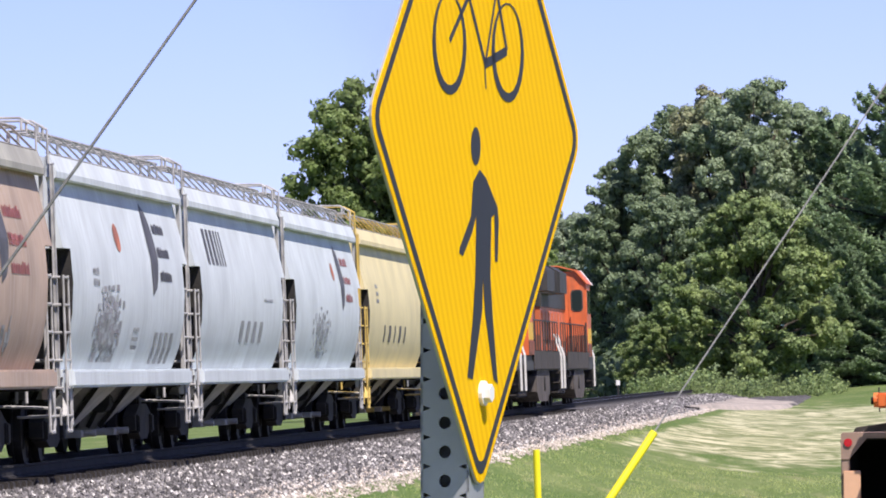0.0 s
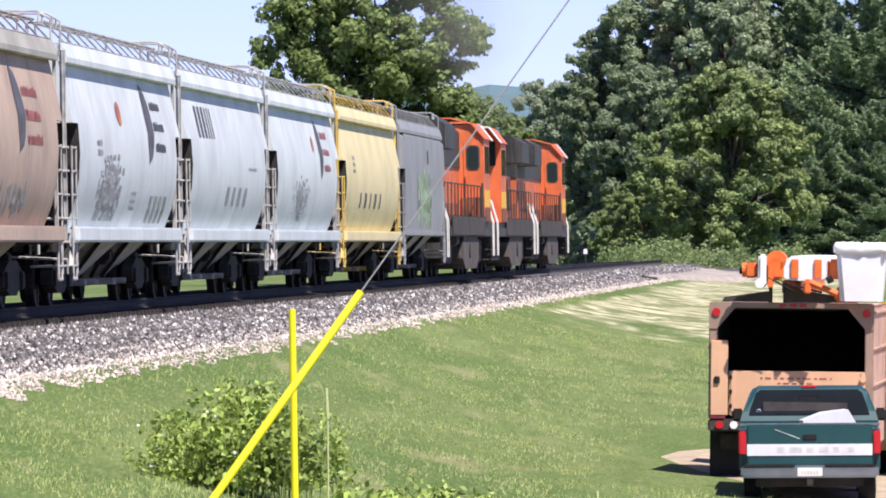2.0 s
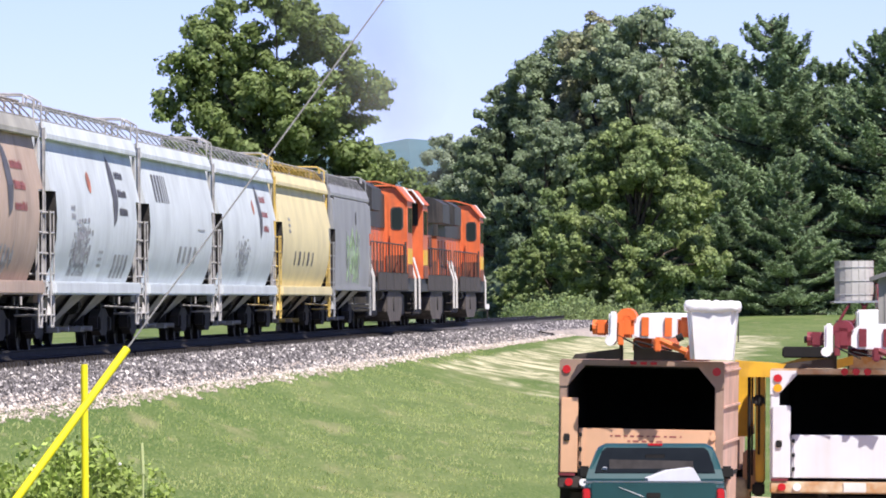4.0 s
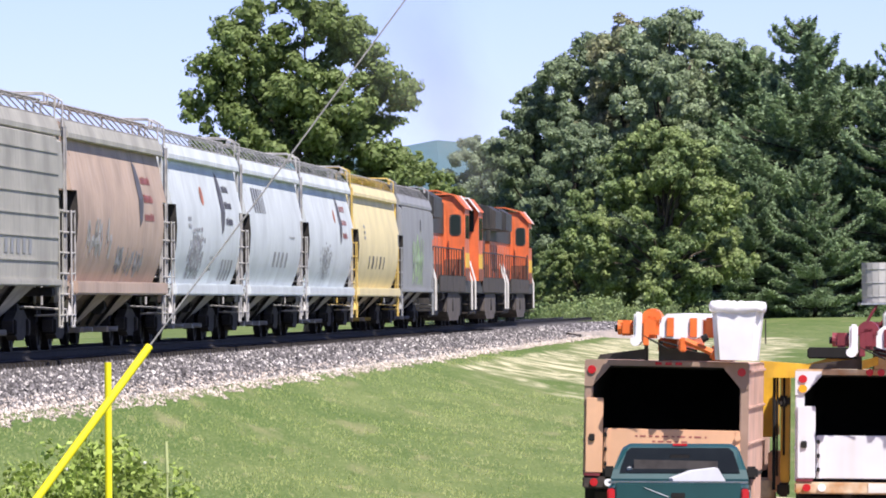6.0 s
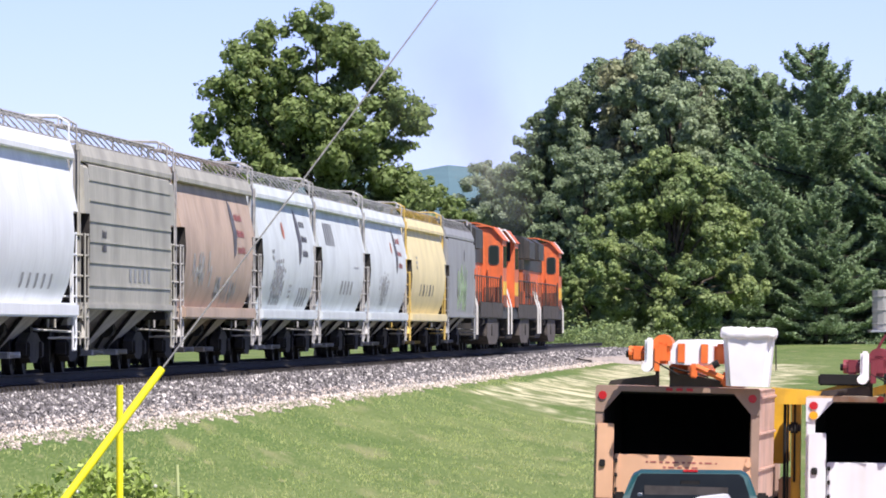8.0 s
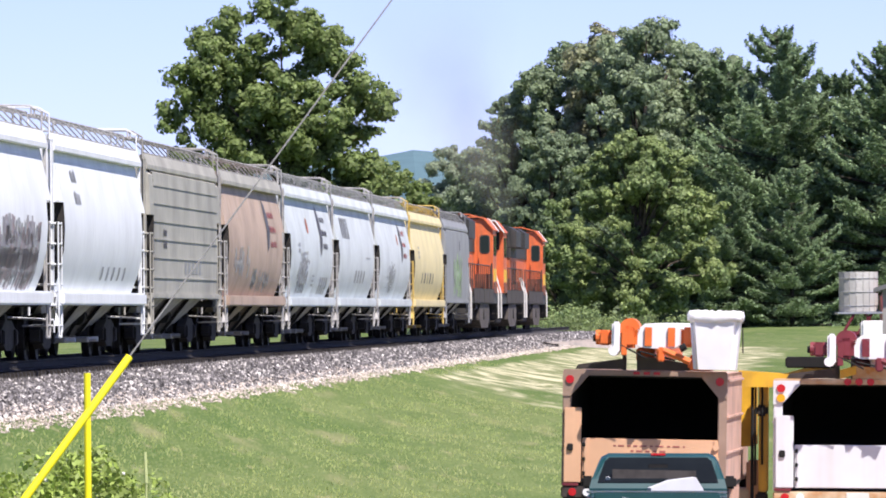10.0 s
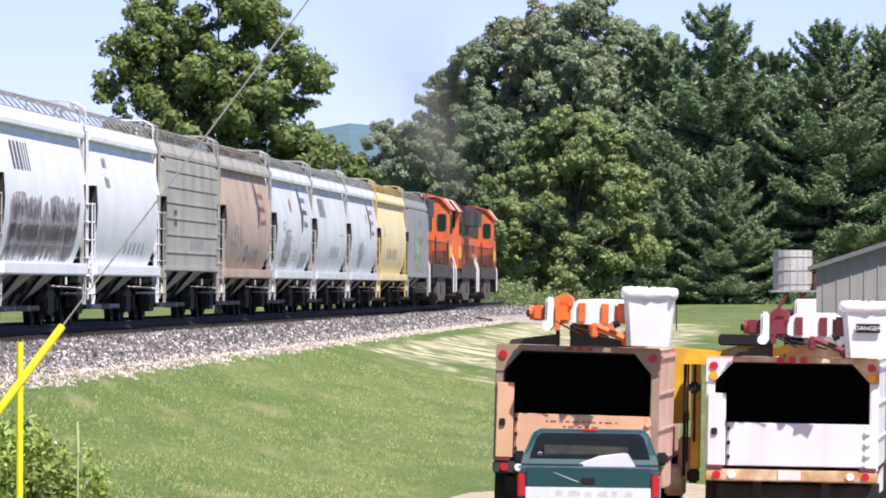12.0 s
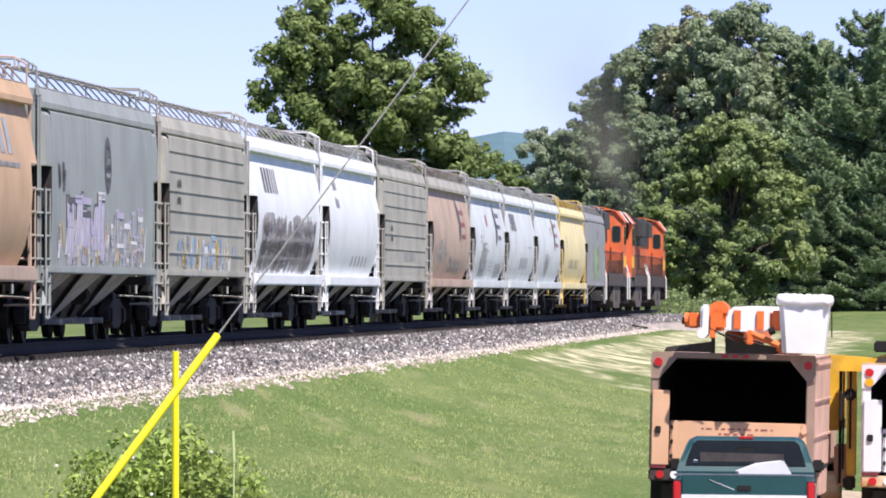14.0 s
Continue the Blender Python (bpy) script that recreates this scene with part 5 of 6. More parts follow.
def weed_patch(name, label, x, y, w, h, n, seed, blossoms=0):
    rng = np.random.default_rng(seed)
    z = ground_z(x, y)
    t = thing(name, label, "weeds", at=pose(x, y, z))
    cs, rs = [], []
    bm = B()
    for i in range(n):
        p = np.array([rng.normal() * w * 0.24, rng.normal() * 0.5, 0])
        top = h * (0.45 + 0.55 * rng.random()) * math.exp(-(p[0] / (w * 0.6)) ** 2)
        rod(bm, (p[0], p[1], -0.05), (p[0] + rng.normal() * 0.06, p[1], top), 0.006, 4, 0.003, caps=False)
        for k in range(5):
            cs.append(p + np.array([rng.normal() * 0.08, rng.normal() * 0.08, top * (0.25 + 0.75 * k / 4)]))
            rs.append(0.09 + 0.06 * rng.random())
    tagged(part("stem", bm, "weed", t), kind="stuff")
    o = new("foliage", leaf_mesh("foliage", cs, rs, 1200, 0.042, rng, "weed", 0.9))
    o.parent = t
    if blossoms:
        bm = B()
        for i in range(blossoms):
            p = (rng.normal() * w * 0.3, rng.normal() * 0.4 - 0.3, h * (0.2 + 0.6 * rng.random()))
            g = bmesh.ops.create_icosphere(bm, subdivisions=1, radius=0.022)
            bmesh.ops.transform(bm, matrix=Matrix.Translation(p), verts=g["verts"])
        part("blossom", bm, "flower", t)
    return t


def stalk(x, y, h):
    t = thing("weed_stalk", "tall pale green mullein stalk in the lawn", "weed", "weed stalks", pose(x, y, ground_z(x, y)))
    bm = B()
    rod(bm, (0, 0, -0.05), (0.01, 0, h * 0.8), 0.008, 6, 0.009, caps=False)
    rod(bm, (0.01, 0, h * 0.8), (0.0, 0, h), 0.016, 6, 0.014)
    part("stem", bm, "stalk", t)


# ---- sign, guy wires and small roadside things ----
def make_roadside():
    n = Vector((0.9545, -0.298, 0))
    side = Vector((0.298, 0.9545, 0))          # across the plate, seen from its front: to the right
    sign = thing("warning_sign", "yellow diamond trail crossing warning sign on a perforated steel post", "road sign")
    rot = Matrix((side, Vector((0, 0, 1)), n)).transposed().to_4x4()      # local x across, y up, z out of the face
    base = Matrix.Translation(Vector((-2.839, 6.0, 1.124))) @ pose(0, 0, 0, 0, 1.9, 0) @ rot
    hd = 0.322
    ang = [k * math.pi / 2 for k in range(4)]

    def diamond(r, c):
        pts = []
        for a in ang:
            cen = Vector((math.cos(a), math.sin(a))) * (r - c * math.sqrt(2))
            for d in (-45, -22, 0, 22, 45):
                pts.append(cen + Vector((math.cos(a + radians(d)), math.sin(a + radians(d)))) * c)
        return pts

    def slab(name, pts, z0, z1, material, inner=None):
        bm = B()
        prism(bm, [tuple(p) for p in pts], "z", z0, z1)
        bmesh.ops.transform(bm, matrix=base, verts=bm.verts[:])
        return part(name, bm, material, sign)
    slab("plate", diamond(hd, 0.024), -0.002, 0.0, "galv")
    slab("sheeting", diamond(hd - 0.0015, 0.024), 0.0, 0.0006, "signyellow")
    # black border
    bm = B()
    a, b = diamond(hd - 0.011, 0.020), diamond(hd - 0.0235, 0.016)
    va = [bm.verts.new((*p, 0.0010)) for p in a]
    vb = [bm.verts.new((*p, 0.0010)) for p in b]
    for i in range(len(va)):
        j = (i + 1) % len(va)
        bm.faces.new((va[i], va[j], vb[j], vb[i]))
    bmesh.ops.transform(bm, matrix=base, verts=bm.verts[:])
    part("border", bm, "signblack", sign)
    # walking figure symbol, plain shapes
    z = 0.0011
    kind_of = ["black walking figure symbol"]

    def ink(bm):
        bmesh.ops.transform(bm, matrix=base, verts=bm.verts[:])
        part("symbol", bm, "signblack", sign, kind_of[0])

    def poly(pts):
        bm = B()
        bm.faces.new([bm.verts.new((p[0], p[1], z)) for p in pts])
        ink(bm)

    def P(px, py):
        """Symbol point from picture offsets: across and up in metres."""
        return ((px - 848) * 0.000482 / 0.2985, (211 - py) * 0.0004815)
    poly([P(839 + 9 * math.cos(t), 244 + 35 * math.sin(t)) for t in [k * math.pi / 8 for k in range(16)]])
    poly([P(*p) for p in ((846, 286), (858, 300), (880, 352), (882, 380), (880, 452), (875, 452), (874, 365), (868, 372), (866, 480), (857, 480), (838, 480), (840, 370), (832, 402), (815, 445), (808, 440), (809, 430), (830, 372), (834, 310))])
    poly([P(*p) for p in ((838, 480), (852, 480), (851, 540), (833, 668), (823, 664), (833, 560))])
    poly([P(*p) for p in ((852, 480), (866, 480), (871, 560), (880, 676), (872, 668), (856, 545))])
    # bicycle symbol
    kind_of[0] = "black bicycle symbol"
    for wx in (791, 900):
        bm = B()
        n1 = 22
        o = [P(wx + 31 * math.cos(t), 65 + 92 * math.sin(t)) for t in [k * 2 * math.pi / n1 for k in range(n1)]]
        q = [P(wx + 25 * math.cos(t), 58 + 82 * math.sin(t)) for t in [k * 2 * math.pi / n1 for k in range(n1)]]
        vo, vq = [bm.verts.new((*p, z)) for p in o], [bm.verts.new((*p, z)) for p in q]
        for i in range(n1):
            j = (i + 1) % n1
            bm.faces.new((vo[i], vo[j], vq[j], vq[i]))
        ink(bm)
    for a1, b1, w1 in (((857, 92), (898, 62), 7), ((857, 92), (832, -5), 5), ((898, 62), (880, -40), 5), ((857, 92), (876, -30), 4), ((791, 60), (832, -40), 5), ((856, 92), (858, 138), 3), ((832, -30), (880, -40), 5), ((832, -5), (815, -80), 4)):
        p0, p1 = Vector(P(*a1)), Vector(P(*b1))
        d = (p1 - p0).normalized()
        nn = Vector((-d.y, d.x)) * 0.0024 * w1 / 4
        poly([p0 + nn, p1 + nn, p1 - nn, p0 - nn])
    # bolts and post
    for yy in (-0.232, 0.232):
        bm = B()
        rod(bm, (0.004, yy, 0.0), (0.004, yy, 0.004), 0.011, 16)
        rod(bm, (0.004, yy, 0.004), (0.004, yy, 0.010), 0.008, 6)
        bmesh.ops.transform(bm, matrix=base, verts=bm.verts[:])
        part("bolt", bm, "boomwhite", sign)
    post = B()
    w = 0.0445
    z0, z1 = -2.15, 0.36
    t = 0.0025
    for pts in ([(-w / 2, -w), (w / 2, -w), (w / 2, -w + t), (-w / 2, -w + t)], [(-w / 2, -t), (w / 2, -t), (w / 2, 0), (-w / 2, 0)],
                [(w / 2 - t, -w), (w / 2, -w), (w / 2, 0), (w / 2 - t, 0)]):
        prism(post, [(p[0], p[1]) for p in pts], "z", z0, z1)
    # the near wall is pierced: strips either side of the holes and webs between them
    x = -w / 2
    zc = z0
    rh = 0.0056
    yc = -w / 2
    while zc < z1 - 0.02:
        cz = zc + 0.0127
        ring = [post.verts.new((x, yc + rh * math.cos(a), cz + rh * math.sin(a))) for a in [2 * math.pi * i / 16 for i in range(16)]]
        sq = []
        for i in range(16):
            a = 2 * math.pi * i / 16
            c, s = math.cos(a), math.sin(a)
            m = max(abs(c) / (w / 2), abs(s) / 0.0127)
            sq.append(post.verts.new((x, yc + c / m, cz + s / m)))
        inn = [post.verts.new((x + t, v.co.y, v.co.z)) for v in ring]
        for i in range(16):
            j = (i + 1) % 16
            post.faces.new((ring[i], ring[j], sq[j], sq[i]))
            post.faces.new((ring[i], inn[i], inn[j], ring[j]))
        zc += 0.0254
    # local: x across the plate, y behind it, z up
    pm = Matrix.Translation(Vector((-2.839, 6.0, 1.124)) - n * 0.003) @ pose(0, 0, 0, 0, 1.9, 0) @ Matrix((side, n, Vector((0, 0, 1)))).transposed().to_4x4()
    bmesh.ops.transform(post, matrix=pm, verts=post.verts[:])
    part("post", post, "galv", sign, "grey perforated square steel post")
    # guarded guy wire
    g = thing("guy_wire", "steel guy wire with a yellow plastic guard in the lawn", "guy wire", "guy wires")
    top = Vector((-1.43, 44.7, 0.53))
    d = Vector((0.735, 0.46, 1.0)).normalized()
    bm = B()
    rod(bm, top - d * 2.9, top + d * 26, 0.006, 6)
    part("wire", bm, "cable", g)
    bm = B()
    rod(bm, top - d * 2.45, top, 0.026, 12)
    part("guard", bm, "guard", g, "bright yellow plastic tube guard")
    g = thing("guy_wire", "bare steel guy wire rising steeply past the road sign", "guy wire", "guy wires")
    c = Vector((-3.353, 14.6, 1.71))
    d = Vector((0.763, 0.0, 1.0)).normalized()
    bm = B()
    rod(bm, c - d * 3.4, c + d * 6, 0.0034, 6)
    part("wire", bm, "cable", g)
    g = thing("marker_post", "upright yellow plastic marker tube in the lawn", "marker post")
    bm = B()
    zz = ground_z(-2.04, 53.7)
    rod(bm, (-2.04, 53.7, zz - 0.1), (-2.04, 53.7, 0.355), 0.027, 12)
    part("tube", bm, "guard", g)
    # metal cabinet beside the sign
    cb = thing("utility_cabinet", "pale grey metal utility cabinet beside the road sign", "utility cabinet")
    bm = B()
    zz = ground_z(-3.2, 8.9)
    box(bm, -3.72, -2.86, 8.7, 9.3, zz, 0.67, 0.01)
    part("body", bm, "galv", cb)
    bm = B()
    prism(bm, [(8.66, 0.67), (8.66, 0.695), (9.0, 0.74), (9.36, 0.695), (9.36, 0.67)], "x", -3.75, -2.83)
    part("lid", bm, "galv", cb)
    # weeds
    weed_patch("weed_clump", "leafy green weed clump growing in the lawn", -3.0, 75.0, 2.15, 1.22, 120, 5, 14)
    weed_patch("weed_clump", "low leafy weeds along the lawn's lower edge", -1.2, 68.0, 2.4, 0.62, 55, 6, 16)
    stalk(-1.97, 66.0, 1.46)
    stalk(0.55, 66.0, 0.75)
    stalk(0.75, 67.0, 0.5)
    # small white trackside marker
    mk = thing("track_marker", "small white trackside marker plate on a post", "marker sign")
    x, y = 6.9, 352.0
    bm = B()
    rod(bm, (x, y, -0.6), (x, y, 0.6), 0.05, 6)
    part("post", bm, "under", mk)
    bm = B()
    box(bm, x - 0.10, x + 0.10, y - 0.06, y - 0.03, 0.38, 0.64, 0.01)
    part("plate", bm, "cream", mk)


# ---- trucks ----
def wheel_parts(parent, x, y, r, w):
    bm = B()
    rod(bm, (x - w / 2, y, r), (x + w / 2, y, r), r, 24)
    t = part("wheel", bm, "tyre", parent)
    bm = B()
    rod(bm, (x - w / 2 - 0.01, y, r), (x + w / 2 + 0.01, y, r), r * 0.55, 16)
    part("rim", bm, "galv", t)


def chip_truck(label, frame_mat, gate_mat, side_mat, at, amber=False, door=True, post_mat=None):
    """A tree-work truck with an open-backed chip box; its rear at y = 0, heading +Y."""
    t = thing("chip_truck", label, "truck", "parked tree-work trucks", at)
    hw, zb, zt, ln = 1.13, 0.98, 2.52, 3.7
    for s in (-1, 1):
        bm = B()
        box(bm, min(s * hw, s * (hw - 0.05)), max(s * hw, s * (hw - 0.05)), 0.06, ln, zb, zt, 0.01)
        for k in range(3):
            box(bm, min(s * hw, s * (hw + 0.03)), max(s * hw, s * (hw + 0.03)), 0.1, ln - 0.02, zb + 0.42 + 0.5 * k, zb + 0.46 + 0.5 * k, 0.008)
        part("side_panel", bm, side_mat, t)
        bm = B()
        box(bm, min(s * hw, s * (hw - 0.10)) - 0.01, max(s * hw, s * (hw - 0.10)) + 0.01, -0.02, 0.08, zb - 0.05, zt + 0.02, 0.012)
        part("corner_post", bm, post_mat or frame_mat, t)
        bm = B()
        prism(bm, [(s * (hw + 0.01), zt), (s * (hw - 0.34), zt), (s * (hw - 0.34), zt - 0.06), (s * (hw - 0.10), zt - 0.34), (s * (hw + 0.01), zt - 0.34)], "y", -0.035, 0.05)
        gus = part("gusset", bm, frame_mat if not amber or s > 0 else "truckwhite", t)
        bm = B()
        rod(bm, (s * (hw - 0.09), -0.055, zt - 0.11), (s * (hw - 0.09), -0.03, zt - 0.11), 0.058, 16)
        part("tail_lamp", bm, "red", gus, "round red lamp")
        if amber:
            bm = B()
            rod(bm, (s * (hw - 0.09), -0.055, zt - 0.25), (s * (hw - 0.09), -0.03, zt - 0.25), 0.058, 16)
            part("tail_lamp", bm, "amber", gus, "round amber lamp")
    bm = B()
    box(bm, -hw, hw, 0.06, ln, zt - 0.05, zt, 0.01)
    part("roof", bm, side_mat if not amber else "rust", t)
    # sloping roof plates with a notch between them for the boom
    for pts in ([(-hw + 0.16, zt + 0.035), (-0.30, zt + 0.035), (-0.30, zt + 0.19), (-hw + 0.20, zt + 0.10)], [(-0.10, zt + 0.035), (hw - 0.22, zt + 0.035), (hw - 0.26, zt + 0.08), (0.12, zt + 0.20), (-0.10, zt + 0.22)]):
        bm = B()
        prism(bm, pts, "y", -0.02, 0.55)
        part("roof_plate", bm, "roofdark" if not amber or pts[0][0] < -0.5 else "rust", t)
    for x in (-0.32, -0.12):
        bm = B()
        box(bm, x, x + 0.05, 0.0, 0.10, zt, zt + 0.30, 0.006)
        part("boom_rest", bm, "roofdark", t)
    bm = B()
    box(bm, -hw, hw, -0.03, 0.07, zt - 0.05, zt + 0.03, 0.01)
    part("header", bm, frame_mat, t)
    for i in range(3):
        bm = B()
        if amber:
            rod(bm, (-0.16 + 0.15 * i, -0.055, zt - 0.01), (-0.16 + 0.15 * i, -0.03, zt - 0.01), 0.05, 14)
        else:
            box(bm, -0.16 + 0.14 * i, -0.07 + 0.14 * i, -0.05, -0.03, zt - 0.03, zt + 0.01, 0.004)
        part("clearance_lamp", bm, "red", t)
    # floor, walls and ceiling near-black: the open box's shade put into colour
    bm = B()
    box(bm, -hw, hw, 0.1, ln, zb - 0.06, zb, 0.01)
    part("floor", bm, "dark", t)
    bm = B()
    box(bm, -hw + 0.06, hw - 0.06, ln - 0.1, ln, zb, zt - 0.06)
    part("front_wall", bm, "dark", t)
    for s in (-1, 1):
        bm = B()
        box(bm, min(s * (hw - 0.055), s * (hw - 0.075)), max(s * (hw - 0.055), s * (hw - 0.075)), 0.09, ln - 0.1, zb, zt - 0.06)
        part("lining", bm, "dark", t, "inside of the chip box, its shade put into near-black sheets")
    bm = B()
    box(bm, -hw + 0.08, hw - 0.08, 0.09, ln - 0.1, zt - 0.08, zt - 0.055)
    part("lining", bm, "dark", t, "inside of the chip box, its shade put into near-black sheets")
    bm = B()
    gate0 = -hw + (0.27 if door else 0.12)
    box(bm, gate0, hw - 0.10, -0.03, 0.05, zb, 1.60, 0.012)
    for s in (gate0 + 0.03, hw - 0.16):
        box(bm, s, s + 0.05, -0.045, -0.03, zb, 1.60, 0.005)
    gate = part("tailgate", bm, gate_mat, t)
    bm = B()
    for zz, ws in ((1.49, [0.04, 0.10, 0.06, 0.07, 0.11, 0.05, 0.14, 0.05, 0.12, 0.03]), (1.42, [0.05, 0.10, 0.08, 0.07, 0.1])):
        x = -0.42 if len(ws) > 6 else -0.18
        for w in ws:
            box(bm, x, x + w * 0.8, -0.034, -0.029, zz, zz + 0.022)
            x += w + 0.025
    if not amber:
        tagged(part("lettering", bm, "inkred", gate, "unreadable dull red lettering"), kind="stuff")
    else:
        bm.free()
    for k in range(4):
        bm = B()
        rod(bm, (hw - 0.13, -0.07, 1.02 + 0.16 * k), (hw - 0.13, -0.03, 1.02 + 0.16 * k), 0.045, 10)
        part("hinge_boss", bm, gate_mat, gate)
    for k in range(3):
        bm = B()
        box(bm, gate0 + 0.01, gate0 + 0.05, -0.075, -0.03, 1.08 + 0.2 * k, 1.14 + 0.2 * k, 0.008)
        part("catch", bm, "dark", gate)
    if door:
        bm = B()
        box(bm, -hw + 0.02, -hw + 0.26, -0.06, -0.02, zb, 2.02, 0.01)
        dr = part("side_door", bm, gate_mat, t)
        bm = B()
        box(bm, -hw + 0.07, -hw + 0.15, -0.09, -0.06, 1.42, 1.52, 0.01)
        part("latch", bm, "dark", dr)
    bm = B()
    box(bm, -hw - 0.01, hw + 0.01, -0.06, 0.06, zb - 0.22, zb - 0.05, 0.02)
    part("bumper", bm, "rust" if amber else "roofdark", t)
    for s in (-1, 1):
        for k in range(2):
            bm = B()
            x = s * (0.98 - 0.2 * k)
            rod(bm, (x, -0.085, zb - 0.13), (x, -0.055, zb - 0.13), 0.055, 14)
            part("tail_lamp", bm, "red" if k == 0 else "boomwhite", t)
    for s in (-1, 1):
        bm = B()
        box(bm, s * (hw - 0.12) - 0.11, s * (hw - 0.12) + 0.11, -0.075, -0.058, zb - 0.045, zb - 0.005, 0.004)
        part("reflector", bm, "maroon", t, "dull red reflector strip")
    bm = B()
    box(bm, -0.17, 0.13, -0.08, -0.06, zb - 0.2, zb - 0.06, 0.005)
    part("number_plate", bm, "cream", t, "plain pale number plate")
    bm = B()
    for s in (-1, 1):
        box(bm, s * 0.45 - 0.06, s * 0.45 + 0.06, 0.1, 7.4, 0.55, 0.9, 0.01)
    box(bm, -1.0, 1.0, 0.3, 3.4, 0.50, 0.72, 0.02)
    part("chassis", bm, "under", t)
    for s in (-1, 1):
        bm = B()
        box(bm, s * 0.85 - 0.3, s * 0.85 + 0.3, 0.5, 0.53, 0.12, 0.75, 0.005)
        part("mud_flap", bm, "tyre", t)
        wheel_parts(t, s * 0.95, 1.4, 0.48, 0.28)
        wheel_parts(t, s * 0.66, 1.4, 0.48, 0.25)
        wheel_parts(t, s * 0.98, 6.4, 0.48, 0.28)
        bm = B()
        box(bm, min(s * 1.12, s * 0.75), max(s * 1.12, s * 0.75), 2.2, 3.6, 0.55, 0.95, 0.02)
        part("tool_box", bm, side_mat, t)
    bm = B()
    box(bm, -1.05, 1.05, 5.0, 6.6, 0.8, 2.35, 0.12)
    box(bm, -1.0, 1.0, 6.6, 7.9, 0.8, 1.55, 0.15)
    part("cab", bm, side_mat if not amber else "truckwhite", t)
    return t


def aerial_lift(label, mats, at, bucket_x, sign_text=False):
    """The folded boom of a lift, lying over the truck's roof, with its bucket."""
    arm, white, mech = mats
    t = thing("aerial_lift", label, "aerial lift", "folded lifts on the trucks", at)
    bm = B()
    box(bm, -0.16, 0.10, 0.4, 6.2, 0.06, 0.26, 0.02)
    box(bm, -0.14, 0.04, 0.30, 0.55, -0.1, 0.22, 0.02)
    part("lower_boom", bm, arm, t)
    back = pose(0, -0.48, 0)

    def boom_part(name, bm, material, parent, label=""):
        bmesh.ops.transform(bm, matrix=back, verts=bm.verts[:])
        return part(name, bm, material, parent, label)
    bm = B()
    rod(bm, (-0.66, 0.1, 0.40), (-0.40, 0.1, 0.40), 0.10, 14)
    box(bm, -0.62, -0.46, -0.02, 0.26, 0.29, 0.50, 0.03)
    el = boom_part("elbow", bm, arm, t)
    bm = B()
    rod(bm, (-0.70, 0.1, 0.39), (-0.66, 0.1, 0.39), 0.05, 10)
    boom_part("end_cap", bm, "dark", el)
    bm = B()
    box(bm, -0.43, -0.32, -0.12, 0.28, 0.18, 0.62, 0.03)
    rod(bm, (-0.40, -0.14, 0.22), (-0.40, 0.28, 0.22), 0.07, 12)
    boom_part("knuckle", bm, white, t)
    bm = B()
    rod(bm, (-0.19, 0.0, 0.53), (-0.19, 0.4, 0.53), 0.14, 16)
    box(bm, -0.29, -0.08, -0.05, 0.35, 0.26, 0.56, 0.05)
    box(bm, -0.30, -0.22, -0.09, -0.05, 0.16, 0.50, 0.01)
    boom_part("turret", bm, mech, t)
    bm = B()
    prism(bm, [(-0.08, 0.30), (-0.08, 0.52), (0.02, 0.60), (0.40, 0.60), (0.50, 0.54), (0.50, 0.30), (0.40, 0.26), (0.02, 0.26)], "y", 0.0, 4.2)
    boom_part("upper_boom", bm, white, t)
    for x in (0.02, 0.34):
        bm = B()
        box(bm, x, x + 0.10, -0.04, 0.0, 0.29, 0.55, 0.005)
        boom_part("boom_band", bm, arm, t)
    bm = B()
    box(bm, 0.50, 0.72, 0.30, 0.9, 0.28, 0.56, 0.04)
    rod(bm, (0.28, -0.05, 0.24), (0.66, -0.10, 0.08), 0.045, 8)
    box(bm, 0.60, 0.98, 0.3, 0.85, -0.03, 0.17, 0.03)
    box(bm, 0.20, 0.30, -0.10, 0.1, 0.08, 0.28, 0.02)
    boom_part("linkage", bm, arm, t)
    bm = B()
    rod(bm, (0.52, -0.16, 0.26), (0.60, -0.16, 0.30), 0.05, 10)
    rod(bm, (-0.05, -0.06, 0.22), (0.45, -0.06, 0.10), 0.012, 6)
    rod(bm, (-0.30, -0.08, 0.30), (0.05, -0.08, 0.12), 0.012, 6)
    boom_part("hose", bm, "dark", t)
    # bucket
    bm = B()
    a, b = bucket_x, bucket_x + 0.70
    z0, z1 = -0.02, 0.72
    vl = [bm.verts.new((x, y, z0)) for x, y in ((a + 0.06, -0.3), (b - 0.06, -0.3), (b - 0.06, 0.26), (a + 0.06, 0.26))]
    vh = [bm.verts.new((x, y, z1)) for x, y in ((a, -0.34), (b, -0.34), (b, 0.3), (a, 0.3))]
    bm.faces.new(vl[::-1])
    for i in range(4):
        j = (i + 1) % 4
        bm.faces.new((vl[i], vl[j], vh[j], vh[i]))
    bmesh.ops.bevel(bm, geom=[e for e in bm.edges if abs(e.verts[0].co.z - e.verts[1].co.z) > 0.3], offset=0.07, segments=3, affect="EDGES")
    bk = part("bucket", bm, "boomwhite", t, "white fibreglass bucket")
    # crumpled cover over the rim
    bm = B()
    n = 40
    rings = []
    r = random.Random(int(bucket_x * 100))
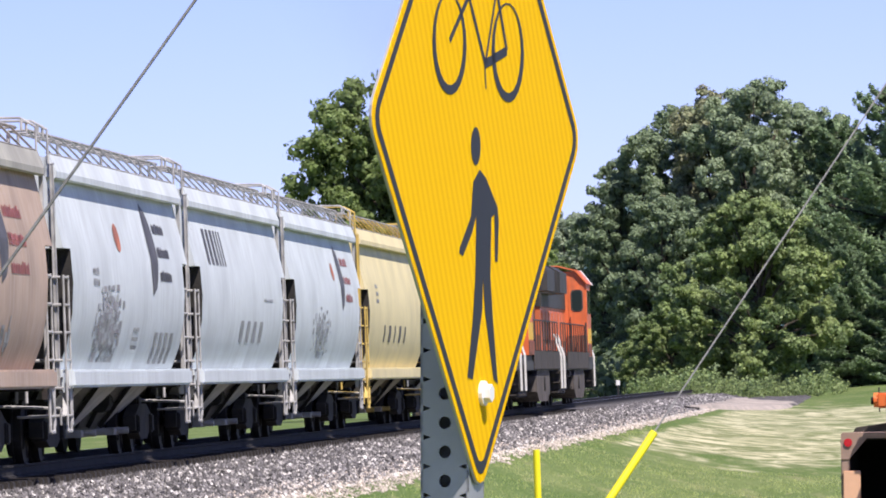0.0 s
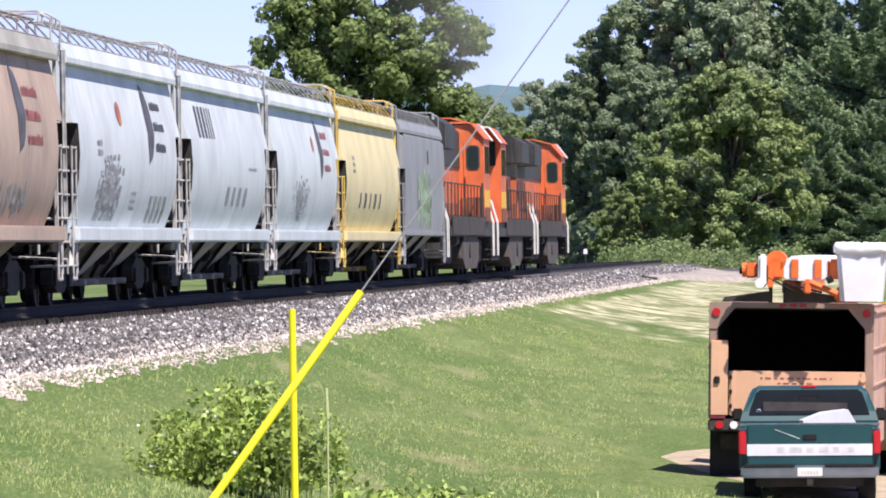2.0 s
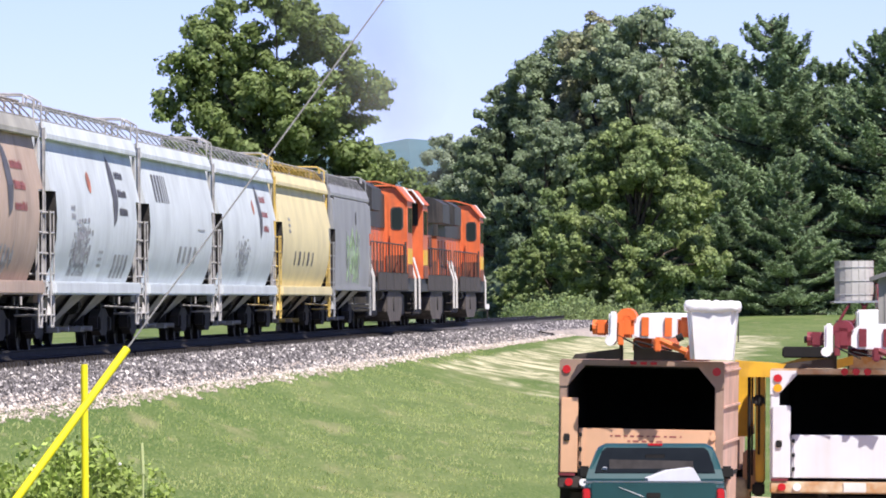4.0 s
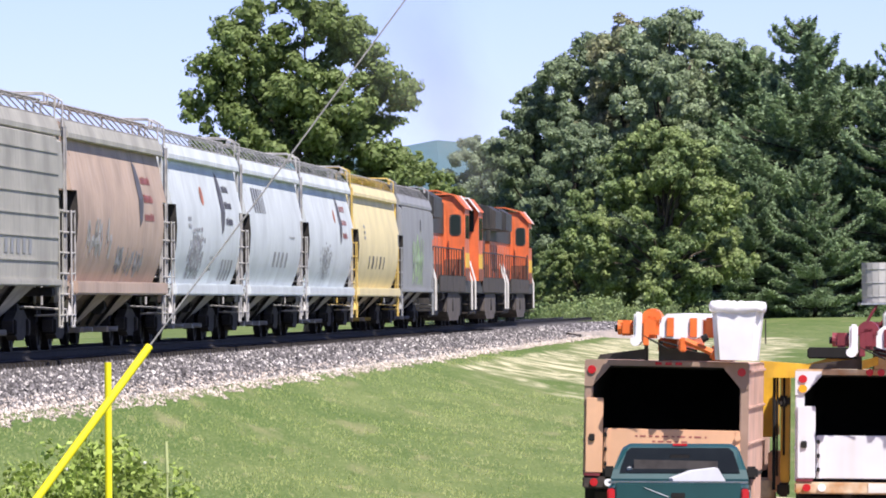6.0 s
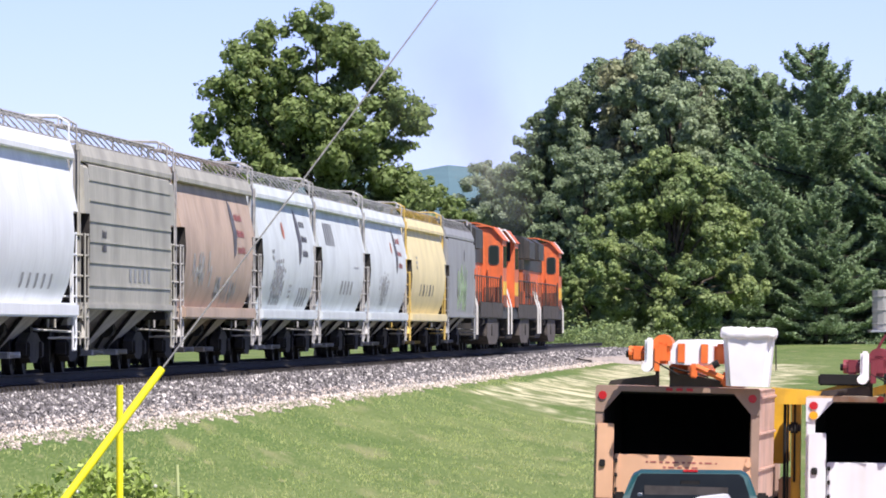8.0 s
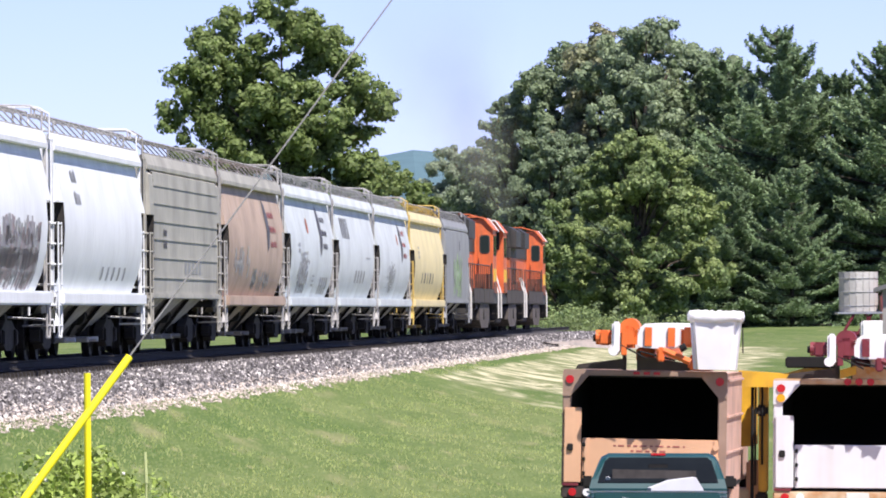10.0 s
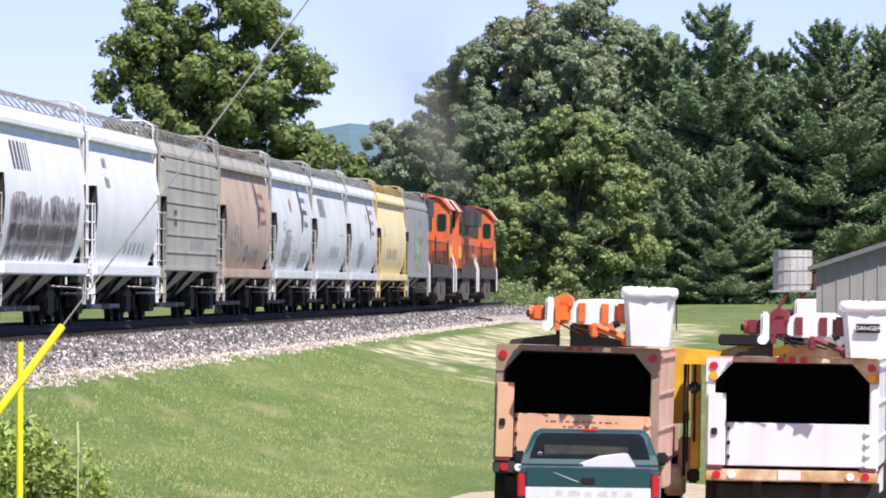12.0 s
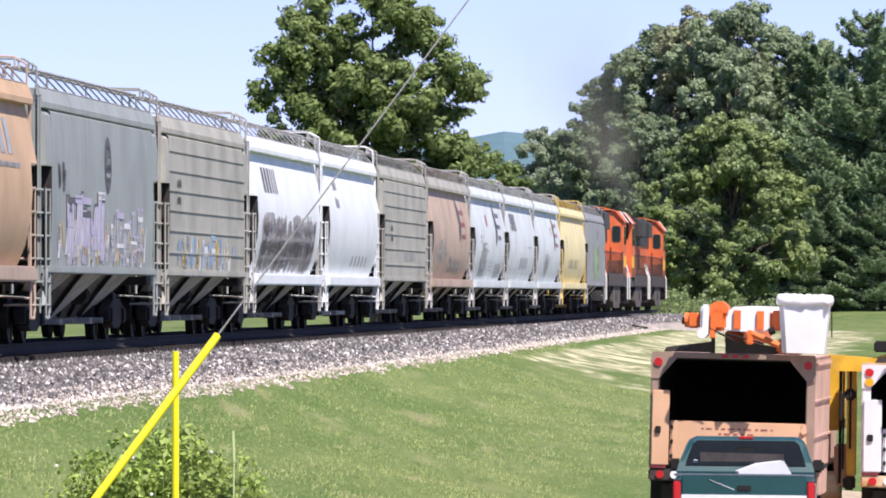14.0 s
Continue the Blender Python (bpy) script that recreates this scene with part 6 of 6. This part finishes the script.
    for k, (grow, z) in enumerate(((0.012, 0.64), (0.035, 0.66), (0.045, 0.73), (0.02, 0.78), (-0.10, 0.79), (-0.24, 0.77))):
        ring = []
        for i in range(n):
            ang = 2 * math.pi * i / n
            cx, cy = math.cos(ang), math.sin(ang)
            m = max(abs(cx), abs(cy)) ** 0.75
            jit = r.uniform(-0.012, 0.012)
            ring.append(bm.verts.new(((a + b) / 2 + cx / m * (0.35 + grow + jit), -0.02 + cy / m * (0.32 + grow + jit), z + r.uniform(-0.015, 0.015))))
        rings.append(ring)
    for p, q in zip(rings, rings[1:]):
        for i in range(n):
            j = (i + 1) % n
            bm.faces.new((p[i], p[j], q[j], q[i]))
    bm.faces.new(rings[-1][::-1])
    bmesh.ops.recalc_face_normals(bm, faces=bm.faces[:])
    part("cover", bm, "boomwhite", bk, "crumpled white bucket cover", True)
    if sign_text:
        bm = B()
        box(bm, a + 0.19, a + 0.51, -0.372, -0.345, 0.34, 0.47, 0.008)
        plate = part("warning_plate", bm, "dark", bk, "black plate with white capitals")
        cu = bpy.data.curves.new("warning_text", "FONT")
        cu.body, cu.size, cu.align_x, cu.align_y, cu.extrude = "DANGER", 0.085, "CENTER", "CENTER", 0.002
        tmp = bpy.data.objects.new("warning_text", cu)
        me = bpy.data.meshes.new_from_object(tmp)
        bpy.data.objects.remove(tmp)
        me.materials.append(M["boomwhite"])
        o = new("capitals", me)
        o.parent = bk
        o.matrix_basis = pose(a + 0.35, -0.377, 0.405, 90, 0, 0)
    return t


def pickup(at):
    t = thing("pickup_truck", "dark teal pickup truck with a white tailgate band, parked", "pickup truck", at=at)
    hw = 0.905
    for s in (-1, 1):
        bm = B()
        x0, x1 = min(s * hw, s * (hw - 0.10)), max(s * hw, s * (hw - 0.10))
        box(bm, x0, x1, 0.02, 1.95, 0.45, 1.06, 0.05)
        part("bed_side", bm, "pickup", t)
        bm = B()
        box(bm, min(s * (hw + 0.004), s * (hw - 0.09)), max(s * (hw + 0.004), s * (hw - 0.09)), -0.02, 0.10, 0.70, 1.00, 0.015)
        part("tail_lamp", bm, "red", t, "tall red tail lamp")
        wheel_parts(t, s * 0.74, 0.95, 0.35, 0.22)
        wheel_parts(t, s * 0.74, 3.75, 0.35, 0.22)
        bm = B()
        box(bm, min(s * 0.86, s * 1.03), max(s * 0.86, s * 1.03), 3.0, 3.1, 1.05, 1.22, 0.03)
        part("mirror", bm, "dark", t)
    bm = B()
    box(bm, -hw + 0.095, hw - 0.095, 0.0, 0.06, 0.52, 1.08, 0.02)
    gate = part("tailgate", bm, "pickup", t)
    bm = B()
    box(bm, -hw + 0.10, hw - 0.10, -0.012, 0.004, 0.68, 0.83, 0.004)
    part("band", bm, "truckwhite", gate, "scuffed white band")
    bm = B()
    box(bm, -0.09, 0.09, -0.015, 0.004, 0.88, 0.95, 0.008)
    part("handle", bm, "dark", gate)
    bm = B()
    box(bm, -hw, hw, 0.02, 0.06, 1.065, 1.10, 0.01)
    part("top_rail", bm, "chrome", gate)
    bm = B()
    box(bm, -hw + 0.08, hw - 0.08, 0.06, 1.95, 0.50, 0.56)
    part("bed_floor", bm, "dark", t)
    bm = B()
    box(bm, -hw + 0.02, hw - 0.02, -0.13, 0.0, 0.40, 0.56, 0.03)
    part("bumper", bm, "chrome", t, "dull chrome step bumper")
    bm = B()
    box(bm, -0.16, 0.16, -0.145, -0.128, 0.42, 0.53, 0.005)
    part("number_plate", bm, "cream", t, "plain pale number plate")
    bm = B()
    for k in range(6):
        box(bm, -0.11 + 0.038 * k, -0.085 + 0.038 * k, -0.149, -0.1455, 0.45, 0.495)
    tagged(part("plate_bars", bm, "fadedgrey", t, "plain grey bars on the plate"), kind="stuff")
    for s in (-1, 1):
        bm = B()
        box(bm, s * 0.52 - 0.33, s * 0.52 + 0.33, -0.15, -0.10, 0.53, 0.575, 0.012)
        part("bumper_pad", bm, "dark", t, "black rubber step pad")
    bm = B()
    box(bm, -0.04, 0.04, -0.2, 0.0, 0.30, 0.38, 0.005)
    box(bm, -0.7, 0.7, 0.0, 4.2, 0.28, 0.42, 0.02)
    part("chassis", bm, "under", t)
    # cab with its glass
    bm = B()
    body = [(1.98, 0.45), (1.98, 1.08), (2.06, 1.20), (2.30, 1.49), (2.45, 1.53), (3.1, 1.52), (3.25, 1.48), (3.75, 1.10), (5.0, 1.02), (5.1, 0.9), (5.1, 0.45)]
    prev = None
    for x, k in ((-hw, 0.10), (-hw + 0.04, 0.045), (-hw + 0.14, 0.0), (hw - 0.14, 0.0), (hw - 0.04, 0.045), (hw, 0.10)):
        ring = [bm.verts.new((x * (1 - max(0, p[1] - 1.08) * 0.30), p[0], p[1] - k * smooth(1.2, 1.5, p[1]))) for p in body]
        if prev:
            for i in range(len(body)):
                j = (i + 1) % len(body)
                bm.faces.new((prev[i], prev[j], ring[j], ring[i]))
        else:
            bm.faces.new(ring[::-1])
        prev = ring
    bm.faces.new(prev)
    bmesh.ops.recalc_face_normals(bm, faces=bm.faces[:])
    cab = part("cab", bm, "pickup", t)
    bm = B()
    a, b = Vector((0, 2.03, 1.15)), Vector((0, 2.285, 1.475))
    off = Vector((0, -0.012, 0.006))
    q = [(-0.79, a), (0.79, a), (0.77, a.lerp(b, 0.25)), (0.70, a.lerp(b, 0.86)), (0.64, b), (-0.64, b), (-0.70, a.lerp(b, 0.86)), (-0.77, a.lerp(b, 0.25))]
    vs = [bm.verts.new((x, p.y + off.y, p.z + off.z)) for x, p in q]
    bm.faces.new(vs)
    g = bmesh.ops.extrude_face_region(bm, geom=bm.faces[:])
    bmesh.ops.translate(bm, vec=(0, 0.03, -0.01), verts=[v for v in g["geom"] if isinstance(v, bmesh.types.BMVert)])
    bmesh.ops.recalc_face_normals(bm, faces=bm.faces[:])
    part("rear_window", bm, "cabglass", cab)
    bm = B()
    box(bm, -0.13, 0.13, 2.165, 2.18, 1.335, 1.395, 0.012)
    part("rear_view_mirror", bm, "dark", cab)
    bm = B()
    prism(bm, [(-0.60, 1.20), (0.50, 1.20), (0.50, 1.31), (-0.60, 1.33)], "y", 2.060, 2.066)
    part("seat_back", bm, "seatgrey", cab, "grey seat back behind the glass")
    bm = B()
    rod(bm, (-0.66, 2.035, 1.20), (-0.66, 2.042, 1.205), 0.035, 10)
    part("sticker", bm, "truckwhite", cab)
    bm = B()
    prism(bm, [(-0.45, 1.02), (-0.435, 1.02), (-0.12, 0.90), (-0.135, 0.897)], "y", -0.008, 0.002)
    part("scratch", bm, "truckwhite", gate, "long pale scratch")
    bm = B()
    for x, w in ((-0.42, 0.10), (-0.26, 0.16), (-0.04, 0.10), (0.12, 0.12), (0.30, 0.08), (0.44, 0.14)):
        box(bm, x, x + w, -0.0145, -0.0125, 0.72, 0.79)
    tagged(part("lettering", bm, "fadedgrey", gate, "worn pale grey lettering"), kind="stuff")
    bm = B()
    box(bm, -0.10, 0.10, 2.30, 2.34, 1.50, 1.535, 0.01)
    part("brake_lamp", bm, "red", cab)
    # pale cargo in the bed
    c = thing("cargo_box", "white plastic cooler lying in the pickup bed", "cooler", at=at @ pose(0.22, 1.3, 0.66, 0, 4, 8))
    bm = B()
    prism(bm, [(-0.34, 0), (0.34, 0), (0.36, 0.40), (0.22, 0.60), (-0.10, 0.54), (-0.36, 0.42)], "y", -0.2, 0.2)
    part("shell", bm, "truckwhite", c)
    return t


def make_trucks():
    m = pose(3.96, 97.5, -2.58, 0, 1.5, -6.5)
    chip_truck("peach-coloured chip truck with an empty open box, parked on gravel", "peachdark", "peach", "peachside", m)
    aerial_lift("folded orange and white aerial lift with a white bucket", ("boomorange", "boomwhite", "boomorange"), m @ pose(0, 0.0, 2.60), 0.62)
    m = pose(7.22, 101.0, -2.76, 0, 0.8, -6.5) @ Matrix.Diagonal((1.09, 1.0, 1.0, 1))
    white = chip_truck("white and rusty yellow chip truck with an open box", "rust", "truckwhite", "truckwhite", m, True, True, "truckwhite")
    aerial_lift("folded maroon and white aerial lift with a white bucket", ("maroon", "boomwhite", "maroon"), m @ pose(0.02, 0.0, 2.58), 0.62, True)
    # yellow loader arm and its gear folded along the white truck's side
    bm = B()
    prism(bm, [(-1.62, 2.42), (-1.62, 2.66), (-1.0, 2.62), (-0.42, 2.80), (-0.36, 2.72), (-0.95, 2.42)], "y", 0.3, 0.5)
    arm = part("loader_arm", bm, "boomyellow", white, "yellow folded loader arm")
    bm = B()
    box(bm, -1.36, -1.24, 0.5, 0.8, 0.9, 2.6, 0.02)
    part("mast", bm, "boomyellow", arm)
    for x, z0, z1, m2 in ((-1.68, 1.55, 2.45, "boomyellow"), (-1.55, 0.75, 1.35, "peach"), (-1.72, 0.5, 0.95, "rust")):
        bm = B()
        box(bm, x, x + 0.26, 1.0, 1.5, z0, z1, 0.03)
        part("tool_box", bm, m2, white)
    for x, r, z0 in ((-1.44, 0.022, 0.8), (-1.40, 0.014, 1.0), (-1.31, 0.014, 1.3)):
        bm = B()
        rod(bm, (x, 0.45, z0), (x, 0.45, 2.62), r, 8)
        part("hose", bm, "dark", arm)
    for z0, z1 in ((2.0, 2.16), (0.7, 0.9)):
        bm = B()
        box(bm, -1.40, -1.24, 0.46, 0.7, z0, z1, 0.03)
        part("valve_block", bm, "under", arm)
    bm = B()
    box(bm, -1.0, -0.32, 0.25, 0.8, 2.70, 2.86, 0.02)
    part("tool_tray", bm, "dark", white)
    bm = B()
    prism(bm, [(-0.26, 2.55), (-0.05, 2.62), (-0.05, 2.74), (-0.26, 2.68)], "y", -0.1, 0.1)
    part("bracket", bm, "boomyellow", white)
    pickup(pose(3.86, 90.5, -2.62, 0, 0.5, -3.0))


def make_yard():
    # a red flatbed truck that carries a tank, beyond the trucks
    zg = -0.95
    s = thing("tank", "pale weathered wooden tank with steel hoops, on a flatbed", "tank", at=pose(17.0, 237, 0.71))
    r = 0.66
    n = 18
    for i in range(n):
        a0, a1 = 2 * math.pi * i / n, 2 * math.pi * (i + 0.94) / n
        bm = B()
        prism(bm, [(r * math.cos(a0), r * math.sin(a0)), (r * math.cos(a1), r * math.sin(a1)), ((r - 0.06) * math.cos(a1), (r - 0.06) * math.sin(a1)), ((r - 0.06) * math.cos(a0), (r - 0.06) * math.sin(a0))], "z", 0, 1.34)
        part("stave", bm, "concrete", s)
    for k in range(3):
        bm = B()
        z = 0.2 + 0.46 * k
        for i in range(24):
            a0, a1 = 2 * math.pi * i / 24, 2 * math.pi * (i + 1) / 24
            rod(bm, (r * 1.01 * math.cos(a0), r * 1.01 * math.sin(a0), z), (r * 1.01 * math.cos(a1), r * 1.01 * math.sin(a1), z), 0.016, 5, caps=False)
        part("hoop", bm, "galv", s)
    bm = B()
    rod(bm, (0, 0, 1.27), (0, 0, 1.32), r - 0.05, 18)
    part("cover", bm, "concrete", s)
    t = thing("flatbed_truck", "red flatbed truck with a tank on its deck, parked", "truck", at=pose(17.0, 237, zg))
    bm = B()
    box(bm, -0.75, 2.6, -0.8, 0.9, 1.58, 1.65, 0.01)
    part("deck", bm, "galv", t)
    bm = B()
    box(bm, 0.75, 1.62, -0.7, 0.7, 0.7, 2.28, 0.08)
    cab = part("cab", bm, "redcar", t)
    bm = B()
    box(bm, 0.95, 1.40, -0.72, -0.69, 1.5, 2.0, 0.02)
    part("window", bm, "glass", cab)
    bm = B()
    for x0, x1 in ((-0.6, -0.2), (-0.1, 0.4), (0.5, 0.2)):
        rod(bm, (x0, -0.7, 0.9), (x1, -0.7, 1.58), 0.05, 6)
    box(bm, -0.6, 1.6, -0.6, 0.6, 0.75, 1.0, 0.02)
    part("frame", bm, "maroon", t)
    for x in (-0.2, 1.3):
        bm = B()
        rod(bm, (x, -0.7, 0.42), (x, 0.7, 0.42), 0.42, 20)
        part("wheel", bm, "tyre", t)
    w = thing("storage_box", "plain white storage box beside the flatbed truck", "box", at=pose(17.62, 234.5, -0.95))
    bm = B()
    box(bm, -0.74, 0.74, -0.4, 0.4, 0.66, 1.36, 0.06)
    part("shell", bm, "boomwhite", w)
    bm = B()
    box(bm, -0.8, 0.95, -0.42, 0.42, 0.0, 0.66, 0.02)
    part("plinth", bm, "black", w)
    fp = thing("fence_post", "thin dark steel fence post in the far lawn", "fence post", at=pose(*place(1472, 300)))
    bm = B()
    rod(bm, (0, 0, -0.1), (0, 0, 1.05), 0.03, 8)
    part("post", bm, "under", fp)
    h = thing("shed", "grey ribbed sheet-steel shed with a dark roof edge", "shed", at=pose(15.4, 205, -0.9, 0, 0, -6))
    bm = B()
    prism(bm, [(0, 0), (12, 0), (12, 2.3), (6, 4.2), (0, 2.25)], "y", 0, 14)
    part("wall", bm, "shed", h)
    for i in range(30):
        bm = B()
        x = 0.2 + 0.4 * i
        zt = 2.25 + (x / 6 if x < 6 else (12 - x) / 6) * 1.9
        box(bm, x - 0.02, x + 0.02, -0.03, 0.0, 0, zt, 0.005)
        part("rib", bm, "shed", h)
    bm = B()
    prism(bm, [(-0.25, 2.17), (6, 4.2), (12.25, 2.17), (12.25, 2.30), (6, 4.36), (-0.25, 2.30)], "y", -0.3, 14.3)
    part("roof", bm, "shedroof", h)


def motions():
    rows_t = [0, 1, 2, 3, 4, 5, 6, 7, 8, 9, 10, 11, 12, 13, 14]

    def run(t):
        return SPEED * (t - 7) + 0.5 * ACC * (t - 7) ** 2
    for car, off in MOVERS:
        rows = []
        for t in rows_t:
            y = S0 + off + run(t)
            rows.append((t, pose(RAIL_X0 + RAIL_T * y, y, 0, 0, 0, -HEAD + (180 if car in REVERSED else 0))))
        walk(car, rows)
    steps = [i / 15 for i in range(211)]
    for o, y, r in SPINNERS:
        sense = 1 if o.parent in REVERSED else -1
        walk(o, [(t, pose(0, y, r, sense * math.degrees((run(t) - run(0)) / r))) for t in steps])


make_ground()
make_track()
make_lawn()
make_train()
make_exhaust()
make_roadside()
make_trucks()
make_yard()
make_trees()
motions()
